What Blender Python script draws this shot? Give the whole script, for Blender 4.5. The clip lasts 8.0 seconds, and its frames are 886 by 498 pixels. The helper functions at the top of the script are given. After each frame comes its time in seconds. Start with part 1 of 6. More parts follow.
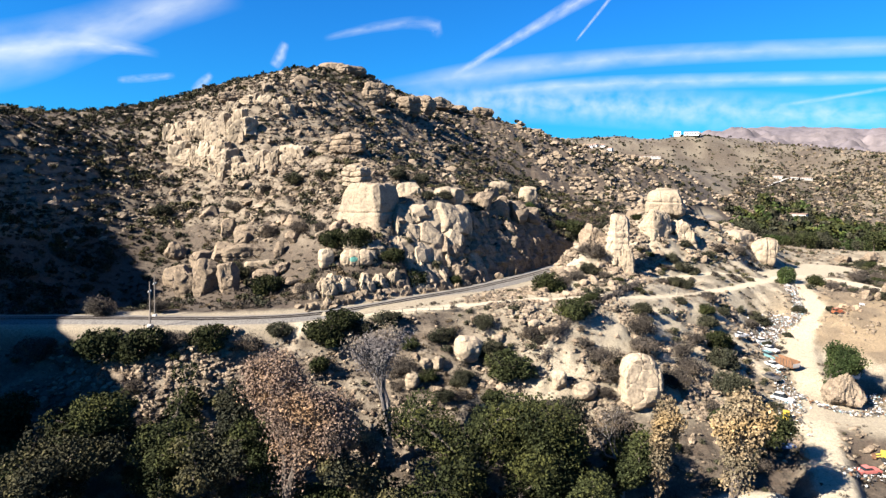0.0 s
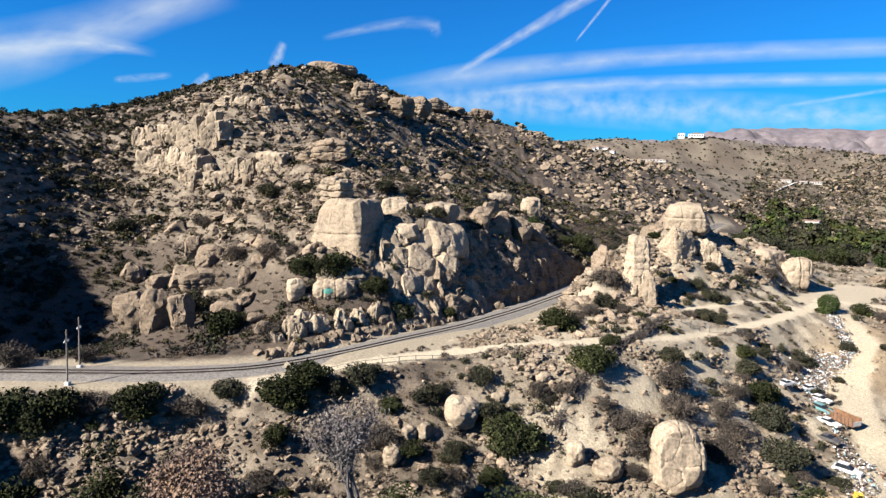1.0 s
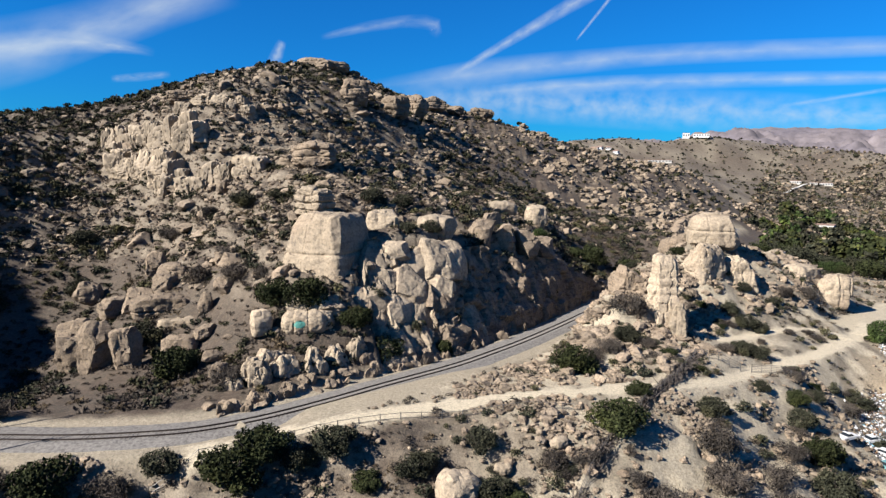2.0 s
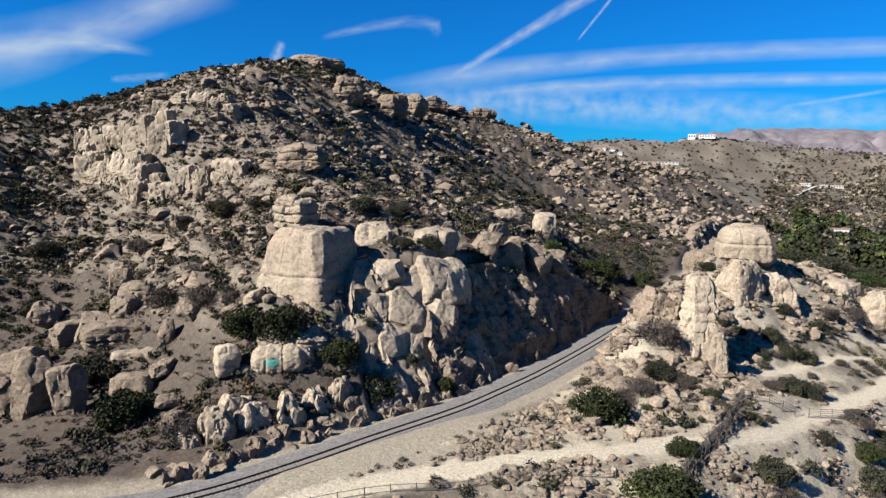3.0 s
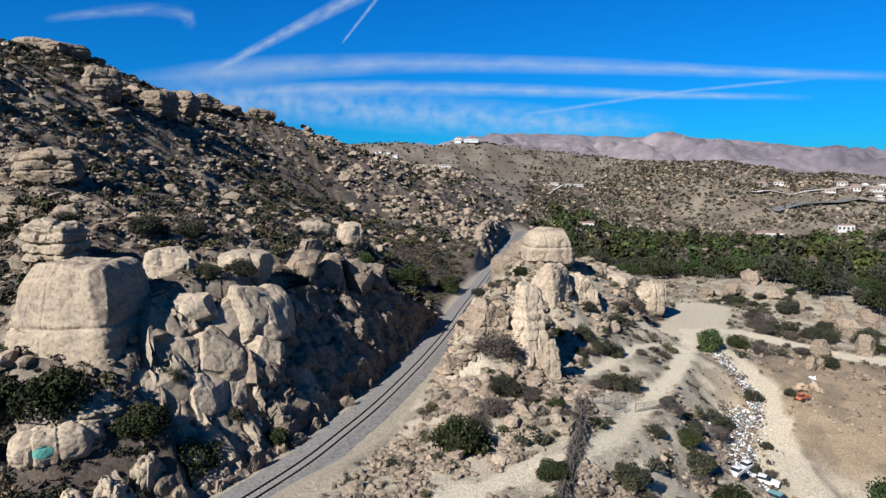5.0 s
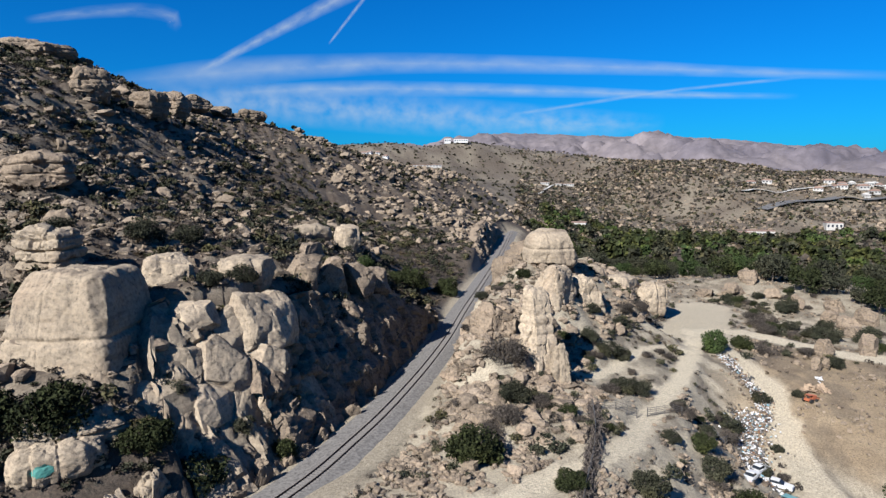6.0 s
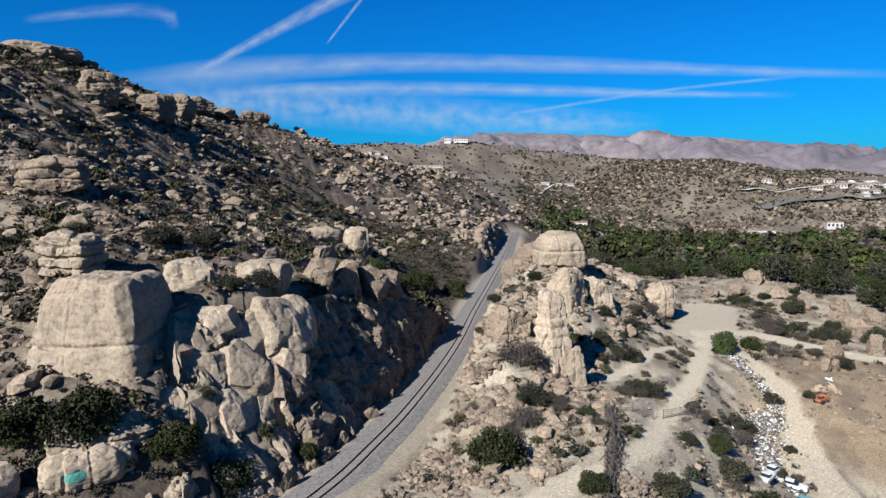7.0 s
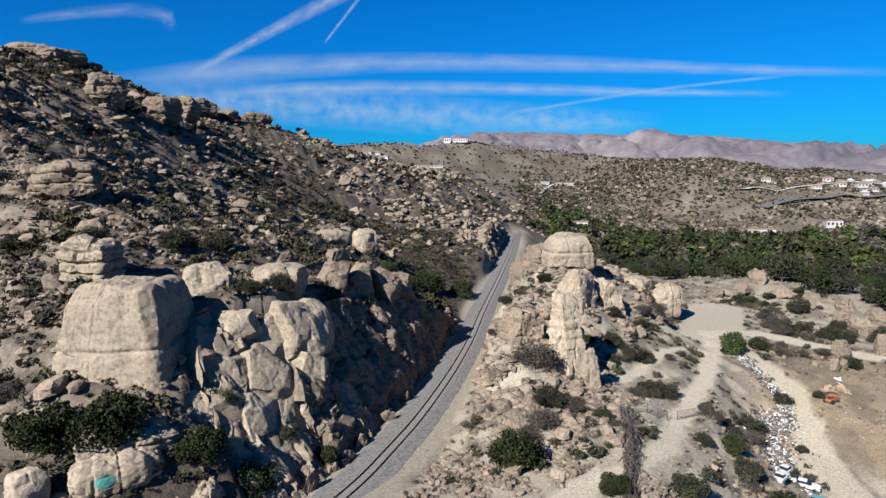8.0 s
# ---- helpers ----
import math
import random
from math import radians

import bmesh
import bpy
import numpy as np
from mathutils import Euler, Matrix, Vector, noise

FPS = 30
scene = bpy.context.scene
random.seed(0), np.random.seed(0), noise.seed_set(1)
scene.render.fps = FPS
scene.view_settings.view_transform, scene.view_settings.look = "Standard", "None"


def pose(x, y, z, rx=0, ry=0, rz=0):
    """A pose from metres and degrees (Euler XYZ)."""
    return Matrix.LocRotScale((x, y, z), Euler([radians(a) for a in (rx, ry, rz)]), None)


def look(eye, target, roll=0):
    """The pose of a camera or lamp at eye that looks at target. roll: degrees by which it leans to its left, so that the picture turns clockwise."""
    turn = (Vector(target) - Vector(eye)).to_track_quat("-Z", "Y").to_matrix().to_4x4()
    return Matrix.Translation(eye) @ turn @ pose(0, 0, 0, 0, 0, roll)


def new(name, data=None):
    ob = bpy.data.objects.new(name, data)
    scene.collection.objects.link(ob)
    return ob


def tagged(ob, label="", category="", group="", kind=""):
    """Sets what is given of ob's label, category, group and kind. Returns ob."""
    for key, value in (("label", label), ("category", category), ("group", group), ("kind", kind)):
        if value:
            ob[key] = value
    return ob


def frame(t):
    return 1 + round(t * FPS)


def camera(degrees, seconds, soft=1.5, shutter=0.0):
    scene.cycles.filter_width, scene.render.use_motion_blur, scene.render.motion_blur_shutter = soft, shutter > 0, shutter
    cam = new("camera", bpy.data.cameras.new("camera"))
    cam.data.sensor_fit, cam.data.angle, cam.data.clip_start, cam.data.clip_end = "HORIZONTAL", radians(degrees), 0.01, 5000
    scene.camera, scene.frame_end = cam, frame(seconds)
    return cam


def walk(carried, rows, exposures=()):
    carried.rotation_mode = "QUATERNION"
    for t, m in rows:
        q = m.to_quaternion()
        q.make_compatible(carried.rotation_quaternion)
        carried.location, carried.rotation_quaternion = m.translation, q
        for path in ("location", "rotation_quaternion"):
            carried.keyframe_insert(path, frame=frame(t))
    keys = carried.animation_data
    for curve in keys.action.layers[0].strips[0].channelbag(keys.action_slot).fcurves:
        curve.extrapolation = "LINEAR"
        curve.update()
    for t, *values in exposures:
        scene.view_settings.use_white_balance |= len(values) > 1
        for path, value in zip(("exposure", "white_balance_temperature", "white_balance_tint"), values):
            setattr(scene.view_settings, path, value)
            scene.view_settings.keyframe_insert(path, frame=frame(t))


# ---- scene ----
cam = camera(73.0, 8.0, soft=1.4)
# seconds, eye, target, roll
PATH = [
    (0, (-0.00, -0.00, 32.56), (-0.00, 99.17, 19.69), 0.19),
    (0.5, (1.05, 12.96, 34.37), (1.10, 112.13, 21.50), 0.22),
    (1, (1.84, 25.13, 36.14), (2.00, 124.30, 23.31), 0.29),
    (1.5, (2.39, 36.34, 37.42), (2.62, 135.50, 24.51), 0.29),
    (2.2, (3.31, 51.53, 38.56), (3.43, 150.69, 25.63), 0.27),
    (3, (3.22, 66.03, 39.55), (3.29, 165.20, 26.75), 0.28),
    (3.5, (1.77, 72.32, 40.35), (2.04, 171.51, 27.72), 0.35),
    (3.7, (1.34, 73.61, 40.57), (1.85, 172.81, 27.97), 0.32),
    (3.8, (1.14, 74.02, 40.65), (2.36, 173.22, 28.07), 0.28),
    (3.9, (0.88, 74.40, 40.73), (3.85, 173.56, 28.16), 0.25),
    (4, (0.51, 74.82, 40.82), (6.94, 173.82, 28.25), 0.21),
    (4.1, (-0.02, 75.28, 40.90), (10.55, 173.92, 28.33), 0.16),
    (4.2, (-0.67, 75.72, 40.98), (14.36, 173.78, 28.42), 0.10),
    (4.3, (-1.37, 76.15, 41.06), (18.57, 173.33, 28.50), 0.05),
    (4.4, (-2.06, 76.58, 41.14), (22.49, 172.70, 28.57), -0.01),
    (4.5, (-2.67, 77.00, 41.20), (25.81, 172.03, 28.64), -0.07),
    (4.6, (-3.17, 77.43, 41.26), (28.70, 171.38, 28.70), -0.12),
    (4.7, (-3.60, 77.89, 41.31), (30.58, 171.02, 28.75), -0.17),
    (5, (-4.55, 79.29, 41.38), (31.81, 171.60, 28.84), -0.31),
    (5.4, (-5.34, 81.08, 41.43), (32.24, 172.90, 28.91), -0.47),
    (6, (-6.65, 82.83, 41.69), (31.48, 174.43, 29.17), -0.65),
    (6.5, (-8.33, 83.13, 42.18), (29.91, 174.67, 29.64), -0.72),
    (7, (-10.00, 83.46, 42.66), (28.39, 174.93, 30.04), -0.80),
    (7.5, (-11.48, 83.82, 43.08), (27.05, 175.22, 30.40), -0.90),
    (8, (-13.13, 84.08, 43.52), (25.58, 175.40, 30.77), -0.99),
]
walk(cam, [(t, look(eye, target, roll)) for t, eye, target, roll in PATH], [(0, 2.2, 7000, 11), (1.0, 1.88, 6800, 11), (3.0, 1.6, 6350, 10), (4.5, 1.48, 6200, 10), (8.0, 1.38, 6100, 10)])

# ---- light: a clear winter morning, sun low from behind and to the side ----
SUN_AZ = radians(28.0)      # the way the shadows fall, from +x towards +y
SUN_EL = radians(36.0)
world = bpy.data.worlds.new("sky")
scene.world = world
world.use_nodes = True
wn = world.node_tree
wn.nodes.clear()
sky = wn.nodes.new("ShaderNodeTexSky")
sky.sky_type, sky.sun_disc = "NISHITA", False
sky.sun_elevation = SUN_EL
sky.sun_rotation = radians(270.0) - SUN_AZ
sky.altitude, sky.air_density, sky.dust_density, sky.ozone_density = 300.0, 1.2, 0.1, 5.0
tone = wn.nodes.new("ShaderNodeMix")
tone.data_type, tone.blend_type = "RGBA", "MULTIPLY"
tone.inputs["Factor"].default_value = 1.0
tone.inputs["B"].default_value = (0.068, 0.85, 1.74, 1.0)
back = wn.nodes.new("ShaderNodeBackground")
back.inputs["Strength"].default_value = 0.0235
world_out = wn.nodes.new("ShaderNodeOutputWorld")
wn.links.new(sky.outputs["Color"], tone.inputs["A"])
wn.links.new(tone.outputs["Result"], back.inputs["Color"])
wn.links.new(back.outputs["Background"], world_out.inputs["Surface"])
sun = new("sun", bpy.data.lights.new("sun", "SUN"))
sun.data.energy, sun.data.angle, sun.data.color = 5.0, radians(0.5), (1.0, 0.955, 0.89)
sun.matrix_world = look((0, 0, 0), (math.cos(SUN_AZ) * math.cos(SUN_EL), math.sin(SUN_AZ) * math.cos(SUN_EL), -math.sin(SUN_EL)))


# ---- numeric noise ----
def lattice(ix, iy, iz, seed):
    """Random numbers 0..1 on whole-number places."""
    h = (ix.astype(np.int64) * 374761393 + iy.astype(np.int64) * 668265263 + iz.astype(np.int64) * 2147483647 + seed * 1274126177) & 0xFFFFFFFF
    h = ((h ^ (h >> 13)) * 1274126177) & 0xFFFFFFFF
    h = ((h ^ (h >> 16)) * 2246822519) & 0xFFFFFFFF
    return ((h ^ (h >> 15)) & 0xFFFFFF) / float(0xFFFFFF)


def soft_noise(x, y, z=0.0, seed=0):
    """Smooth value noise, -1..1."""
    x, y, z = np.broadcast_arrays(np.asarray(x, float), np.asarray(y, float), np.asarray(z, float))
    fx, fy, fz = np.floor(x), np.floor(y), np.floor(z)
    ux, uy, uz = x - fx, y - fy, z - fz
    ux, uy, uz = (u * u * u * (u * (6 * u - 15) + 10) for u in (ux, uy, uz))
    total = 0.0
    for i in (0, 1):
        for j in (0, 1):
            for k in (0, 1):
                w = (ux if i else 1 - ux) * (uy if j else 1 - uy) * (uz if k else 1 - uz)
                total = total + w * lattice(fx + i, fy + j, fz + k, seed)
    return total * 2 - 1


def layers(x, y, z=0.0, seed=0, octaves=4, gain=0.5):
    out, amp, f = 0.0, 1.0, 1.0
    for o in range(octaves):
        out = out + amp * soft_noise(np.asarray(x) * f, np.asarray(y) * f, np.asarray(z) * f, seed + 17 * o)
        amp, f = amp * gain, f * 2.03
    return out


def lumps(x, y, size, seed, low=0.35, high=0.62):
    """Rounded domes strewn on a jittered lattice, 0..1."""
    gx, gy = np.floor(x / size), np.floor(y / size)
    best = np.zeros_like(x)
    for i in (-1, 0, 1):
        for j in (-1, 0, 1):
            cx, cy = gx + i, gy + j
            px = (cx + lattice(cx, cy, cx * 0, seed)) * size
            py = (cy + lattice(cx, cy, cx * 0, seed + 1)) * size
            r = size * (low + (high - low) * lattice(cx, cy, cx * 0, seed + 2))
            tall = 0.4 + 0.6 * lattice(cx, cy, cx * 0, seed + 3)
            turn = 3.1416 * lattice(cx, cy, cx * 0, seed + 4)
            dx, dy = x - px, y - py
            u = dx * np.cos(turn) + dy * np.sin(turn)
            v = (-dx * np.sin(turn) + dy * np.cos(turn)) * 1.35
            q = np.clip(1 - (u * u + v * v) / (r * r), 0, 1)
            best = np.maximum(best, tall * q ** 0.4)
    return best


def ease(a, b, v):
    s = np.clip((np.asarray(v, float) - a) / (b - a), 0, 1)
    return s * s * (3 - 2 * s)


# ---- the lie of the land: lines along its folds, each point x, y, height ----
CANYON = [(-98, 78, -17), (-60, 92, -23), (-30, 96, -24), (0, 98, -24.5), (30, 100, -24), (60, 106, -22), (88, 112, -20.5),
          (125, 118, -20), (170, 118, -19), (0, 40, -27), (-70, 40, -22), (80, 40, -26), (0, -60, -25), (160, 40, -24)]
SLOPE_FOOT = [(-70, 108, -15), (-44, 113, -14), (-20, 115, -14), (-3, 118, -12), (26, 116, -13.5), (47, 115, -15.5), (66, 122, -16.5)]
SLOPE_MID = [(-42, 120, -7), (-18, 124, -6.5), (8, 128, -6), (30, 129, -4.8), (49, 136, -6.0), (66, 145, -9.0)]
BENCH = [(-66, 122, -1.0), (-45, 122.5, -0.6), (-25, 127, 0), (-8, 134, 0.4), (12, 136, 0.6), (31, 139, 0.5), (46, 147, 0.6), (60, 154, -0.8)]
YARD = [(79, 146, -12.5), (84, 156, -12.0), (92, 167, -10.5), (84, 130, -16.8), (101, 140, -15.5), (112, 152, -11), (108, 163, -7.8), (104, 178, -4.5),
        (122, 170, -5.6), (140, 160, -6.5), (150, 185, -5)]
ROAD_RISE = [(70, 160, -1.4), (86, 174, -1.6), (100, 188, -2.0), (114, 197, -2.4), (132, 214, -3.5), (69, 172, -0.5), (84, 186, 0.5), (95, 196, 0.5)]
CUT_RIDGE = [(34, 164, 2.8), (42, 169, 3.4), (49, 169, 2.6), (40, 180, 7), (46, 190, 10), (56, 190, 6), (52, 205, 12), (66, 205, 14), (78, 205, 12),
             (72, 222, 16), (84, 224, 19), (92, 214, 11), (104, 218, 8), (112, 232, 8), (98, 242, 13), (120, 262, 8), (81, 194, 4)]
TRACK = [(-420, 150, -1), (-160, 132, -0.5), (-110, 130, -0.3), (-80, 129.3, 0), (-60, 129, 0), (-50, 129, 0), (-41, 130, 0), (-33, 131.8, 0), (-25, 136, 0),
         (-16.5, 142.6, 0), (-7, 151, 0), (2.8, 159.2, 0), (8, 164, 0), (13.4, 169.9, 0), (20.9, 178.4, 0), (29.3, 189, 0), (39.7, 203, 0), (52.8, 222, 0),
         (70, 249, 0), (97, 290, 0), (141, 358, 0), (194, 443, 0), (206, 463, -0.5)]
HILL_FOOT = [(-66, 146, -1.5), (-56, 158, 0.2), (-42, 152, 0.8), (-27, 150, 2.4), (-12, 159, 3), (-51, 167, 1.8)]
HILL_LOW = [(-62, 180, 6.2), (-48, 175, 7.6), (-26, 159, 7.4), (-11, 163, 8), (-33, 168, 13), (-18, 166, 13.5), (-3, 172, 14), (10, 183, 8.5), (20, 193, 7),
            (30, 208, 7.5), (4, 191, 20.5), (15, 201, 18.5), (22, 207, 16.5), (35, 220, 11), (45, 227, 6), (-75, 190, 2), (-9, 178, 20), (-5, 184, 23.5), (3, 182, 19.5), (-14, 185, 24), (-10, 169, 13.5), (-1, 178, 21.5), (-6, 176, 19), (2, 188, 24)]
HILL_SHELF = [(-28, 190, 26.5), (-14, 198, 26), (-5, 207, 25.5), (10, 206, 23.5), (24, 220, 19.5), (-22, 212, 30), (2, 250, 29), (21, 258, 24.5),
              (40, 278, 19), (56, 276, 8), (-58, 228, 27.5), (-48, 205, 20), (-11, 290, 31), (30, 240, 20)]
HILL_HIGH = [(-37, 240, 40), (-87, 257, 33.5), (-70, 245, 32), (-86, 272, 54), (-62, 268, 46), (-118, 274, 33), (-126, 305, 55), (-102, 298, 67),
             (-36, 328, 70), (-60, 350, 82), (-92, 345, 84), (-76, 425, 100), (-50, 400, 92), (-20, 400, 75)]
FAR_SPUR = [(-2, 450, 77), (30, 480, 75), (38, 430, 55), (112, 480, 47), (80, 360, 17), (60, 330, 16), (142, 430, 18), (90, 400, 27), (108, 325, 8), (156, 410, 12), (192, 556, 43), (222, 548, 30), (217, 503, 12), (167, 565, 46), (190, 470, 12), (130, 372, 10), (250, 590, 20)]
# points with y below 140: unseen ridge, added to shade the ravine and slope
RAVINE_AND_SHADE_RIDGE = [(-88, 160, -8), (-92, 187, -7), (-106, 214, 3), (-120, 244, 19), (-126, 158, 8), (-152, 190, 30), (-168, 240, 48), (-185, 300, 56),
          (-240, 380, 65), (-300, 450, 70), (-166, 122, 64), (-200, 130, 78), (-180, 40, 60), (-118, 118, 3), (-148, 62, 62), (-162, 88, 64), (-118, 92, 10)]
VALLEY = [(190, 250, -1), (160, 242, -5), (208, 300, -10), (288, 394, -12), (250, 340, -12), (200, 170, -9), (300, 200, -14), (400, 300, -14), (190, 90, -18),
          (330, 560, -8), (520, 600, -12), (260, 520, -4), (430, 430, -14), (600, 200, -14), (300, 0, -20)]
RIM = [(-700, 500, 95), (-400, 900, 90), (0, 900, 60), (235, 739, 46), (425, 983, 88), (480, 800, 40), (570, 728, 42), (683, 606, 27), (780, 480, 10), (350, 820, 40), (1000, 200, -14), (700, -400, -20), (1100, 900, -10), (800, 1200, -8), (0, -700, -20), (-700, -400, 20),
       (-600, 100, 100), (-300, 620, 80), (120, 700, 40)]
FOLDS = np.array(CANYON + SLOPE_FOOT + SLOPE_MID + BENCH + YARD + ROAD_RISE + CUT_RIDGE + [p for p in TRACK if -120 < p[0] < 200] + HILL_FOOT + HILL_LOW
                 + HILL_SHELF + HILL_HIGH + FAR_SPUR + RAVINE_AND_SHADE_RIDGE + VALLEY + RIM, float)


def spline(points, step):
    """Points evenly strewn on a smooth line through the given ones."""
    p = np.array(points, float)
    p = np.vstack([2 * p[0] - p[1], p, 2 * p[-1] - p[-2]])
    out = []
    for a, b, c, d in zip(p, p[1:], p[2:], p[3:]):
        n = max(2, int(np.linalg.norm(c - b) / step))
        for s in np.arange(n) / n:
            out.append(0.5 * (2 * b + (c - a) * s + (2 * a - 5 * b + 4 * c - d) * s ** 2 + (3 * b - a - 3 * c + d) * s ** 3))
    return np.array(out + [p[-2]])


def plate_weights():
    """A stiff sheet laid over the folds (thin-plate spline)."""
    xy = FOLDS[:, :2] / 100.0
    r2 = ((xy[:, None] - xy[None]) ** 2).sum(-1)
    k = 0.5 * r2 * np.log(r2 + 1e-12) + np.eye(len(xy)) * 2e-4
    flat = np.c_[np.ones(len(xy)), xy]
    a = np.block([[k, flat], [flat.T, np.zeros((3, 3))]])
    return np.linalg.solve(a, np.r_[FOLDS[:, 2], 0, 0, 0])


PLATE = plate_weights()
TRACK_LINE = spline(TRACK, 4.0)


def sheet(x, y):
    if x.size < 40:
        r2 = ((x.ravel()[:, None] - FOLDS[:, 0]) ** 2 + (y.ravel()[:, None] - FOLDS[:, 1]) ** 2) / 1e4
        out = (0.5 * r2 * np.log(r2 + 1e-12)) @ PLATE[:-3]
        return out.reshape(x.shape) + PLATE[-3] + PLATE[-2] * x / 100 + PLATE[-1] * y / 100
    out = np.zeros(x.shape)
    for i, (px, py, _) in enumerate(FOLDS):
        r2 = (x / 100 - px / 100) ** 2 + (y / 100 - py / 100) ** 2
        out += PLATE[i] * 0.5 * r2 * np.log(r2 + 1e-12)
    return out + PLATE[-3] + PLATE[-2] * x / 100 + PLATE[-1] * y / 100


def beside(line, x, y):
    """Distance from a line, signed (left of its way is plus), and the line's height there."""
    if x.size < 40:
        a, d = line[:-1], np.diff(line, axis=0)
        px, py = x.ravel()[:, None], y.ravel()[:, None]
        s = np.clip(((px - a[:, 0]) * d[:, 0] + (py - a[:, 1]) * d[:, 1]) / (d[:, 0] ** 2 + d[:, 1] ** 2), 0, 1)
        ox, oy = px - a[:, 0] - s * d[:, 0], py - a[:, 1] - s * d[:, 1]
        r = np.hypot(ox, oy)
        k, row = r.argmin(1), np.arange(len(px))
        side = np.sign(d[k, 0] * oy[row, k] - d[k, 1] * ox[row, k])
        return (r[row, k] * side).reshape(x.shape), (a[k, 2] + s[row, k] * d[k, 2]).reshape(x.shape)
    best, side, high = np.full(x.shape, 1e9), np.zeros(x.shape), np.zeros(x.shape)
    for a, b in zip(line, line[1:]):
        d = b[:2] - a[:2]
        n2 = d @ d
        s = np.clip(((x - a[0]) * d[0] + (y - a[1]) * d[1]) / n2, 0, 1)
        ox, oy = x - a[0] - s * d[0], y - a[1] - s * d[1]
        r = np.hypot(ox, oy)
        near = r < best
        best = np.where(near, r, best)
        side = np.where(near, np.sign(d[0] * oy - d[1] * ox), side)
        high = np.where(near, a[2] + s * (b[2] - a[2]), high)
    return best * side, high


# dirt roads: centre line x, y, height, and half width
ROADS = [
    ([(-30, 125.5, -0.2), (-18, 131, 0.2), (0, 139, 0.9), (14, 142.5, 1.2), (32, 146, 1.4), (50, 151, 0.6), (63, 160.2, -0.9), (75.5, 169, -1.7), (92, 181, -2.0), (106, 193, -2.4), (120, 206, -3)], 2.1),
    ([(120, 206, -3), (136, 220, -3.8), (150, 232, -4.4)], 9.0),
    ([(120, 206, -3.0), (134, 202, -3.8), (138, 191, -4.3), (142, 180, -4.8), (150, 171, -5.4), (166, 160, -7)], 3.4),
    ([(114, 197, -2.6), (112.5, 186, -3.2), (110, 175.5, -6.2), (103, 166, -9.2), (96, 157, -12.0), (91, 147, -14), (86, 136, -15.8), (77, 118, -18.4), (69, 100, -20.6), (58, 75, -22.5)], 3.0),
    ([(80, 124, -17.8), (96, 119, -19), (122, 112, -19.5)], 8.0),
    ([(30, 90, -24), (42, 92, -23.6), (56, 94, -22.6)], 4.0),
    ([(-12, 136, 0.5), (2, 146, 0.7), (14, 153, 0.8), (26, 152, 1.2), (38, 149, 1.2)], 5.0),
    ([(106, 193, -2.4), (96, 193, -0.6), (84, 188, 0.4), (74, 182, 0.6), (66, 178, 1.0)], 1.6),
]
ROAD_LINES = [(spline(line, 4.0), half) for line, half in ROADS]


# faces of rock hewn along the rails: x along the track, height of the rim, its distance from the rails
BUTTRESS = [(-3.5, 7, 14), (-2, 12, 17), (0, 19, 21.5), (3, 23, 24.5), (7, 23.5, 24.5), (11, 22, 22), (15, 20, 19), (19, 15, 15)]
NEAR_CUT = [(9, 9, 11), (12, 16, 16), (16, 19, 18.5), (22, 20, 19), (30, 18.7, 17.6), (38, 15.7, 15), (46, 12.5, 12.6), (52, 7.5, 9), (60, 2.5, 7)]
FAR_CUT = [(118, 3, 9), (130, 8, 11), (146, 13, 13), (166, 14, 13), (192, 8, 11)]


def face_lines(knots):
    k = np.array(knots, float)
    p = TRACK_LINE[(TRACK_LINE[:, 0] > k[0, 0] - 3) & (TRACK_LINE[:, 0] < k[-1, 0] + 3)]
    return [np.c_[p[:, :2], np.interp(p[:, 0], k[:, 0], k[:, c], 0 if c == 1 else None, 0 if c == 1 else None)] for c in (1, 2)]


FACE_LINES = [face_lines(k) for k in (BUTTRESS, NEAR_CUT, FAR_CUT)]


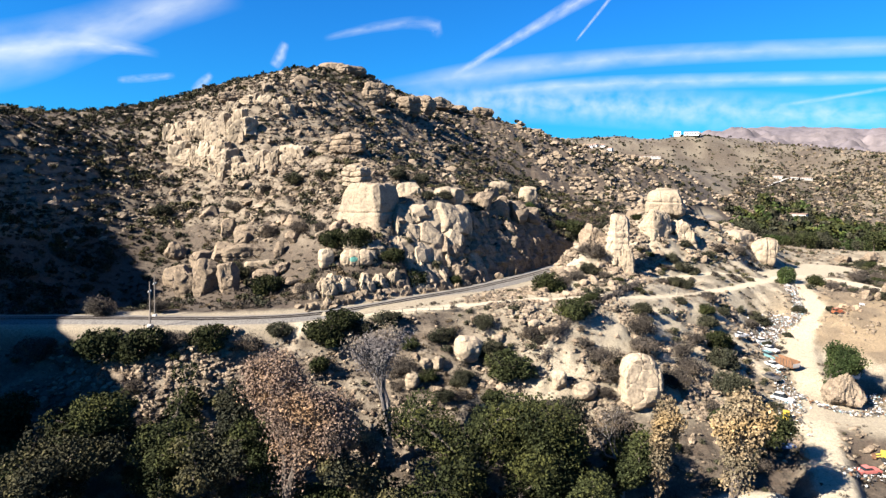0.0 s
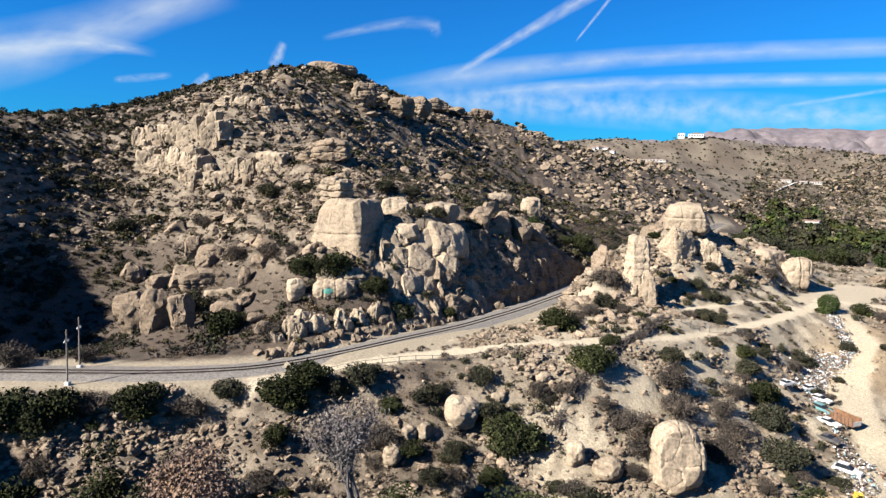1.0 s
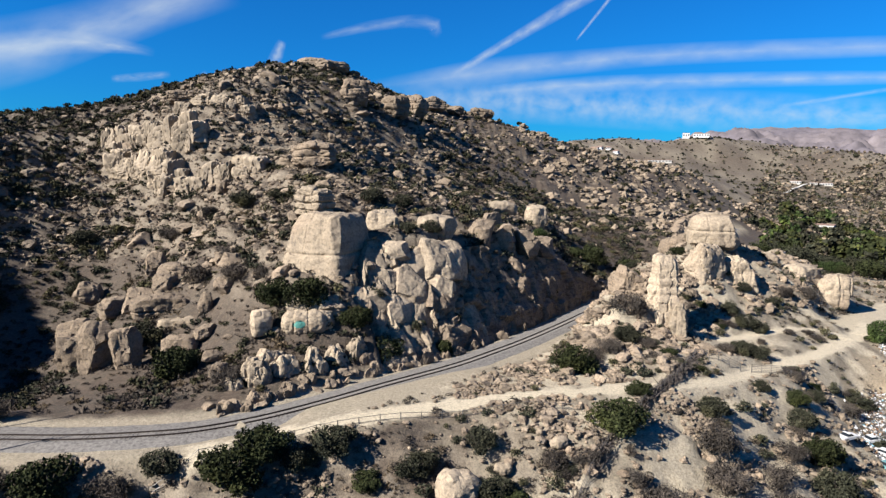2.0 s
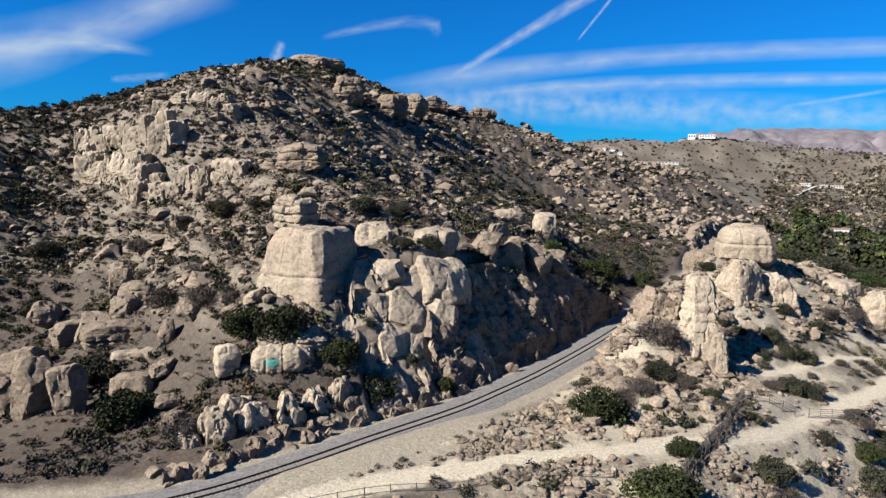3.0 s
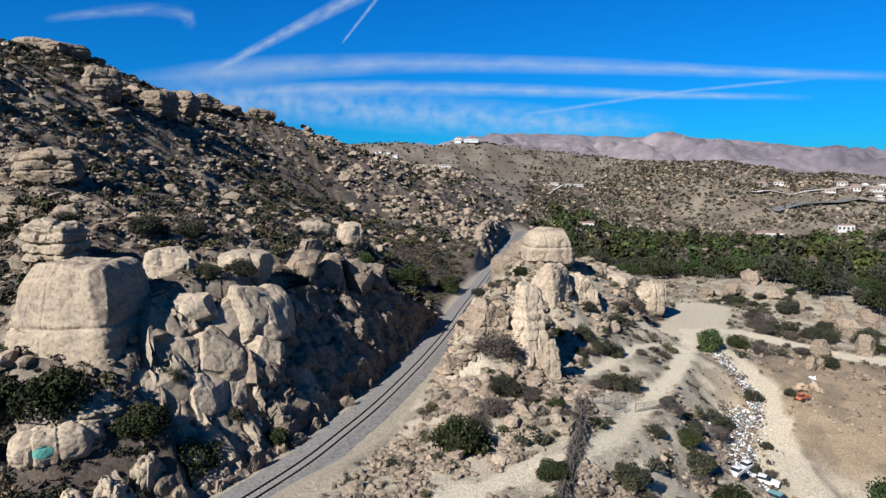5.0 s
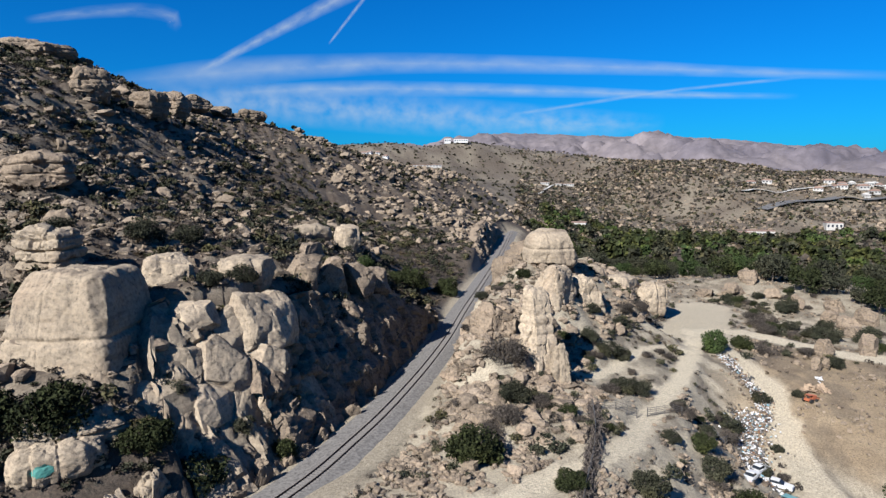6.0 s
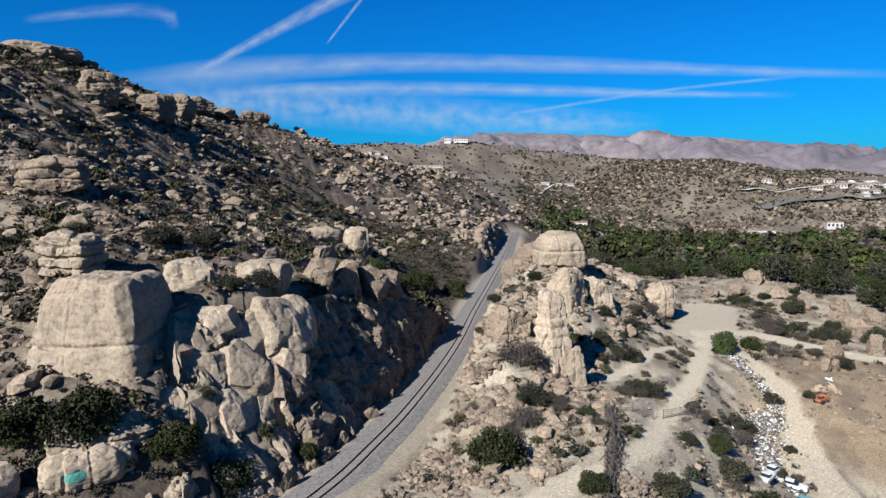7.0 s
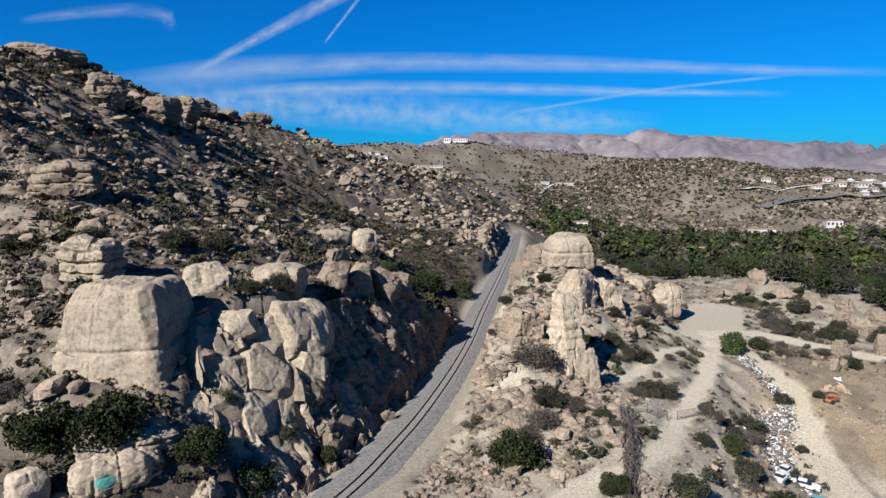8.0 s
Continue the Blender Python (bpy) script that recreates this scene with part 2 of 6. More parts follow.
def land(x, y, detail=True):
    """Height of the ground, and the share of rock and of bare trodden dirt in it."""
    x, y = np.asarray(x, float), np.asarray(y, float)
    z = sheet(x, y)
    far = ease(320, 520, np.hypot(x - 20, y - 200))
    off, high = beside(TRACK_LINE, x, y)
    away = np.abs(off)
    hill = ease(4.0, 22.0, z) * (off > 0) + 0.0
    spur = ease(2, 7, z) * (off < 0) * (y > 150)
    bank = ease(3, 9, away) * (off < 0) * (y < 178) * ease(0.4, -3.0, z) * (x < 78)
    rock = np.clip(np.maximum(np.maximum(hill, spur * 0.9), bank * 0.45), 0, 1) * (1 - far) + far * 0.25
    rock = rock * (0.55 + 0.45 * ease(-0.5, 0.4, layers(x / 38, y / 38, 0, 5, 3)))
    if detail:
        z = z + (0.25 + 0.75 * rock) * 1.5 * layers(x / 26, y / 26, 0, 11, 3) * ease(6, 30, away)
        z = z + 6.5 * far * layers(x / 95, y / 95, 0, 12, 5)
        ledges = layers(x / 17, y / 17, 0, 14, 2) * 0.9
        step = 3.4
        s = (z + ledges) / step
        terr = (np.floor(s) + ease(0.42, 0.98, s - np.floor(s))) * step - ledges
        z = z + (terr - z) * 0.75 * hill * (1 - far) * ease(5, 12, away)
        z = z + rock * (2.3 * lumps(x, y, 9.0, 31) + 1.1 * lumps(x, y, 3.8, 41)) * ease(7.5, 13, away) * (1 - far)
        z = z + bank * (0.7 * lumps(x, y, 2.6, 51)) * ease(6, 10, away)
        z = z + 0.22 * layers(x / 2.6, y / 2.6, 0, 61, 3) * ease(4.5, 8, away) * (1 - far)
    # the soil lies behind the rock faces
    for tall, wide in FACE_LINES:
        d, h = beside(tall, x, y)
        rim = beside(wide, x, y)[1]
        inside = (h > 1) * (d > 4.5) * (d < rim + 2.5)
        under = (h + 0.8) * np.clip((d - 6) / (rim - 6), 0, 1.02) - 2.4
        z = np.where(inside, np.minimum(z, under), z)
    # the railway's bench, with steep faces where it is cut into rock
    bench = ease(8.4, 5.2, np.where(off > 0, away, away * 0.9))
    z = z * (1 - bench) + (high - 0.35) * bench
    dirt = ease(8.5, 6.0, away) * 0.5
    for line, half in ROAD_LINES:
        d, h = beside(line, x, y)
        w = ease(half * 2.1, half * 0.9, np.abs(d))
        z = z * (1 - w) + (h + 0.05 * layers(x / 3, y / 3, 0, 71, 2)) * w
        dirt = np.maximum(dirt, {5.0: 0.52, 8.0: 0.66, 9.0: 0.76, 3.0: 0.74}.get(half, 0.95) * ease(half * 1.5, half * 0.8, np.abs(d) + 0.8 * layers(x / 2.5, y / 2.5, 0, 72, 2)))
    pale = (off < -6) * ease(-5, 24, x) * ease(-19, -14, z) * ease(430, 260, np.hypot(x, y))
    yard = ease(25, 17, np.hypot(x - 118, y - 161)) + ease(20, 12, np.hypot(x - 134, y - 178))
    pale = pale * (1 - 0.9 * np.clip(yard, 0, 1))
    dirt = np.maximum(dirt, pale * (0.28 + 0.38 * ease(-0.4, 0.5, layers(x / 3.2, y / 3.2, 0, 75, 4))))
    bare = far * (x > 60) * ease(0, 20, x - 60) * (0.05 + 0.2 * ease(-0.3, 0.5, layers(x / 7, y / 7, 0, 77, 5)))
    dirt = np.maximum(dirt, bare)
    rock = rock * (1 - dirt)
    out = ease(1250, 2100, np.hypot(x, y))
    z = z * (1 - out) + out * (-8 + 10 * layers(x / 400, y / 400, 0, 91, 3))
    return z, rock, dirt


def spot(x, y):
    return float(land(np.array([x]), np.array([y]))[0][0])


# ---- materials ----
def shader(name):
    m = bpy.data.materials.new(name)
    m.use_nodes = True
    n = m.node_tree
    n.nodes.clear()
    out = n.nodes.new("ShaderNodeOutputMaterial")
    b = n.nodes.new("ShaderNodeBsdfPrincipled")
    b.inputs["Roughness"].default_value = 0.9
    b.inputs["Specular IOR Level"].default_value = 0.25
    n.links.new(b.outputs["BSDF"], out.inputs["Surface"])
    return m, n, b


def texture(n, scale, detail=6.0, rough=0.6, space="Object", stretch=(1, 1, 1), kind="ShaderNodeTexNoise"):
    co = n.nodes.new("ShaderNodeTexCoord")
    mp = n.nodes.new("ShaderNodeMapping")
    mp.inputs["Scale"].default_value = stretch
    t = n.nodes.new(kind)
    t.inputs["Scale"].default_value = scale
    if kind == "ShaderNodeTexNoise":
        t.inputs["Detail"].default_value = detail
        t.inputs["Roughness"].default_value = rough
    n.links.new(co.outputs[space], mp.inputs["Vector"])
    n.links.new(mp.outputs["Vector"], t.inputs["Vector"])
    return t


def ramp(n, source, stops):
    r = n.nodes.new("ShaderNodeValToRGB")
    e = r.color_ramp.elements
    while len(e) < len(stops):
        e.new(0.5)
    for el, (p, c) in zip(e, stops):
        el.position, el.color = p, (*c, 1.0) if len(c) == 3 else c
    n.links.new(source, r.inputs["Fac"])
    return r


def blend(n, a, b, fac, mode="MIX"):
    m = n.nodes.new("ShaderNodeMix")
    m.data_type, m.blend_type = "RGBA", mode
    for socket, value in ((m.inputs["Factor"], fac), (m.inputs["A"], a), (m.inputs["B"], b)):
        if isinstance(value, bpy.types.NodeSocket):
            n.links.new(value, socket)
        elif isinstance(value, tuple):
            socket.default_value = (*value, 1.0)
        else:
            socket.default_value = value
    return m.outputs["Result"]


def sums(n, op, a, b):
    m = n.nodes.new("ShaderNodeMath")
    m.operation = op
    m.use_clamp = True
    for socket, value in zip(m.inputs, (a, b)):
        if isinstance(value, bpy.types.NodeSocket):
            n.links.new(value, socket)
        else:
            socket.default_value = value
    return m.outputs["Value"]


def relief(n, b, source, strength, depth):
    k = n.nodes.new("ShaderNodeBump")
    k.inputs["Strength"].default_value, k.inputs["Distance"].default_value = strength, depth
    n.links.new(source, k.inputs["Height"])
    n.links.new(k.outputs["Normal"], b.inputs["Normal"])


def random_tint(n, colour, spread):
    """Lighter or darker from object to object."""
    o = n.nodes.new("ShaderNodeObjectInfo")
    r = ramp(n, o.outputs["Random"], [(0.0, (1 - spread,) * 3), (1.0, (1 + spread * 0.6,) * 3)])
    return blend(n, colour, r.outputs["Color"], 1.0, "MULTIPLY")


def island_tint(n, colour, spread):
    o = n.nodes.new("ShaderNodeNewGeometry")
    r = ramp(n, o.outputs["Random Per Island"], [(0.0, (1 - spread,) * 3), (1.0, (1 + spread * 0.6,) * 3)])
    return blend(n, colour, r.outputs["Color"], 1.0, "MULTIPLY")


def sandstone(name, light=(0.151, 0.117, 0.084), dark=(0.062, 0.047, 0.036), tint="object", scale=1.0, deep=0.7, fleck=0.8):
    m, n, b = shader(name)
    big = texture(n, 0.16 * scale, 5, 0.55)
    beds = texture(n, 0.35 * scale, 7, 0.65, stretch=(0.35, 0.35, 2.2))
    fine = texture(n, 2.2 * scale, 8, 0.72)
    base = ramp(n, beds.outputs["Fac"], [(0.33, dark), (0.47, light), (0.72, tuple(min(1, c * 1.18) for c in light))]).outputs["Color"]
    base = blend(n, base, (0.215, 0.160, 0.112), sums(n, "MULTIPLY", ramp(n, big.outputs["Fac"], [(0.5, (0, 0, 0)), (0.68, (1, 1, 1))]).outputs["Color"], 0.55))
    stain = ramp(n, texture(n, 0.5 * scale, 6, 0.7, stretch=(1.6, 1.6, 0.3)).outputs["Fac"], [(0.55, (0, 0, 0)), (0.72, (1, 1, 1))]).outputs["Color"]
    base = blend(n, base, (0.085, 0.07, 0.058), sums(n, "MULTIPLY", stain, 0.8))
    spots = ramp(n, fine.outputs["Fac"], [(0.34, (0.22, 0.2, 0.18)), (0.46, (0.92, 0.92, 0.92)), (0.68, (1.5, 1.45, 1.35))]).outputs["Color"]
    base = blend(n, base, spots, fleck, "MULTIPLY")
    base = random_tint(n, base, 0.22) if tint == "object" else island_tint(n, base, 0.35)
    n.links.new(base, b.inputs["Base Color"])
    relief(n, b, blend(n, fine.outputs["Color"], beds.outputs["Color"], 0.5), 1.0, deep)
    return m


def ground_material():
    m, n, b = shader("dry_hillside")
    rock_share = n.nodes.new("ShaderNodeAttribute")
    rock_share.attribute_name = "rock"
    dirt_share = n.nodes.new("ShaderNodeAttribute")
    dirt_share.attribute_name = "dirt"
    tone_share = n.nodes.new("ShaderNodeAttribute")
    tone_share.attribute_name = "red"
    patch = texture(n, 0.035, 6, 0.62)
    mid = texture(n, 0.22, 7, 0.68)
    fine = texture(n, 1.5, 8, 0.75)
    grain = texture(n, 3.2, 5, 0.75)
    soil = ramp(n, mid.outputs["Fac"], [(0.3, (0.036, 0.025, 0.018)), (0.5, (0.058, 0.041, 0.030)), (0.7, (0.082, 0.060, 0.043))]).outputs["Color"]
    grass = ramp(n, fine.outputs["Fac"], [(0.32, (0.027, 0.020, 0.015)), (0.5, (0.054, 0.041, 0.029)), (0.68, (0.09, 0.072, 0.052))]).outputs["Color"]
    soil = blend(n, soil, grass, ramp(n, patch.outputs["Fac"], [(0.42, (0.25,) * 3), (0.6, (0.85,) * 3)]).outputs["Color"])
    clump = texture(n, 0.75, 5, 0.7)
    tuft = ramp(n, clump.outputs["Fac"], [(0.44, (0, 0, 0)), (0.54, (1, 1, 1))]).outputs["Color"]
    tuft = sums(n, "MULTIPLY", tuft, ramp(n, patch.outputs["Fac"], [(0.35, (0.35,) * 3), (0.6, (0.95,) * 3)]).outputs["Color"])
    soil = blend(n, soil, ramp(n, fine.outputs["Fac"], [(0.35, (0.023, 0.019, 0.015)), (0.65, (0.076, 0.059, 0.045))]).outputs["Color"], tuft)
    scrub = ramp(n, fine.outputs["Fac"], [(0.44, (1, 1, 1)), (0.52, (0, 0, 0))]).outputs["Color"]
    scrub = sums(n, "MULTIPLY", scrub, ramp(n, mid.outputs["Fac"], [(0.42, (0, 0, 0)), (0.62, (0.75,) * 3)]).outputs["Color"])
    soil = blend(n, soil, (0.031, 0.029, 0.022), scrub)
    stone = ramp(n, texture(n, 0.5, 8, 0.7, stretch=(0.295, 0.306, 1.17)).outputs["Fac"],
                 [(0.3, (0.056, 0.043, 0.032)), (0.48, (0.119, 0.097, 0.072)), (0.7, (0.165, 0.140, 0.108))]).outputs["Color"]
    facing = n.nodes.new("ShaderNodeNewGeometry")
    split = n.nodes.new("ShaderNodeSeparateXYZ")
    n.links.new(facing.outputs["Normal"], split.inputs["Vector"])
    steep = ramp(n, split.outputs["Z"], [(0.62, (1, 1, 1)), (0.86, (0, 0, 0))]).outputs["Color"]
    share = sums(n, "MULTIPLY", sums(n, "ADD", steep, ramp(n, mid.outputs["Fac"], [(0.52, (0, 0, 0)), (0.64, (0.7,) * 3)]).outputs["Color"]),
                 ramp(n, rock_share.outputs["Fac"], [(0.08, (0, 0, 0)), (0.4, (1, 1, 1))]).outputs["Color"])
    colour = blend(n, soil, stone, share)
    trodden = ramp(n, fine.outputs["Fac"], [(0.3, (0.258, 0.221, 0.159)), (0.55, (0.345, 0.300, 0.221)), (0.75, (0.402, 0.356, 0.272))]).outputs["Color"]
    red = ramp(n, mid.outputs["Fac"], [(0.3, (0.128, 0.094, 0.058)), (0.65, (0.182, 0.136, 0.085))]).outputs["Color"]
    colour = blend(n, colour, red, sums(n, "MULTIPLY", tone_share.outputs["Fac"], 0.9))
    colour = blend(n, colour, trodden, dirt_share.outputs["Fac"])
    speck = ramp(n, grain.outputs["Fac"], [(0.32, (0.45, 0.44, 0.42)), (0.5, (1, 1, 1)), (0.7, (1.4, 1.37, 1.3))]).outputs["Color"]
    n.links.new(blend(n, colour, speck, 0.9, "MULTIPLY"), b.inputs["Base Color"])
    relief(n, b, blend(n, fine.outputs["Color"], clump.outputs["Color"], 0.5), 0.9, 0.5)
    return m


def plain(name, colour, rough=0.8, metal=0.0, spread=0.15, scale=3.0, bump=0.0):
    """Paint, timber, metal: a colour with two scales of wear."""
    m, n, b = shader(name)
    wear = texture(n, scale, 6, 0.65)
    c = ramp(n, wear.outputs["Fac"], [(0.3, tuple(v * (1 - spread * 2) for v in colour)), (0.55, colour), (0.8, tuple(min(1, v * (1 + spread)) for v in colour))]).outputs["Color"]
    fine = ramp(n, texture(n, scale * 9, 3, 0.6).outputs["Fac"], [(0.3, (1 - spread,) * 3), (0.7, (1, 1, 1))]).outputs["Color"]
    n.links.new(blend(n, c, fine, 1.0, "MULTIPLY"), b.inputs["Base Color"])
    b.inputs["Roughness"].default_value, b.inputs["Metallic"].default_value = rough, metal
    if bump:
        relief(n, b, wear.outputs["Fac"], 0.6, bump)
    return m


def leaves(name, dark, light, tint="island"):
    m, n, b = shader(name)
    geo = n.nodes.new("ShaderNodeNewGeometry")
    c = ramp(n, geo.outputs["Random Per Island"], [(0.0, dark), (0.6, tuple((a + d) / 2 for a, d in zip(dark, light))), (1.0, light)]).outputs["Color"]
    big = texture(n, 0.9, 4, 0.6)
    c = blend(n, c, ramp(n, big.outputs["Fac"], [(0.3, (0.65,) * 3), (0.7, (1.15,) * 3)]).outputs["Color"], 1.0, "MULTIPLY")
    wide = texture(n, 0.13, 3, 0.5)
    c = blend(n, c, ramp(n, wide.outputs["Fac"], [(0.36, (0.6, 0.66, 0.7)), (0.5, (1.0, 1.0, 1.0)), (0.64, (1.5, 1.35, 1.0))]).outputs["Color"], 1.0, "MULTIPLY")
    c = random_tint(n, c, 0.25)
    n.links.new(c, b.inputs["Base Color"])
    b.inputs["Roughness"].default_value = 0.85
    b.inputs["Specular IOR Level"].default_value = 0.08
    return m


M_GROUND = ground_material()
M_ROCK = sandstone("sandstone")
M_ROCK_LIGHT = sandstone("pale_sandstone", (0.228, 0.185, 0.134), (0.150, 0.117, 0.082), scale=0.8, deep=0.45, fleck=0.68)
M_ROCK_LOOSE = sandstone("loose_sandstone", (0.165, 0.130, 0.095), (0.078, 0.058, 0.041), tint="island")
M_BALLAST = plain("grey_ballast", (0.15, 0.139, 0.127), 0.95, 0, 0.3, 2.0, 0.08)
M_RAIL = plain("rusty_steel", (0.03, 0.022, 0.018), 0.6, 0.3, 0.2, 2.0)
M_SLEEPER = plain("weathered_timber", (0.15, 0.136, 0.124), 0.9, 0, 0.2, 3.0)


# ---- meshes ----
def raw_mesh(name, verts, faces, material, smooth=False, sharp=None):
    """A mesh from arrays: all faces have the same number of corners."""
    me = bpy.data.meshes.new(name)
    verts, faces = np.asarray(verts, np.float32), np.asarray(faces, np.int32)
    me.vertices.add(len(verts))
    me.vertices.foreach_set("co", verts.ravel())
    k = faces.shape[1]
    me.loops.add(faces.size)
    me.loops.foreach_set("vertex_index", faces.ravel())
    me.polygons.add(len(faces))
    me.polygons.foreach_set("loop_start", np.arange(0, faces.size, k, dtype=np.int32))
    me.polygons.foreach_set("use_smooth", np.full(len(faces), smooth))
    me.update(calc_edges=True)
    if sharp:
        me.set_sharp_from_angle(angle=radians(sharp))
    me.materials.append(material)
    return me


def from_bm(name, bm, material, smooth=False):
    me = bpy.data.meshes.new(name)
    bm.normal_update()
    bm.to_mesh(me)
    bm.free()
    me.materials.append(material)
    if smooth:
        me.polygons.foreach_set("use_smooth", np.full(len(me.polygons), True))
    return me


def part(name, bm, material, parent, label="", smooth=False):
    ob = new(name, from_bm(name, bm, material, smooth))
    ob.parent = parent
    if label:
        tagged(ob, label)
    return ob


def base(name, m, label, category, group="", kind=""):
    ob = new(name)
    ob.empty_display_size = 0.3
    ob.matrix_world = m
    return tagged(ob, label, category, group, kind)


# ---- the ground, one sheet out to the horizon ----
def reach(a, b, step, low, high, grow):
    """Even steps from a to b, then ever wider ones out to low and high."""
    mid = list(np.arange(a, b + step / 2, step))
    s = step
    while mid[-1] < high:
        s *= grow
        mid.append(mid[-1] + s)
    s = step
    while mid[0] > low:
        s *= grow
        mid.insert(0, mid[0] - s)
    return np.array(mid)


def build_ground():
    xs, ys = reach(-150, 160, 1.0, -4600, 4700, 1.07), reach(60, 310, 1.0, -4600, 4800, 1.065)
    gx, gy = np.meshgrid(xs, ys)
    z, rock, dirt = land(gx, gy)
    red = ease(27, 20, np.hypot((gx - 122) / 1.15, (gy - 160) / 1.0)) + ease(12, 7, np.hypot(gx - 134, (gy - 178) * 1.2)) + 0.6 * ease(10, 5, np.hypot(gx - 95, gy - 176))
    red = np.clip(red, 0, 1) * (0.55 + 0.45 * ease(-0.4, 0.2, layers(gx / 5, gy / 5, 0, 93, 4)))
    ny, nx = gx.shape
    i = np.arange(nx * ny).reshape(ny, nx)
    faces = np.stack([i[:-1, :-1], i[:-1, 1:], i[1:, 1:], i[1:, :-1]], -1).reshape(-1, 4)
    me = raw_mesh("ground", np.stack([gx, gy, z], -1).reshape(-1, 3), faces, M_GROUND, True)
    for name, values in (("rock", rock), ("dirt", dirt), ("red", red)):
        me.attributes.new(name, "FLOAT", "POINT").data.foreach_set("value", values.ravel().astype(np.float32))
    ob = new("ground", me)
    return tagged(ob, "dry tan hillside with sandstone ledges and dirt roads", "ground", kind="structure")


ground = build_ground()


# ---- the railway ----
def sweep(line, profile, closed=False):
    """A profile (across, up) drawn along a line, as vertices and faces."""
    d = np.gradient(line[:, :2], axis=0)
    d /= np.linalg.norm(d, axis=1)[:, None]
    side = np.c_[-d[:, 1], d[:, 0]]
    p = np.array(profile, float)
    v = np.zeros((len(line), len(p), 3))
    v[:, :, :2] = line[:, None, :2] + side[:, None] * p[None, :, :1]
    v[:, :, 2] = line[:, None, 2] + p[None, :, 1]
    n, k = len(line), len(p)
    idx = np.arange(n * k).reshape(n, k)
    nxt = np.roll(idx, -1, 1) if closed else idx[:, 1:]
    cur = idx if closed else idx[:, :-1]
    f = np.stack([cur[:-1], nxt[:-1], nxt[1:], cur[1:]], -1).reshape(-1, 4)
    return v.reshape(-1, 3), f[:, ::-1]


def build_railway():
    line = spline([p for p in TRACK if -170 < p[0] < 340], 1.2)
    v, f = sweep(line, [(5.6, -0.6), (4.2, -0.25), (2.1, -0.02), (1.75, 0.06), (-1.75, 0.06), (-2.1, -0.02), (-3.3, -0.25), (-4.6, -0.6)])
    v[:, 2] += 0.04 * layers(v[:, 0] / 0.9, v[:, 1] / 0.9, 0, 101, 2)
    tagged(new("ballast", raw_mesh("ballast", v, f, M_BALLAST)), "grey crushed-stone ballast bed under the rails", "ballast", kind="structure")
    track = base("railway_track", Matrix.Identity(4), "single railway track with rusty rails on timber sleepers", "railway track")
    for off in (0.7525, -0.7525):
        v, f = sweep(line, [(off - 0.085, 0.1), (off - 0.03, 0.14), (off - 0.05, 0.26), (off - 0.05, 0.3), (off + 0.05, 0.3), (off + 0.05, 0.26), (off + 0.03, 0.14), (off + 0.085, 0.1)], True)
        rail = new("rail", raw_mesh("rail", v, f, M_RAIL))
        rail.parent = track
    fine = spline([p for p in TRACK if -170 < p[0] < 340], 0.05)
    run = np.r_[0, np.cumsum(np.linalg.norm(np.diff(fine[:, :2], axis=0), axis=1))]
    at = np.arange(0, run[-1], 0.62)
    xs, ys = np.interp(at, run, fine[:, 0]), np.interp(at, run, fine[:, 1])
    turn = np.arctan2(np.gradient(ys), np.gradient(xs))
    bm = bmesh.new()
    bmesh.ops.create_cube(bm, size=1.0, matrix=Matrix.Diagonal((0.24, 2.6, 0.16, 1)))
    bmesh.ops.bevel(bm, geom=bm.edges[:], offset=0.015, segments=1, affect="EDGES")
    tie = from_bm("sleeper", bm, M_SLEEPER)
    near = [k for k in range(len(at)) if -28 < xs[k] and ys[k] < 250]
    near = set(near[:300])
    rest_v, rest_f, count = [], [], 0
    for k in range(len(at)):
        m = pose(xs[k], ys[k], 0.03, 0, 0, math.degrees(turn[k]) + random.uniform(-1.2, 1.2))
        if k in near:
            ob = new("sleeper", tie)
            ob.parent, ob.matrix_basis = track, m
        else:
            c = np.array([(sx * 0.12, sy * 1.3, sz * 0.08) for sz in (-1, 1) for sx, sy in ((-1, -1), (1, -1), (1, 1), (-1, 1))])
            w = c @ np.array(m.to_3x3()).T + np.array(m.translation)
            rest_v.append(w)
            rest_f += [[count + q for q in quad] for quad in ((4, 5, 6, 7), (0, 1, 5, 4), (1, 2, 6, 5), (2, 3, 7, 6), (3, 0, 4, 7))]
            count += 8
    rest = tagged(new("sleepers", raw_mesh("sleepers", np.concatenate(rest_v), rest_f, M_SLEEPER)), kind="stuff")
    rest.parent = track


build_railway()


# ---- rock shapes ----
BALLS = {}


def ball(n):
    """A sphere's directions on a cube's grid, n squares to an edge, and its faces."""
    if n not in BALLS:
        g = np.tan(np.linspace(-1, 1, n + 1) * math.pi / 4)
        a, b = np.meshgrid(g, g)
        one = np.ones_like(a)
        pts, faces = [], []
        for k, face in enumerate(((a, b, one), (b, a, -one), (one, a, b), (-one, b, a), (b, one, a), (a, -one, b))):
            pts.append(np.stack(face, -1).reshape(-1, 3))
            i = np.arange((n + 1) ** 2).reshape(n + 1, n + 1) + k * (n + 1) ** 2
            faces.append(np.stack([i[:-1, :-1], i[:-1, 1:], i[1:, 1:], i[1:, :-1]], -1).reshape(-1, 4))
        pts, faces = np.concatenate(pts), np.concatenate(faces)
        _, first, back_to = np.unique(pts.round(5), axis=0, return_index=True, return_inverse=True)
        BALLS[n] = pts[first] / np.linalg.norm(pts[first], axis=1)[:, None], back_to.ravel()[faces]
    return BALLS[n]


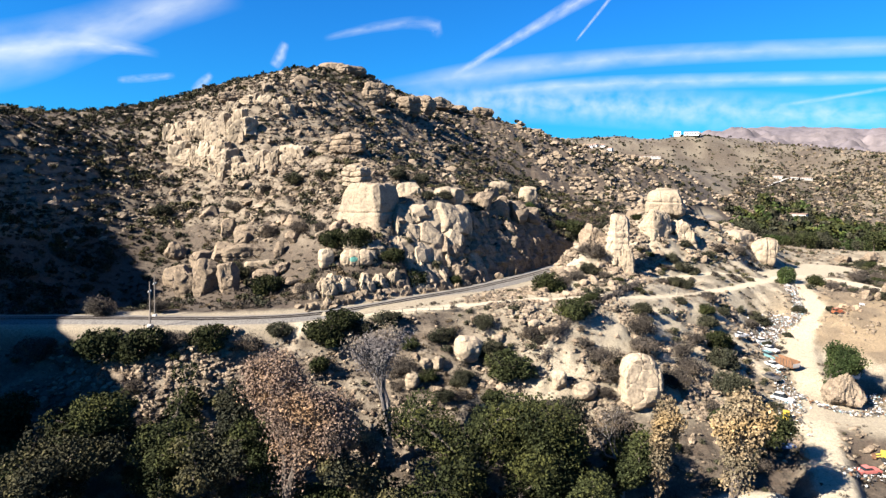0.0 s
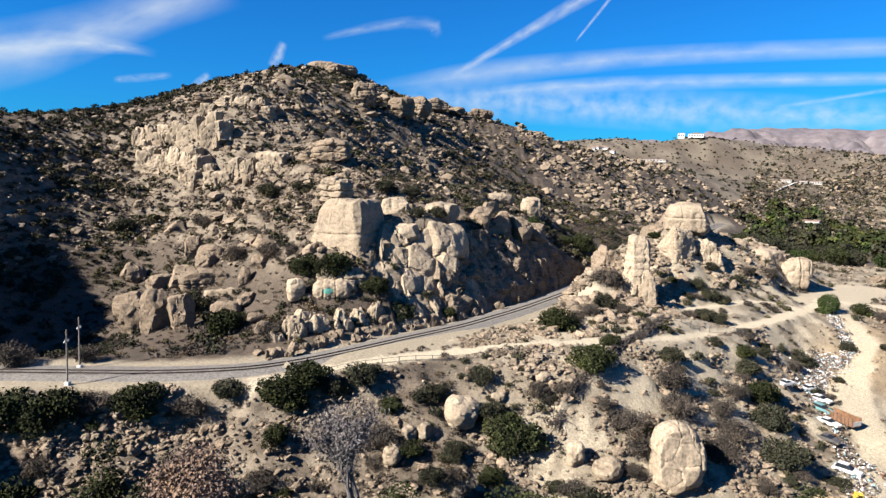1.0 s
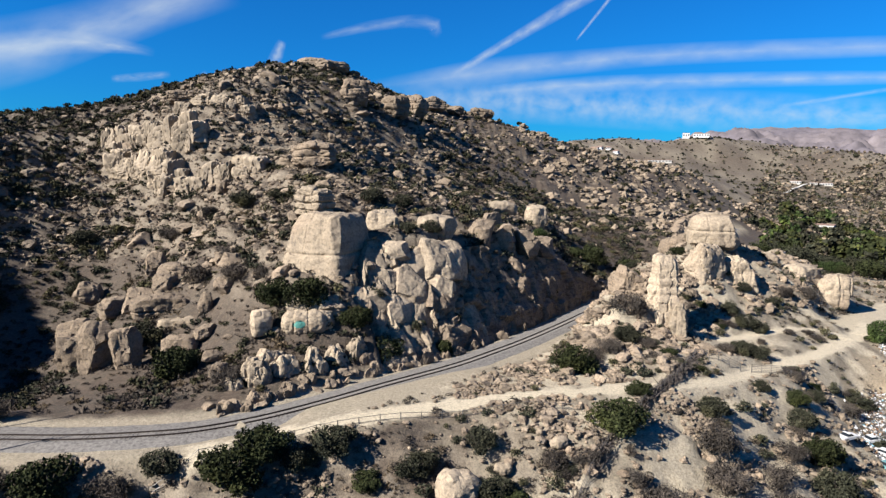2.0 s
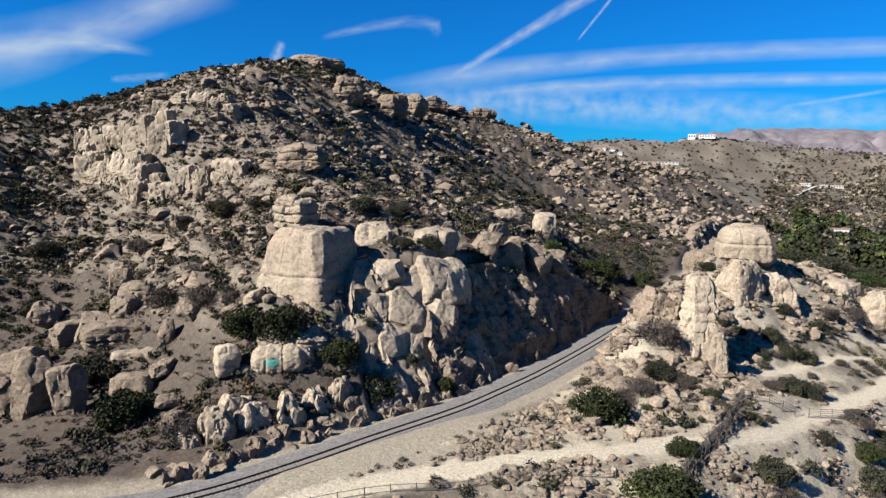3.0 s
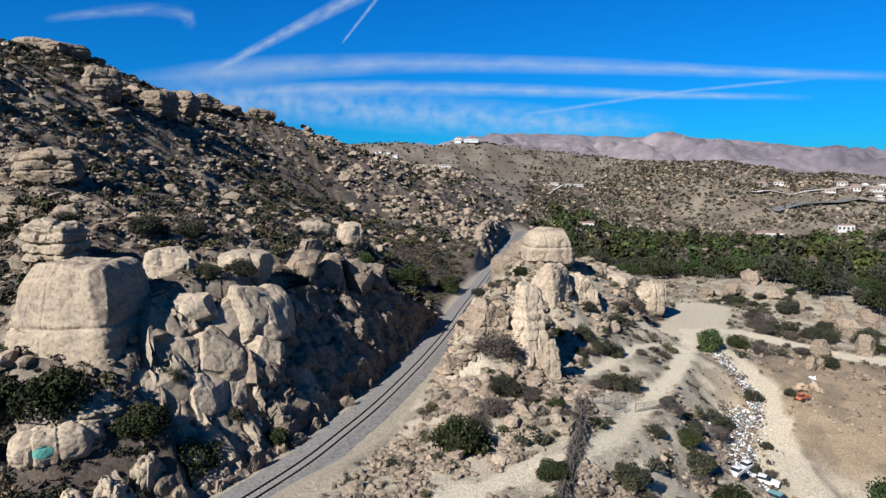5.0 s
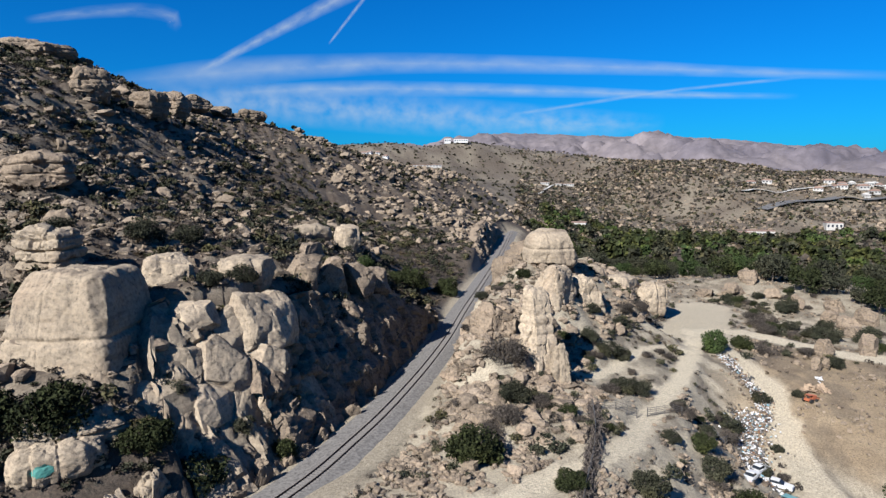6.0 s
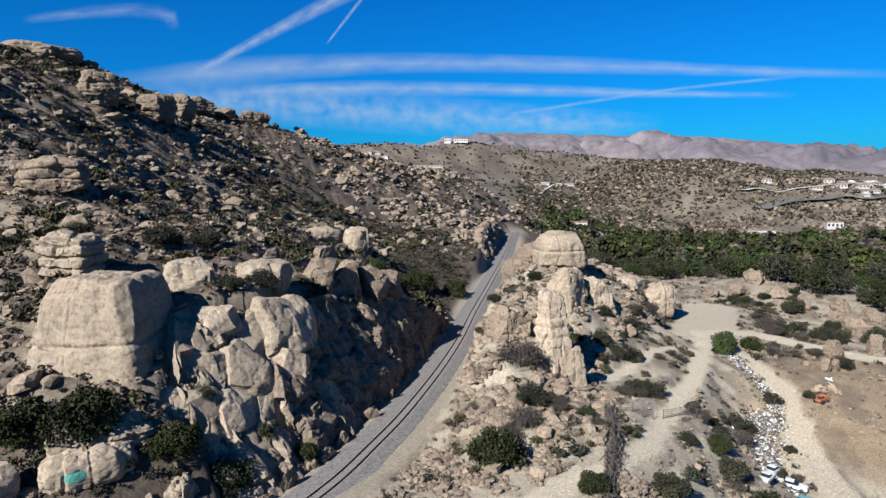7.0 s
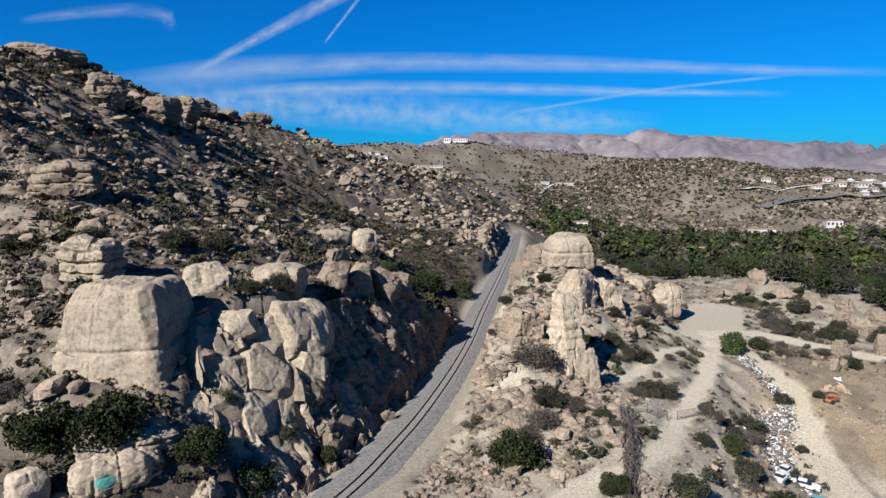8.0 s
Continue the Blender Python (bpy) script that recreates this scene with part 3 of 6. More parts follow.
def creased(x, y, z, seed, octaves=5, gain=0.55):
    """Rounded swellings with sharp creases between them, about -1..1."""
    out, amp, f, total = 0.0, 1.0, 1.0, 0.0
    for o in range(octaves):
        out = out + amp * (np.abs(soft_noise(x * f, y * f, z * f, seed + 13 * o)) * 2.6 - 0.9)
        total += amp
        amp, f = amp * gain, f * 2.13
    return out / total * 1.6


def fractured(x, y, z, seed):
    """Broken blocks: for each place its block's own offset, -1..1, and how near it is to a joint, 0..1."""
    fx, fy, fz = np.floor(x), np.floor(y), np.floor(z)
    near, second, own = np.full(x.shape, 9.0), np.full(x.shape, 9.0), np.zeros(x.shape)
    for i in (-1, 0, 1):
        for j in (-1, 0, 1):
            for k in (-1, 0, 1):
                cx, cy, cz = fx + i, fy + j, fz + k
                d = ((cx + lattice(cx, cy, cz, seed) - x) ** 2 + (cy + lattice(cx, cy, cz, seed + 1) - y) ** 2 + (cz + lattice(cx, cy, cz, seed + 2) - z) ** 2) ** 0.5
                closer = d < near
                second = np.where(closer, near, np.minimum(second, d))
                own = np.where(closer, lattice(cx, cy, cz, seed + 3) * 2 - 1, own)
                near = np.minimum(near, d)
    return own, np.exp(-((second - near) / 0.045) ** 2)


def rock_form(n, size, seed, square=3.5, chips=7, rough=0.07, taper=0.0, lean=(0, 0), beds=(), cracks=0.0, grain=(1, 1, 1), cut=0.62, blocks=0.0, pieces=1.6):
    """A weathered block: a box with knocked-off planes, swollen and creased faces, bedding grooves and cracks. It stands on z = 0."""
    rnd = np.random.RandomState(seed)
    d, faces = ball(n)
    v = d / (np.abs(d) ** square).sum(1)[:, None] ** (1 / square)
    for _ in range(chips):
        a = rnd.normal(size=3) * (1, 1, 0.8)
        a /= np.linalg.norm(a)
        over = np.maximum(0, v @ a - (cut + 0.33 * rnd.rand()) * np.abs(a).sum() ** 0.75)
        v = v - over[:, None] * a
    size = np.array(size, float) / 2
    mean = size.prod() ** (1 / 3)
    w = v * size
    f = 0.95 / mean
    k = seed * 7.3
    gx, gy, gz = w[:, 0] * f * grain[0] + k, w[:, 1] * f * grain[1], w[:, 2] * f * grain[2]
    push = rough * mean * 1.5 * creased(gx, gy, gz, seed)
    if blocks:
        own, joint = fractured((w[:, 0] * pieces / mean) * grain[0] + k, (w[:, 1] * pieces / mean) * grain[1], (w[:, 2] * pieces / mean) * grain[2], seed + 3)
        push = push + blocks * mean * (0.8 * own - 0.7 * joint)
    if cracks:
        # cracks run mostly upright, through the block
        c = np.abs(soft_noise(w[:, 0] * f * 1.5 + k, w[:, 1] * f * 1.5, w[:, 2] * f * 0.3, seed + 5))
        push = push - cracks * mean * np.exp(-(c / 0.07) ** 2)
    for level, deep in beds:
        z = (level * 2 - 1) * size[2] + 0.05 * size[2] * soft_noise(w[:, 0] * f, w[:, 1] * f, 0, seed + 9)
        push = push - deep * np.exp(-((w[:, 2] - z) / (0.03 * size[2] + 0.1)) ** 2)
    w = w + d * push[:, None]
    h = np.clip((w[:, 2] / size[2] + 1) / 2, 0, 1.1)
    w[:, 0] *= 1 - taper * h
    w[:, 1] *= 1 - taper * h
    w[:, 0] += lean[0] * h
    w[:, 1] += lean[1] * h
    w[:, 2] += size[2]
    return w, faces


def rock(name, label, x, y, size, turn, seed, z=None, n=22, material=None, category="rock", group="", **shape):
    v, f = rock_form(n, size, seed, **shape)
    ob = new(name, raw_mesh(name, v, f, material or M_ROCK, True, 24))
    ob.matrix_world = pose(x, y, spot(x, y) - 0.12 * size[2] if z is None else z, 0, 0, turn)
    return tagged(ob, label, category, group)


def rock_face(name, label, knots, seed, material, calm=0.0):
    """A face hewn into the hill along the rails."""
    k = np.array(knots, float)
    line = spline(TRACK, 0.42)
    line = line[(line[:, 0] >= k[0, 0]) & (line[:, 0] <= k[-1, 0])]
    d = np.gradient(line[:, :2], axis=0)
    d /= np.linalg.norm(d, axis=1)[:, None]
    side = np.c_[-d[:, 1], d[:, 0]]
    high, rim = np.interp(line[:, 0], k[:, 0], k[:, 1]), np.interp(line[:, 0], k[:, 0], k[:, 2])
    rows, back_rows = 46, 9
    t = np.r_[np.linspace(0, 1, rows), np.ones(back_rows)]
    over = np.r_[np.zeros(rows), np.linspace(0, 1, back_rows + 1)[1:]]
    lie = np.interp(t, (0, 0.22, 0.3, 0.62, 0.7, 1), (0, 0.1, 0.24, 0.5, 0.66, 1.0)) * (1 - calm) + t * calm
    out = 6.0 + (rim[:, None] - 6.0) * lie + over * 7.0
    z = line[:, 2:3] - 0.8 + (high[:, None] + 0.8) * t - over ** 2 * 3.5
    x, y = line[:, :1] + side[:, :1] * out, line[:, 1:2] + side[:, 1:] * out
    along = np.arange(len(line))[:, None] * 0.42 + 0 * out
    big, gap = fractured(along / 4.2, out / 5.0, z / 6.5 + along * 0.03, seed)
    small, crack = fractured(along / 1.7, out / 2.4, z / 2.3, seed + 7)
    push = 1.1 * big - 0.7 * gap + 0.42 * small - 0.3 * crack + 0.5 * layers(along / 6, z / 6, out / 6, seed, 4)
    push = push * np.clip(high[:, None] / 6.0, 0.25, 1)
    x, y, z = x - side[:, :1] * push * 0.8, y - side[:, 1:] * push * 0.8, z + push * 0.45
    i = np.arange(x.size).reshape(x.shape)
    f = np.stack([i[:-1, :-1], i[:-1, 1:], i[1:, 1:], i[1:, :-1]], -1).reshape(-1, 4)[:, ::-1]
    me = raw_mesh(name, np.stack([x, y, z], -1).reshape(-1, 3), f, material, True, 26)
    return tagged(new(name, me), label, "cliff")


# ---- the great rocks of the hillside ----
def build_great_rocks():
    P = M_ROCK_LIGHT
    rock("sandstone_monolith", "tall pale sandstone block with a horizontal bedding crack", -21.8, 177.2, (18.2, 17.5, 18.0), -26, 3, 11.2, 76, P,
         square=8.0, chips=7, rough=0.026, taper=0.36, lean=(-0.8, 2.0), beds=((0.52, 0.5), (0.12, 0.4)), cracks=0.02, grain=(1.3, 1.3, 1.6), cut=0.8, blocks=0.016, pieces=0.8)
    rock("rock_shelf", "low sandstone shelf at the foot of the tall block", -21.0, 164.5, (13, 6, 4.5), 20, 4, 9.0, 28, P, square=3.4, chips=10, rough=0.12, cut=0.5, beds=((0.5, 0.35),))
    rock("layered_outcrop", "layered sandstone outcrop on top of the shelf", -27.6, 191.5, (8.4, 8.0, 7.6), -20, 5, 26.6, 26, P, square=4.2, chips=5, rough=0.07, beds=((0.3, 0.6), (0.55, 0.7), (0.8, 0.5)), blocks=0.09, pieces=1.5)
    rock("rounded_boulder", "smooth rounded tan boulder on the shelf edge", -11.0, 190.5, (10.5, 9, 8.0), 10, 6, 21.0, 24, P, square=3.6, chips=10, rough=0.05, cut=0.5, blocks=0.04)
    rock("rounded_boulder", "smooth rounded tan boulder on the shelf edge", 1.2, 195.0, (12, 9, 7.0), -8, 7, 20.4, 24, P, square=3.6, chips=10, rough=0.05, cut=0.5, blocks=0.04)
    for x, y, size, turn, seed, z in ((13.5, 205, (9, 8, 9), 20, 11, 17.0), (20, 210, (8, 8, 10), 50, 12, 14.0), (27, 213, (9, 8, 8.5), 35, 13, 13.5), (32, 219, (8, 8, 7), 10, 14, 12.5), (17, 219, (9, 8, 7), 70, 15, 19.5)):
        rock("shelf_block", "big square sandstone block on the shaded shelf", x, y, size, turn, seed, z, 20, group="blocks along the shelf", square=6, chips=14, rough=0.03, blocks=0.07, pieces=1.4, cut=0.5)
    rock("perched_boulder", "flat-topped boulder perched on the shelf", 22.0, 246, (11, 8, 6), 15, 16, 22.5, 18, P, square=3.2, chips=5)
    rock("perched_boulder", "upright pale boulder above the railway", 38.0, 268, (8, 7, 9), 15, 17, 17.0, 18, P, square=3.5, chips=6)
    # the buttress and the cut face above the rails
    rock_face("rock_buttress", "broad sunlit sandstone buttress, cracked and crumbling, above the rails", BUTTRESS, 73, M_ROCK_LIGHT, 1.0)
    # darker sandstone than the buttress: partly its stone, partly shade put into colour
    rock_face("cut_cliff", "massive dark shaded sandstone cliff of the railway cut, jointed and jagged", NEAR_CUT, 71, M_ROCK)
    rock_face("cut_cliff", "sheer dark shaded rock cliff beside the rails in the farther cut", FAR_CUT, 72, M_ROCK)
    for x, y, size, turn, seed, z in ((-7.0, 178.6, (6.4, 5.0, 4.8), 10, 21, 18.0), (-1.8, 179.6, (9.0, 5.4, 7.6), 24, 22, 12.8), (5.0, 184.0, (11.0, 8.0, 9.0), 38, 38, 12.0), (-10.9, 168.8, (9.0, 6.0, 6.6), 12, 23, 6.2),
                                      (-5.6, 170.8, (8.0, 6.6, 6.0), 25, 34, 5.4), (-0.9, 173.4, (5.6, 5.4, 7.4), 30, 35, 3.4), (2.6, 175.4, (5.0, 4.6, 6.6), 40, 36, 3.2), (-15.2, 168.2, (8.0, 5.0, 4.6), 10, 37, 9.2),
                                      (1.2, 181.0, (8.0, 6.0, 8.0), 30, 39, 14.0), (-9.0, 174.0, (8.5, 6.0, 6.5), 20, 40, 11.5), (-3.6, 175.6, (8.0, 6.0, 7.5), 26, 42, 9.5), (4.0, 178.6, (7.0, 6.0, 8.5), 40, 43, 7.0)):
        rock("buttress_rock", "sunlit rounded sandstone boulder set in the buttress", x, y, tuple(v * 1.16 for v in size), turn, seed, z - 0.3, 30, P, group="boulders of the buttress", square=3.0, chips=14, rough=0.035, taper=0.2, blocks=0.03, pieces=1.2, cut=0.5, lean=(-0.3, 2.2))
    # broken, jagged foot of the cut along the rails
    line = spline([p for p in TRACK if -60 < p[0] < 200], 1.0)
    rnd = random.Random(5)
    s = 0.0
    forms = [raw_mesh("foot_rock", *rock_form(11, (1, 1, 1), 200 + k, square=3.0, chips=15, rough=0.06, taper=0.3, blocks=0.12, pieces=1.7, grain=(1.3, 1.3, 0.6), cut=0.44), M_ROCK, True, 24) for k in range(8)]
    for a, b in zip(line, line[1:]):
        s += np.linalg.norm(b - a)
        if s < 1.5 or not (-31 < a[0] < 62):
            continue
        s = 0.0
        d = (b - a)[:2] / np.linalg.norm((b - a)[:2])
        side = np.array((-d[1], d[0]))
        high = float(ease(-16, 4, a[0]) * ease(70, 34, a[0]))
        for row in range(2):
            off = rnd.uniform(5.8, 7.2) + row * rnd.uniform(0.6, 2.0)
            x, y = a[:2] + side * off + d * rnd.uniform(-1.2, 1.2)
            tall = rnd.uniform(0.9, 3.9) * (1 + 0.4 * high)
            z = spot(x, y) - rnd.uniform(0.3, 0.55) * tall
            ob = new("foot_rock", forms[rnd.randrange(8)])
            ob.matrix_world = pose(x, y, z, rnd.uniform(-26, 26), rnd.uniform(-26, 26), math.degrees(math.atan2(d[1], d[0])) + rnd.uniform(-60, 60)) @ Matrix.Diagonal((rnd.uniform(1.0, 5.0), rnd.uniform(1.0, 3.2), tall, 1))
            tagged(ob, "jagged sandstone rock at the foot of the railway cut", "rock", "rocks beside the rails")
    # the ridge on the other side of the rails
    rock("rock_pillar", "tall split sandstone pillar beside the railway", 52.0, 176.6, (7.6, 7.6, 18.4), -28, 41, 1.2, 44, P, square=4.2, chips=16, rough=0.03, grain=(1.0, 1.0, 1.1), blocks=0.07, pieces=1.5, taper=0.2, lean=(-1.2, 4.6), cut=0.54, beds=((0.56, 0.3), (0.66, 0.35), (0.76, 0.35), (0.87, 0.3)))
    rock("rock_fin", "narrow leaning sandstone fin against the pillar", 54.4, 173.6, (4.6, 4.2, 9.0), -20, 42, 1.2, 22, P, square=3.5, chips=8, rough=0.1, taper=0.35, cracks=0.1)
    rock("pillar_shoulder", "rough sandstone shoulder behind the pillar", 47.6, 186.6, (10, 9, 12), 20, 43, 4.6, 30, square=3.6, chips=9, rough=0.05, taper=0.2, blocks=0.12, pieces=1.8, cut=0.55)
    rock("outcrop", "pale cracked sandstone outcrop with sheer sides", 71.5, 203.5, (13, 11, 17), 30, 44, 3.0, 30, P, square=3.8, chips=9, rough=0.05, taper=0.22, blocks=0.1, pieces=1.7, cut=0.55)
    rock("outcrop", "broad sloping sandstone outcrop", 81.5, 205.5, (12, 11, 14), -10, 45, 2.0, 28, P, square=3.0, chips=9, rough=0.05, taper=0.3, blocks=0.09, pieces=1.7, cut=0.55)
    rock("outcrop", "low cracked sandstone outcrop", 61, 196.5, (9, 9, 7), 10, 46, 4.0, 24, P, square=3.2, chips=9, rough=0.05, taper=0.2, blocks=0.1, pieces=1.6, cut=0.55)
    rock("balanced_boulder", "huge pale boulder split by a level crack, on the ridge top", 81.2, 219.0, (15.0, 13, 11.0), -12, 47, 15.6, 40, P, square=3.4, chips=9, rough=0.03, taper=0.18, beds=((0.55, 0.3),), cracks=0.04, cut=0.6)
    rock("outcrop", "rounded sandstone rib beside the rails", 76.5, 231.0, (9, 12, 10), 30, 48, 8.0, 26, square=3.2, chips=8, rough=0.05, blocks=0.1, pieces=1.6, cut=0.55)
    rock("outcrop", "rounded sandstone rib beside the rails", 87, 243, (11, 11, 11), 40, 49, 9.0, 24, square=3.2, chips=8, rough=0.05, blocks=0.1, pieces=1.6, cut=0.55)
    rock("rock_slab", "sloping pale sandstone slab below the huge boulder", 100, 232, (18, 10, 9), -30, 50, 5.0, 26, P, square=2.8, chips=5, rough=0.06, taper=0.2)
    rock("rock_block", "pinkish upright sandstone block at the ridge end", 122.0, 226.0, (10, 9, 11), -15, 51, -3.0, 26, P, square=4.2, chips=4, rough=0.06, taper=0.1, cracks=0.08)
    rock("rock_block", "rounded sandstone shoulder at the ridge end", 113.0, 229.0, (13, 10, 9.5), 10, 52, 0.5, 24, P, square=3.0, chips=5, rough=0.06)
    for x, y, size, turn, seed in ((126, 174.5, (3.4, 2.8, 4.6), 10, 61), (129.5, 175, (3.6, 3, 3.4), 40, 62), (133, 174, (4, 3, 2.6), 80, 63), (138, 181, (6, 5, 6), 20, 64), (150, 178, (8, 6, 7), 20, 65),
                                   (176, 243, (14, 8, 6), 20, 66), (190, 248, (12, 8, 7), 60, 67), (200, 252, (10, 8, 8), 10, 68), (166, 246, (9, 7, 4), 50, 69), (184, 232, (8, 6, 5), 5, 70), (180, 221, (10, 7, 6), 30, 261), (188, 213, (8, 6, 7), 60, 262), (176, 206, (7, 5, 5), 15, 263), (171, 197, (8, 6, 6), 75, 264), (184, 200, (9, 7, 7), 40, 265), (192, 190, (8, 7, 8), 10, 266), (162, 190, (5, 4, 4), 20, 267)):
        rock("valley_outcrop", "weathered sandstone outcrop above the wooded valley", x, y, size, turn, seed, spot(x, y) - 0.35 * size[2], 18, None, group="outcrops above the valley", square=3.6, chips=15, rough=0.06, taper=0.2, blocks=0.1, pieces=1.7, cut=0.46)
    # rocks low on the hill
    rock("painted_rock", "broad pale rock with turquoise spray paint", -23.2, 161.4, (10.6, 5.6, 5.2), 8, 71, 6.4, 28, P, square=2.9, chips=4, rough=0.07, taper=0.1, cracks=0.08)
    rock("small_rock", "small upright rock beside the painted rock", -31.6, 159.6, (4, 3.6, 5.6), 30, 72, None, 14, P, chips=7)
    rock("overhung_boulder", "long tan boulder with an overhanging edge", -60.5, 181, (13.5, 8, 6.0), 12, 73, 4.2, 24, chips=6, square=3.2, beds=((0.4, 0.7),))
    rock("overhung_boulder", "flat tan slab under the long boulder", -54, 175.5, (9, 5, 3.0), 5, 74, 3.4, 18, P, chips=5)
    for x, y, size, turn, seed in ((-66, 163, (7, 6, 11), 35, 81), (-58.5, 160, (6.5, 5, 9.5), 40, 82), (-73, 168, (8, 6, 9), 20, 83), (-50, 163, (9, 6, 5), 10, 84), (-45, 166, (5, 4, 3), 60, 85),
                                   (-48.8, 175.5, (3.2, 3, 5), 10, 86), (-45, 177.5, (5, 4, 4), 50, 87), (-70, 188, (9, 6, 6), 20, 88), (-80, 196, (10, 7, 6), 60, 89), (-66, 199, (8, 6, 5), 10, 90),
                                   (-84, 186, (9, 8, 8), 0, 91), (-95, 210, (9, 7, 7), 30, 92), (-76, 211, (6, 5, 7), 30, 93), (-64, 190, (7, 6, 5), 70, 94), (-40, 156, (4, 3.4, 2.6), 20, 95), (-37, 151, (4, 3, 2.6), 70, 96)):
        rock("slope_boulder", "tan sandstone boulder on the dry slope", x, y, size, turn, seed, None, 16, group="boulders low on the slope", chips=11, rough=0.05, cut=0.5, taper=0.12, blocks=0.08, pieces=1.4, lean=(0.6, 0.4))
    for x, y, size, turn, seed in ((-29, 148.5, (6, 4.5, 6.5), 20, 101), (-24.5, 151, (5.5, 4.5, 6.0), 35, 102), (-20.5, 153.5, (6, 5, 6.5), 40, 103), (-16.5, 157, (5.5, 4.6, 6.5), 45, 104), (-33, 147, (4.5, 3.4, 4.0), 0, 105),
                                   (-27.5, 152.5, (7, 5, 7), 30, 106), (-13, 159.5, (5, 4, 7), 45, 107)):
        rock("pale_crag", "pale broken crag above the rails", x, y, size, turn, seed, -0.6, 20, P, group="pale crags beside the rails", square=3.0, chips=13, rough=0.05, grain=(1.2, 1.2, 0.7), cut=0.5, taper=0.2, blocks=0.15, pieces=1.6)
    # tiers of cliff high on the hill
    rnd = random.Random(11)
    tiers = [((-122, 284), (-88, 258), 22, 12, 35.5), ((-88, 257), (-56, 251), 14, 11, 33.5), ((-118, 291), (-84, 268), 17, 14, 48), ((-100, 292), (-68, 282), 8, 7, 60), ((-136, 300), (-118, 290), 6, 14, 46)]
    cliff_forms = [raw_mesh("cliff_column", *rock_form(18, (1, 1, 1), 300 + k, square=6.5, chips=9, rough=0.05, taper=0.12, blocks=0.13, pieces=1.9, beds=((0.3, 0.05), (0.52, 0.06), (0.78, 0.05)), grain=(1.2, 1.2, 0.9), cut=0.6), M_ROCK_LIGHT, True, 24) for k in range(7)]
    for a, b, count, tall, z in tiers:
        for i in range(count):
            s = (i + rnd.random() * 0.6) / count
            x, y = a[0] + s * (b[0] - a[0]) + rnd.uniform(-2, 2), a[1] + s * (b[1] - a[1]) + rnd.uniform(-2, 2)
            ob = new("cliff_column", cliff_forms[rnd.randrange(7)])
            high = tall * rnd.uniform(0.55, 1.1)
            ob.matrix_world = pose(x, y, spot(x, y) - 0.5 * high, rnd.uniform(-6, 6), rnd.uniform(-6, 6), rnd.uniform(-40, 0)) @ Matrix.Diagonal((rnd.uniform(4, 12), rnd.uniform(5, 9), high, 1))
            tagged(ob, "upright column of a pale sandstone cliff", "rock", "cliff tiers high on the hill")
    for x, y, size, turn, seed in ((-36.5, 326, (13, 10, 12), 10, 121), (-76, 425, (26, 14, 8), 10, 122), (-60, 400, (20, 12, 7), 30, 123), (-2, 450, (16, 12, 9), 20, 124), (12, 462, (12, 10, 6), 50, 125), (30, 480, (18, 12, 8), 10, 126),
                                   (-37, 240, (13, 9, 8), -10, 127), (-42, 243, (7, 6, 6), 20, 128), (-20, 345, (14, 12, 11), 40, 129), (-104, 300, (12, 8, 6), 20, 130), (-8, 262, (6, 4, 3), 20, 131), (-12, 380, (14, 12, 13), 70, 132)):
        rock("crest_rock", "weathered sandstone outcrop high on the hill", x, y, size, turn, seed, None, 18, group="outcrops along the crest", chips=9, rough=0.05, beds=((0.35, 0.5), (0.65, 0.5)), blocks=0.1, pieces=1.6)
    # below the railway
    rock("lone_boulder", "big pale egg-shaped boulder on the lower slope", 39.8, 117.5, (9.5, 8, 11.5), 15, 141, -15.5, 34, P, square=2.8, chips=14, rough=0.03, taper=0.15, blocks=0.05, pieces=1.2, cut=0.6)
    for x, y, size, turn, seed in ((5.5, 124.5, (6, 5, 5.5), 20, 142), (-3.5, 121, (2.6, 2, 2.8), 30, 143), (-1, 121.5, (2.4, 2, 3), 60, 144), (24, 118.5, (3, 2.6, 4.2), 10, 145), (29, 117, (5, 4, 3.2), 40, 146), (12, 128, (2.6, 2, 1.5), 0, 147),
                                   (20.5, 131, (3, 2.2, 1.6), 20, 148), (-6, 118, (4, 3, 3), 70, 149)):
        rock("lower_boulder", "pale boulder on the stony lower slope", x, y, size, turn, seed, None, 14, P, group="boulders below the railway", chips=6, square=3)


build_great_rocks()


# ---- boulders strewn over the slopes ----
def strewn(rnd, count, box, weight):
    """Random places in a box x0, y0, x1, y1, thinned by a weight 0..1."""
    got = []
    total = 0
    while total < count:
        x = rnd.uniform(box[0], box[2], 6000)
        y = rnd.uniform(box[1], box[3], 6000)
        keep = rnd.rand(6000) < weight(x, y)
        got.append(np.c_[x, y][keep])
        total += keep.sum()
    return np.concatenate(got)[:count]


def rocky(x, y):
    _, r, d = land(x, y, False)
    clump = ease(-0.35, 0.5, layers(x / 16, y / 16, 0, 131, 3))
    off, _ = beside(TRACK_LINE, x, y)
    return np.clip(r * (0.3 + clump) * (np.abs(off) > 9) * (d < 0.64), 0, 1)


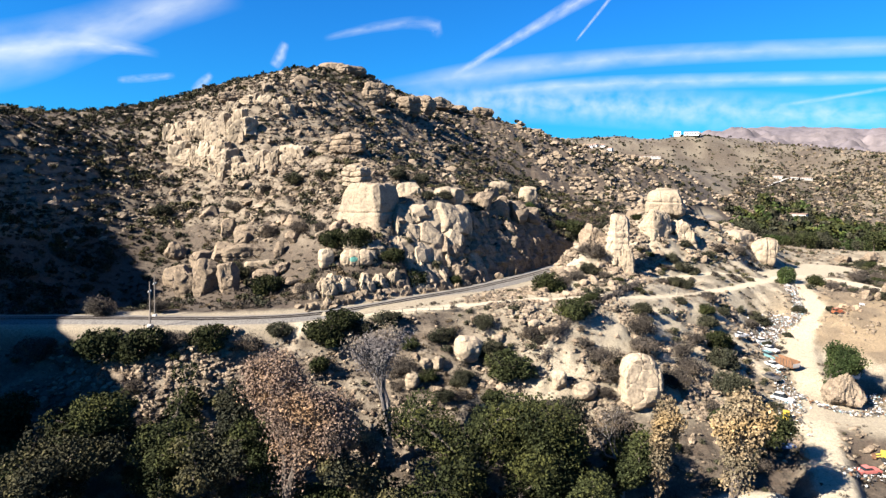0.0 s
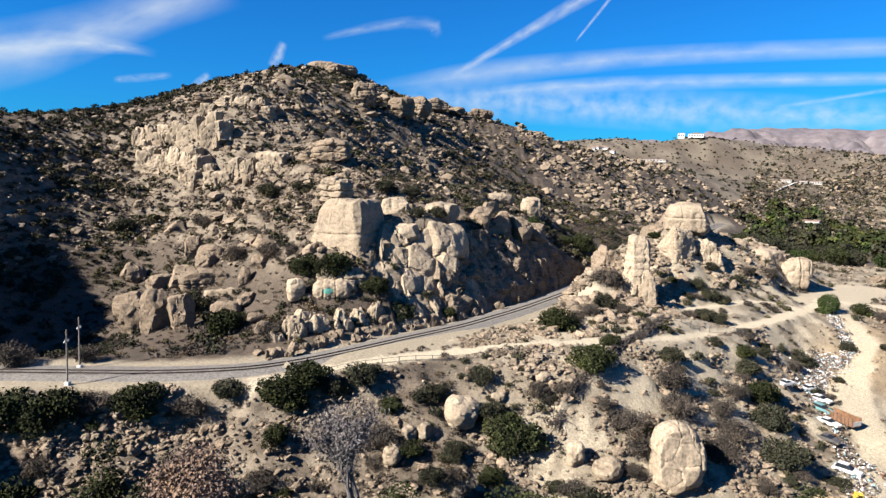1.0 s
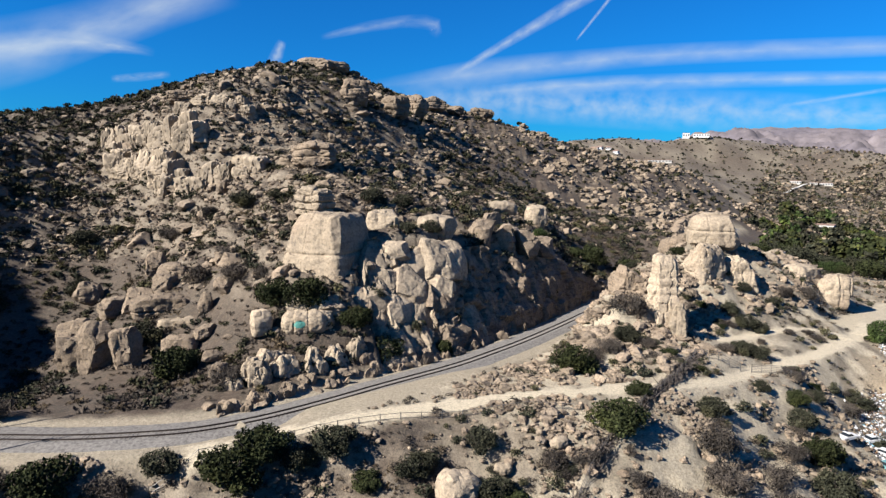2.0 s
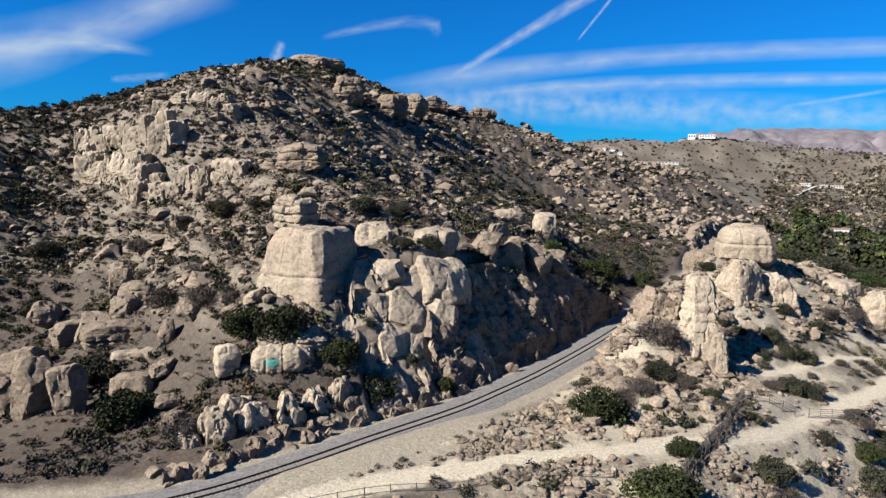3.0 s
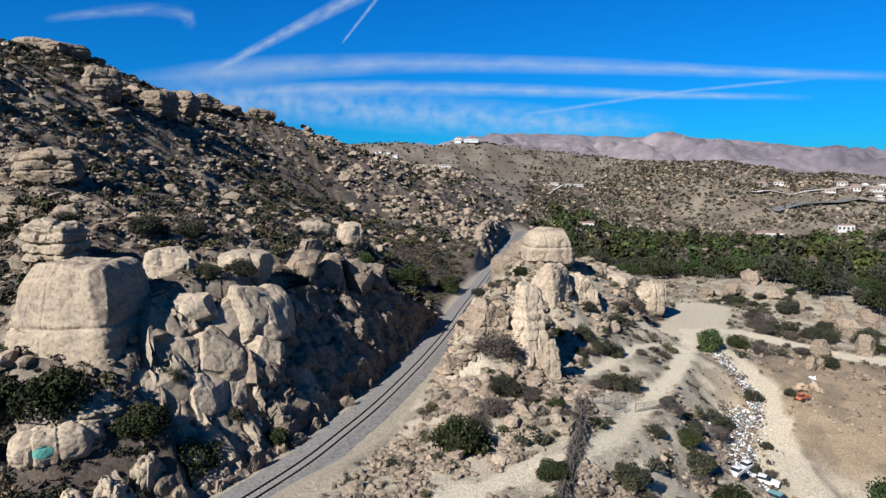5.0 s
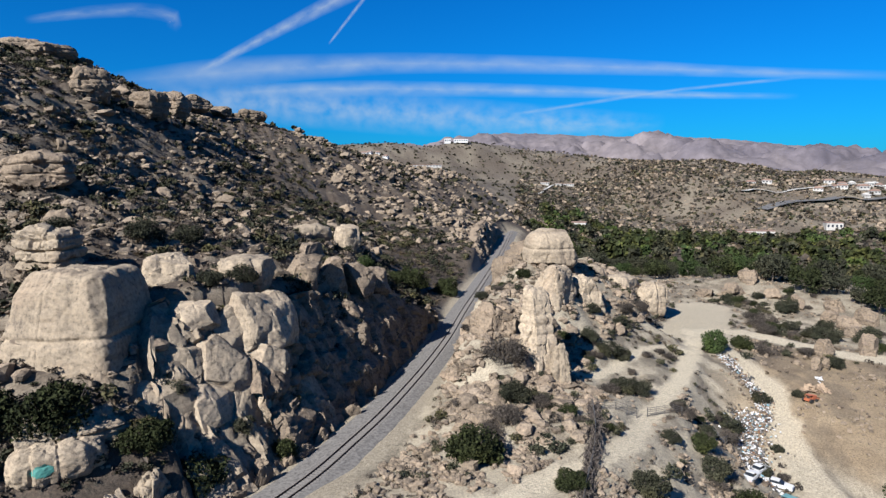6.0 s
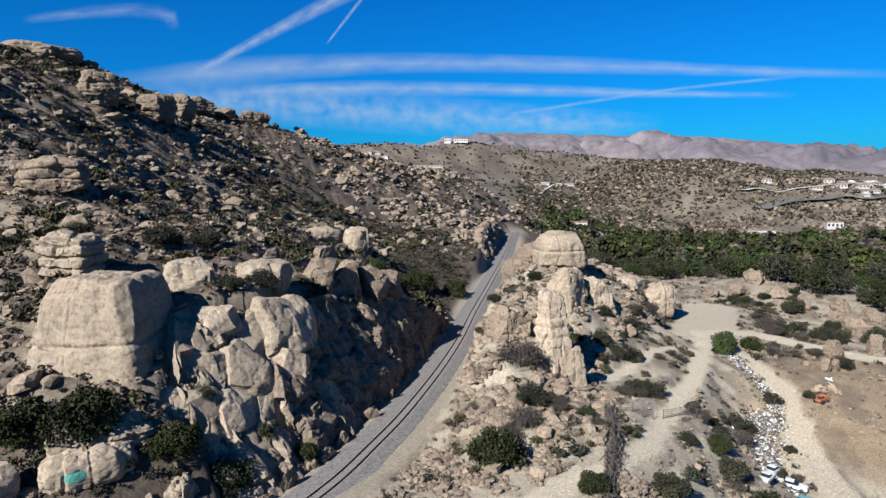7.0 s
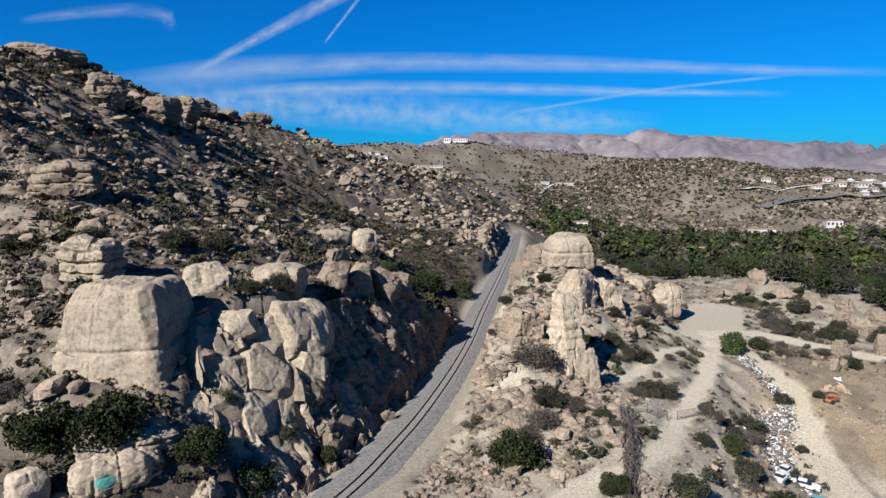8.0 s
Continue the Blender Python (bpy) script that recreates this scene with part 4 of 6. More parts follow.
def joined_rocks(name, label, spots, sizes, seed, material, n=4, sink=0.3, parent=None):
    rnd = np.random.RandomState(seed)
    z = land(spots[:, 0], spots[:, 1])[0]
    kinds = [rock_form(n, (1, 1, 1), seed + 400 + k, square=2.8 + 0.25 * k, chips=12, rough=0.16, cut=0.48) for k in range(7)]
    pick = rnd.randint(0, 7, len(spots))
    verts, faces, count = [], [], 0
    for k, (v, f) in enumerate(kinds):
        m = np.where(pick == k)[0]
        if not len(m):
            continue
        turn, tip = rnd.uniform(0, 6.283, len(m)), rnd.uniform(-0.45, 0.45, (len(m), 2))
        scale = sizes[m][:, None] * np.c_[rnd.uniform(0.8, 1.35, len(m)), rnd.uniform(0.7, 1.1, len(m)), rnd.uniform(0.4, 0.85, len(m))]
        w = (v - (0, 0, 0.5))[None] * scale[:, None]
        w = np.stack([w[..., 0] + tip[:, :1] * w[..., 2], w[..., 1] + tip[:, 1:] * w[..., 2], w[..., 2] - tip[:, :1] * w[..., 0] * 0.6], -1)
        c, s = np.cos(turn)[:, None], np.sin(turn)[:, None]
        w = np.stack([w[..., 0] * c - w[..., 1] * s, w[..., 0] * s + w[..., 1] * c, w[..., 2]], -1)
        w += np.c_[spots[m], z[m] + scale[:, 2] * (0.5 - sink)][:, None]
        verts.append(w.reshape(-1, 3))
        faces.append((f[None] + (np.arange(len(m)) * len(v))[:, None, None]).reshape(-1, 4) + count)
        count += len(m) * len(v)
    ob = new(name, raw_mesh(name, np.concatenate(verts), np.concatenate(faces), material, False))
    return tagged(ob, label, "rocks", kind="stuff")


def build_strewn():
    rnd = np.random.RandomState(21)
    # the largest are single boulders
    forms = [raw_mesh("boulder", *rock_form(8, (1, 1, 1), 500 + k, square=2.6 + 0.2 * k, chips=18, rough=0.05, beds=((0.5, 0.05),), blocks=0.11, pieces=1.5, cut=0.43), M_ROCK, True, 24) for k in range(9)]
    spots = np.r_[strewn(rnd, 215, (-150, 150, 110, 330), rocky), strewn(rnd, 60, (20, 320, 150, 480), rocky), strewn(rnd, 70, (-110, 285, 10, 440), rocky)]
    big = np.clip(rnd.lognormal(1.2, 0.38, len(spots)), 2.2, 8.0)
    zs = land(spots[:, 0], spots[:, 1])[0]
    for (x, y), s, z in zip(spots, big, zs):
        ob = new("boulder", forms[rnd.randint(9)])
        tall = s * rnd.uniform(0.55, 1.0)
        ob.matrix_world = pose(x, y, z - 0.42 * tall, rnd.uniform(-14, 14), rnd.uniform(-14, 14), rnd.uniform(0, 360)) @ Matrix.Diagonal((s * rnd.uniform(0.9, 1.4), s * rnd.uniform(0.8, 1.1), tall, 1))
        tagged(ob, "weathered tan sandstone boulder on the hillside", "boulder", "boulders on the hillside")
    spots = np.r_[strewn(rnd, 4200, (-190, 145, 125, 340), rocky), strewn(rnd, 1500, (-80, 300, 190, 520), rocky), strewn(rnd, 1600, (-140, 290, 20, 470), rocky)]
    joined_rocks("loose_boulders", "countless tan boulders strewn over the rocky hillside", spots, np.clip(rnd.lognormal(0.25, 0.55, len(spots)), 0.5, 5), 22, M_ROCK_LOOSE, 2, 0.42)

    spots = np.r_[strewn(rnd, 13000, (-150, 145, 110, 300), rocky), strewn(rnd, 2500, (100, 150, 230, 290), lambda x, y: (land(x, y, False)[2] < 0.45) * (0.1 + 0.9 * ease(0, 0.5, layers(x / 12, y / 12, 0, 137, 3))))]
    joined_rocks("hill_stones", "small tan stones littering the hillside", spots, np.clip(rnd.lognormal(-0.35, 0.4, len(spots)), 0.3, 1.6), 26, M_ROCK_LOOSE, 1, 0.2)

    spots = strewn(rnd, 1300, (60, 330, 262, 620), lambda x, y: (beside(TRACK_LINE, x, y)[0] > 9) * (0.15 + ease(-0.2, 0.4, layers(x / 24, y / 24, 0, 135, 3))))
    joined_rocks("spur_boulders", "tall tan boulders crowding the farther spur", spots, np.clip(rnd.lognormal(1.05, 0.4, len(spots)), 1.2, 7), 27, M_ROCK_LOOSE, 2, 0.25)

    def bank(x, y):
        off, _ = beside(TRACK_LINE, x, y)
        z, _, d = land(x, y, False)
        return np.clip((off < -8) * (y < 172) * (z < 2.5) * (z > -22) * (0.15 + ease(-0.2, 0.6, layers(x / 11, y / 11, 0, 141, 3))) * (d < 0.64) * (x < 84), 0, 1)
    spots = np.r_[strewn(rnd, 4200, (-95, 100, 86, 172), bank), strewn(rnd, 2600, (5, 108, 86, 172), bank)]
    joined_rocks("stony_slope", "pale broken stones scattered over the slope below the railway", spots, np.clip(rnd.lognormal(-0.45, 0.45, len(spots)), 0.25, 2.0), 23, M_ROCK_LOOSE, 2, 0.25)

    def talus(x, y):
        return (np.hypot((x + 44) / 1.9, y - 117.5) < 6) * 0.9 + (np.hypot((x + 62) / 1.5, y - 111) < 7) * 0.6
    spots = strewn(rnd, 900, (-80, 98, -28, 126), talus)
    joined_rocks("talus", "heap of pale broken stones below the bushes", spots, np.clip(rnd.lognormal(-0.1, 0.35, len(spots)), 0.4, 2.0), 24, M_ROCK_LOOSE, 2, 0.2)

    def spur(x, y):
        z, _, d = land(x, y, False)
        off, _ = beside(TRACK_LINE, x, y)
        return np.clip((off < -6.5) * ease(0.8, 5, z) * (d < 0.64), 0, 1) * (0.3 + ease(-0.2, 0.5, layers(x / 9, y / 9, 0, 151, 2)))
    spots = np.r_[strewn(rnd, 2600, (22, 150, 150, 262), spur), strewn(rnd, 2200, (22, 150, 70, 200), spur)]
    joined_rocks("ridge_rubble", "broken tan stones on the ridge beside the rails", spots, np.clip(rnd.lognormal(0.0, 0.5, len(spots)), 0.4, 3.5), 25, M_ROCK_LOOSE, 2, 0.3)


build_strewn()


# ---- plants ----
M_BARK = plain("grey_bark", (0.1, 0.082, 0.068), 0.95, 0, 0.3, 2.0, 0.05)
M_PALE_BARK = plain("pale_bare_twigs", (0.17, 0.155, 0.15), 0.95, 0, 0.25, 2.0)
M_GREEN = leaves("dark_green_leaves", (0.01, 0.013, 0.005), (0.044, 0.05, 0.019))
M_BRIGHT = leaves("fresh_green_leaves", (0.018, 0.028, 0.009), (0.046, 0.064, 0.022))
M_OLIVE = leaves("olive_leaves", (0.016, 0.017, 0.011), (0.058, 0.057, 0.035))
M_DRY = leaves("grey_brown_twigs", (0.03, 0.025, 0.021), (0.1, 0.082, 0.067))
M_PALETWIG = leaves("pale_grey_twigs", (0.085, 0.077, 0.076), (0.19, 0.17, 0.165))
M_RUST = leaves("rust_brown_leaves", (0.11, 0.077, 0.059), (0.235, 0.167, 0.13))
M_GOLD = leaves("tan_dry_leaves", (0.12, 0.09, 0.055), (0.26, 0.2, 0.128))


def leaf_quads(rnd, centres, outward, size, ratio=0.7):
    """One small four-cornered leaf clump at each centre, facing about outward."""
    n = len(centres)
    a = outward + rnd.normal(size=(n, 3)) * 0.95
    a /= np.linalg.norm(a, axis=1)[:, None] + 1e-9
    u = np.cross(a, rnd.normal(size=(n, 3)))
    u /= np.linalg.norm(u, axis=1)[:, None] + 1e-9
    w = np.cross(a, u)
    s = size * rnd.uniform(0.55, 1.35, n)[:, None]
    u, w = u * s, w * s * ratio
    bend = a * s * 0.25
    v = np.stack([centres - u - bend, centres - w, centres + u - bend, centres + w], 1).reshape(-1, 3)
    return v, np.arange(n * 4).reshape(n, 4)


def lobe_cloud(rnd, lobes, count, size, ratio=0.7, shell=0.7):
    """Leaves over the skins of several egg-shaped lobes (x, y, z, radius across, radius up)."""
    lobes = np.array(lobes, float)
    share = lobes[:, 3] ** 2
    pick = rnd.choice(len(lobes), count, p=share / share.sum())
    d = rnd.normal(size=(count, 3))
    d /= np.linalg.norm(d, axis=1)[:, None]
    r = shell + (1.06 - shell) * rnd.rand(count) ** 0.6
    ragged = 1 + 0.22 * soft_noise(d[:, 0] * 2.4 + pick * 3.1, d[:, 1] * 2.4, d[:, 2] * 2.4, 5)
    c = lobes[pick, :3] + d * np.c_[lobes[pick, 3], lobes[pick, 3], lobes[pick, 4]] * (r * ragged)[:, None]
    c[:, 2] = np.maximum(c[:, 2], 0.02)
    return leaf_quads(rnd, c, d, size, ratio)


def limb(verts, faces, a, b, ra, rb, sides=5):
    """A tapered limb from a to b, added to the lists."""
    a, b = np.array(a, float), np.array(b, float)
    d = (b - a) / (np.linalg.norm(b - a) + 1e-9)
    u = np.cross(d, (0.31, 0.77, 0.55))
    u /= np.linalg.norm(u)
    w = np.cross(d, u)
    i = sum(len(v) for v in verts)
    ang = np.arange(sides) * 2 * math.pi / sides
    ring = np.cos(ang)[:, None] * u + np.sin(ang)[:, None] * w
    verts.append(np.r_[a + ring * ra, b + ring * rb])
    faces += [(i + k, i + (k + 1) % sides, i + sides + (k + 1) % sides, i + sides + k) for k in range(sides)]


BUSHES = {}


def bush_forms(kind, material, count, size, ratio, shell, squat):
    """Four foliage meshes and stems for a bush one metre in radius."""
    forms = []
    for k in range(4):
        rnd = np.random.RandomState(600 + 10 * len(BUSHES) + k)
        lobes = [(0, 0, 0.45 * squat, 0.62, 0.5 * squat)]
        for _ in range(11):
            ang, r = rnd.uniform(0, 6.283), rnd.uniform(0.25, 0.72)
            q = rnd.uniform(0.2, 0.42)
            lobes.append((r * math.cos(ang), r * math.sin(ang), squat * rnd.uniform(0.22, 0.95 - 0.5 * r), q, q * rnd.uniform(0.7, 1.0)))
        v, f = lobe_cloud(rnd, lobes, count, size, ratio, shell)
        sv, sf = [], []
        for _ in range(7):
            ang = rnd.uniform(0, 6.283)
            mid = np.array((0.25 * math.cos(ang), 0.25 * math.sin(ang), 0.35 * squat))
            limb(sv, sf, (0.04 * math.cos(ang), 0.04 * math.sin(ang), -0.1), mid, 0.035, 0.022, 4)
            limb(sv, sf, mid, mid * 2.3, 0.022, 0.008, 4)
        forms.append((raw_mesh(kind + "_foliage", v, f, material), raw_mesh(kind + "_stem", np.concatenate(sv), sf, M_BARK)))
    BUSHES[kind] = forms


bush_forms("green", M_GREEN, 4600, 0.046, 0.7, 0.55, 1.1)
bush_forms("fresh", M_BRIGHT, 4200, 0.046, 0.7, 0.55, 1.25)
bush_forms("olive", M_OLIVE, 4200, 0.044, 0.65, 0.5, 1.0)
bush_forms("dry", M_DRY, 3800, 0.062, 0.2, 0.25, 0.95)
BUSH_WORDS = {"green": "dense dark green shrub on dry ground", "fresh": "bright green leafy shrub on dry ground", "olive": "dull olive-green shrub among rocks", "dry": "grey-brown dry shrub among stones"}


def bush(kind, x, y, wide, k, group, tall=1.0, z=None):
    foliage, stem = BUSHES[kind][k % 4]
    r = wide / 2 * 1.12
    ob = base("bush", pose(x, y, (spot(x, y) if z is None else z) - 0.06 * r, 0, 0, (k * 67) % 360), BUSH_WORDS[kind], "shrub", group)
    for name, me in (("foliage", foliage), ("stem", stem)):
        p = new(name, me)
        p.parent, p.matrix_basis = ob, Matrix.Diagonal((r, r * (0.85 + 0.06 * (k % 6)), r * tall, 1))
    return ob


# place x, y and width of the shrubs that stand out
HILL_BUSHES = {"green": [(-22.8, 164.4, 10.5), (-31.6, 166.0, 8.0), (-12.9, 162.6, 6.8), (-8.4, 163.4, 7.6), (-46.5, 154.6, 9), (3.5, 170.6, 6.0), (58.4, 266.5, 12.0), (72, 270, 9.5), (50, 258, 7)],
               "fresh": [(33.0, 230.0, 5.4)],
               "olive": [(-2.0, 170.6, 4.0), (5.6, 177.4, 4.4), (-4.6, 186.5, 5.0), (9.0, 186.0, 5.0), (-10.5, 170.5, 4.0), (-55.9, 226.4, 8.0), (-61.0, 170.5, 8.6), (0.5, 189.0, 6.0), (-15.1, 208.4, 7.1), (-43.8, 220.1, 5.9), (-112.0, 237.8, 10), (-100, 215, 9), (-8, 215, 6), (-30, 213, 6)],
               "dry": [(-34.0, 147.4, 7.6), (-54.0, 186.8, 7.4), (-42.2, 178.1, 8.3), (-79.4, 228.5, 7.5), (-68.0, 230.3, 6.5), (-50, 192, 6), (-36, 175, 5)]}
RIDGE_BUSHES = {"green": [(28.2, 155.6, 9.0)], "olive": [(41.5, 167.6, 6.6), (81.7, 201.0, 4.7), (74.2, 191.5, 5.2), (76.2, 187.0, 6.2), (67.6, 171.7, 5.8), (79, 186, 5), (70.5, 171, 5)],
                "dry": [(44.5, 177.0, 9.5), (36.2, 161.4, 6.0), (75.5, 178.5, 2.6), (45, 165, 5), (33, 160, 5), (95, 205, 6), (104, 210, 6)]}
BANK_BUSHES = {"green": [(30.8, 134.6, 8.4), (-25.0, 123.0, 9.4), (-47.5, 119.7, 9.0), (-61.0, 117.0, 10.5), (-68.5, 117.0, 11), (13.5, 121.3, 9.6), (-22, 125.5, 8), (67.0, 142.5, 8.0)],
               "olive": [(9.0, 131.4, 6.0), (-0.3, 127.1, 6.4), (-12.2, 128.2, 7.2), (-34.8, 123.6, 6.0), (10.4, 125.2, 5.6), (-17.4, 127.0, 6.2), (62.8, 124.6, 9.0), (66.0, 136.0, 9.0), (11.6, 123.2, 6.5)],
               "dry": [(-40.5, 121.6, 7.0), (-55.2, 119.3, 7.5), (46.0, 136.0, 8.6), (-8.6, 120.5, 8.2), (54.9, 133.8, 7.4), (44.8, 128.8, 8.4), (34.7, 123.5, 8.0), (36.8, 121.0, 8.9), (-78.8, 134.0, 9.5), (-82.4, 117.5, 10), (19.4, 128.0, 5.5), (55.0, 128.2, 8.5), (50, 123, 8), (-66, 136, 6), (60, 140, 6)]}
YARD_BUSHES = {"fresh": [(110.8, 190.0, 7.4)], "green": [(121.0, 191.0, 6.0)], "olive": [(111.0, 167.8, 3.0), (94.1, 159.0, 2.6), (92.0, 166.9, 4.1), (104.1, 171.0, 4.6), (48.5, 143.1, 6.0), (67.5, 149.6, 6.6), (150.2, 188.6, 7.0), (173.5, 218.5, 8.9), (131, 174.0, 5), (152, 194, 6.9), (160.2, 184.6, 7.8)],
               "dry": [(124.0, 187.0, 5.1), (86.0, 163.0, 5.0), (140, 200, 6), (146, 208, 7), (158, 214, 7)]}


def build_bushes():
    k = 0
    for places, group in ((HILL_BUSHES, "shrubs on the hill"), (RIDGE_BUSHES, "shrubs on the rocky ridge"), (BANK_BUSHES, "shrubs below the railway"), (YARD_BUSHES, "shrubs by the dirt yard")):
        for kind, some in places.items():
            for x, y, wide in some:
                k += 1
                bush(kind, x, y, wide, k, group, 1.0 if kind != "fresh" else 1.2)
    rnd = np.random.RandomState(61)

    def bank(x, y):
        off, _ = beside(TRACK_LINE, x, y)
        _, _, d = land(x, y, False)
        return np.clip((off < -9) * (d < 0.6) * (0.1 + ease(-0.2, 0.5, layers(x / 10, y / 10, 0, 175, 2))) * (np.hypot(x - 116, y - 162) > 26), 0, 1)
    for count, area, low, high, group in ((70, (-75, 103, 34, 135), 2.4, 6.0, "shrubs below the railway"), (34, (36, 104, 72, 150), 2.0, 5.0, "shrubs below the railway"), (75, (24, 152, 112, 226), 1.8, 4.6, "shrubs on the rocky ridge"), (40, (130, 176, 196, 240), 2.5, 6.0, "shrubs by the dirt yard")):
        for x, y in strewn(rnd, count, area, bank):
            k += 1
            bush(("dry", "dry", "olive", "dry", "olive", "green")[rnd.randint(6)], x, y, rnd.uniform(low, high), k, group, rnd.uniform(0.7, 1.05))


build_bushes()


def joined_plants(name, label, spots, sizes, seed, material, quads, leaf, ratio, squat=1.0, lift=0.0, shell=0.5):
    """Many small shrubs as one mesh."""
    rnd = np.random.RandomState(seed)
    z = land(spots[:, 0], spots[:, 1])[0]
    forms = []
    for k in range(6):
        lobes = [(0, 0, 0.4 * squat, 0.6, 0.45 * squat)] + [(math.cos(a) * 0.5, math.sin(a) * 0.5, squat * rnd.uniform(0.2, 0.6), rnd.uniform(0.3, 0.5), 0.35 * squat) for a in rnd.uniform(0, 6.283, 4)]
        forms.append(lobe_cloud(rnd, lobes, quads, leaf, ratio, shell)[0])
    pick = rnd.randint(0, 6, len(spots))
    verts = []
    for k in range(6):
        m = np.where(pick == k)[0]
        turn = rnd.uniform(0, 6.283, len(m))[:, None]
        w = forms[k][None] * (sizes[m] / 2)[:, None, None]
        c, s = np.cos(turn), np.sin(turn)
        w = np.stack([w[..., 0] * c - w[..., 1] * s, w[..., 0] * s + w[..., 1] * c, w[..., 2]], -1) + np.c_[spots[m], z[m] + lift * sizes[m]][:, None]
        verts.append(w.reshape(-1, 3))
    verts = np.concatenate(verts)
    ob = new(name, raw_mesh(name, verts, np.arange(len(verts)).reshape(-1, 4), material))
    return tagged(ob, label, "shrubs", kind="stuff")


def build_scrub():
    rnd = np.random.RandomState(31)

    def hill(x, y):
        z, r, d = land(x, y, False)
        off, _ = beside(TRACK_LINE, x, y)
        return np.clip((off > 9) * (d < 0.64) * (0.28 + 0.8 * ease(-0.3, 0.5, layers(x / 20, y / 20, 0, 161, 3))), 0, 1)

    def slope(x, y):
        z, r, d = land(x, y, False)
        off, _ = beside(TRACK_LINE, x, y)
        return np.clip((off < -8) * (d < 0.64) * (0.15 + 0.8 * ease(-0.2, 0.5, layers(x / 13, y / 13, 0, 171, 3))) * (np.hypot(x - 110, y - 160) > 18), 0, 1)
    s = np.r_[strewn(rnd, 3600, (-190, 140, 130, 360), hill), strewn(rnd, 1300, (-150, 300, 60, 480), hill)]
    joined_plants("hill_shrubs", "scattered dull green shrubs over the rocky hillside", s, np.clip(rnd.lognormal(0.85, 0.4, len(s)), 1.0, 5.5), 32, M_OLIVE, 90, 0.17, 0.7)
    s = np.r_[strewn(rnd, 23000, (-190, 135, 130, 360), hill), strewn(rnd, 6500, (-150, 300, 60, 480), hill)]
    joined_plants("dry_scrub", "low grey-brown dry scrub over the hillside", s, np.clip(rnd.lognormal(0.35, 0.4, len(s)), 0.6, 3.2), 33, M_DRY, 20, 0.3, 0.42, 0.75)
    s = strewn(rnd, 3600, (-260, 150, -98, 420), hill)
    joined_plants("chaparral", "dense dark chaparral over the shaded slope", s, np.clip(rnd.lognormal(0.95, 0.4, len(s)), 1.0, 6), 37, M_OLIVE, 60, 0.2, 0.7)
    s = np.r_[strewn(rnd, 1500, (-100, 330, 260, 620), hill), strewn(rnd, 2200, (60, 600, 520, 1150), lambda x, y: 0.3 + 0.6 * ease(-0.3, 0.4, layers(x / 30, y / 30, 0, 165, 3)))]
    joined_plants("far_shrubs", "dark shrubs dotted over the farther hillside", s, np.clip(rnd.lognormal(1.1, 0.4, len(s)), 1.5, 6), 34, M_OLIVE, 20, 0.42, 0.75)
    s = np.r_[strewn(rnd, 420, (-100, 96, 170, 250), slope), strewn(rnd, 220, (30, 150, 180, 262), slope)]
    joined_plants("slope_shrubs", "dull green shrubs over the lower slopes", s, np.clip(rnd.lognormal(0.6, 0.4, len(s)), 0.8, 4), 35, M_OLIVE, 200, 0.12, 0.7)
    s = np.r_[strewn(rnd, 2300, (-100, 96, 180, 262), slope), strewn(rnd, 1300, (30, 150, 180, 262), slope)]
    s = np.r_[s, strewn(rnd, 1500, (-80, 98, 40, 132), lambda x, y: (beside(TRACK_LINE, x, y)[0] < -8) * ease(40, 0, x) * 0.8)]
    s = np.r_[s, strewn(rnd, 700, (-110, 10, 120, 100), lambda x, y: 0.2 + 0.8 * ease(-0.2, 0.4, layers(x / 12, y / 12, 0, 173, 3)))]
    joined_plants("slope_scrub", "dry grey-brown scrub over the lower slopes", s, np.clip(rnd.lognormal(0.1, 0.45, len(s)), 0.5, 3.0), 36, M_DRY, 44, 0.22, 0.35, 0.8)


build_scrub()


# ---- trees ----
def grow(rnd, start, heading, length, radius, depth, spread, verts, faces, tips, up=0.15, sides=5):
    """Limbs that fork and thin out; the ends are noted in tips."""
    bend = heading + rnd.normal(size=3) * 0.12 + (0, 0, up * 0.3)
    bend /= np.linalg.norm(bend)
    mid = start + heading * length * 0.5
    end = mid + bend * length * 0.5
    limb(verts, faces, start, mid, radius, radius * 0.85, sides)
    limb(verts, faces, mid, end, radius * 0.85, radius * 0.66, sides)
    if depth == 0:
        tips.append(end)
        return
    if depth <= 4:
        tips += [mid, end]
    for _ in range(rnd.randint(2, 4)):
        h = bend + rnd.normal(size=3) * spread + (0, 0, up)
        h /= np.linalg.norm(h)
        grow(rnd, end, h, length * rnd.uniform(0.62, 0.85), radius * rnd.uniform(0.5, 0.68), depth - 1, spread, verts, faces, tips, up, max(3, sides - 1))


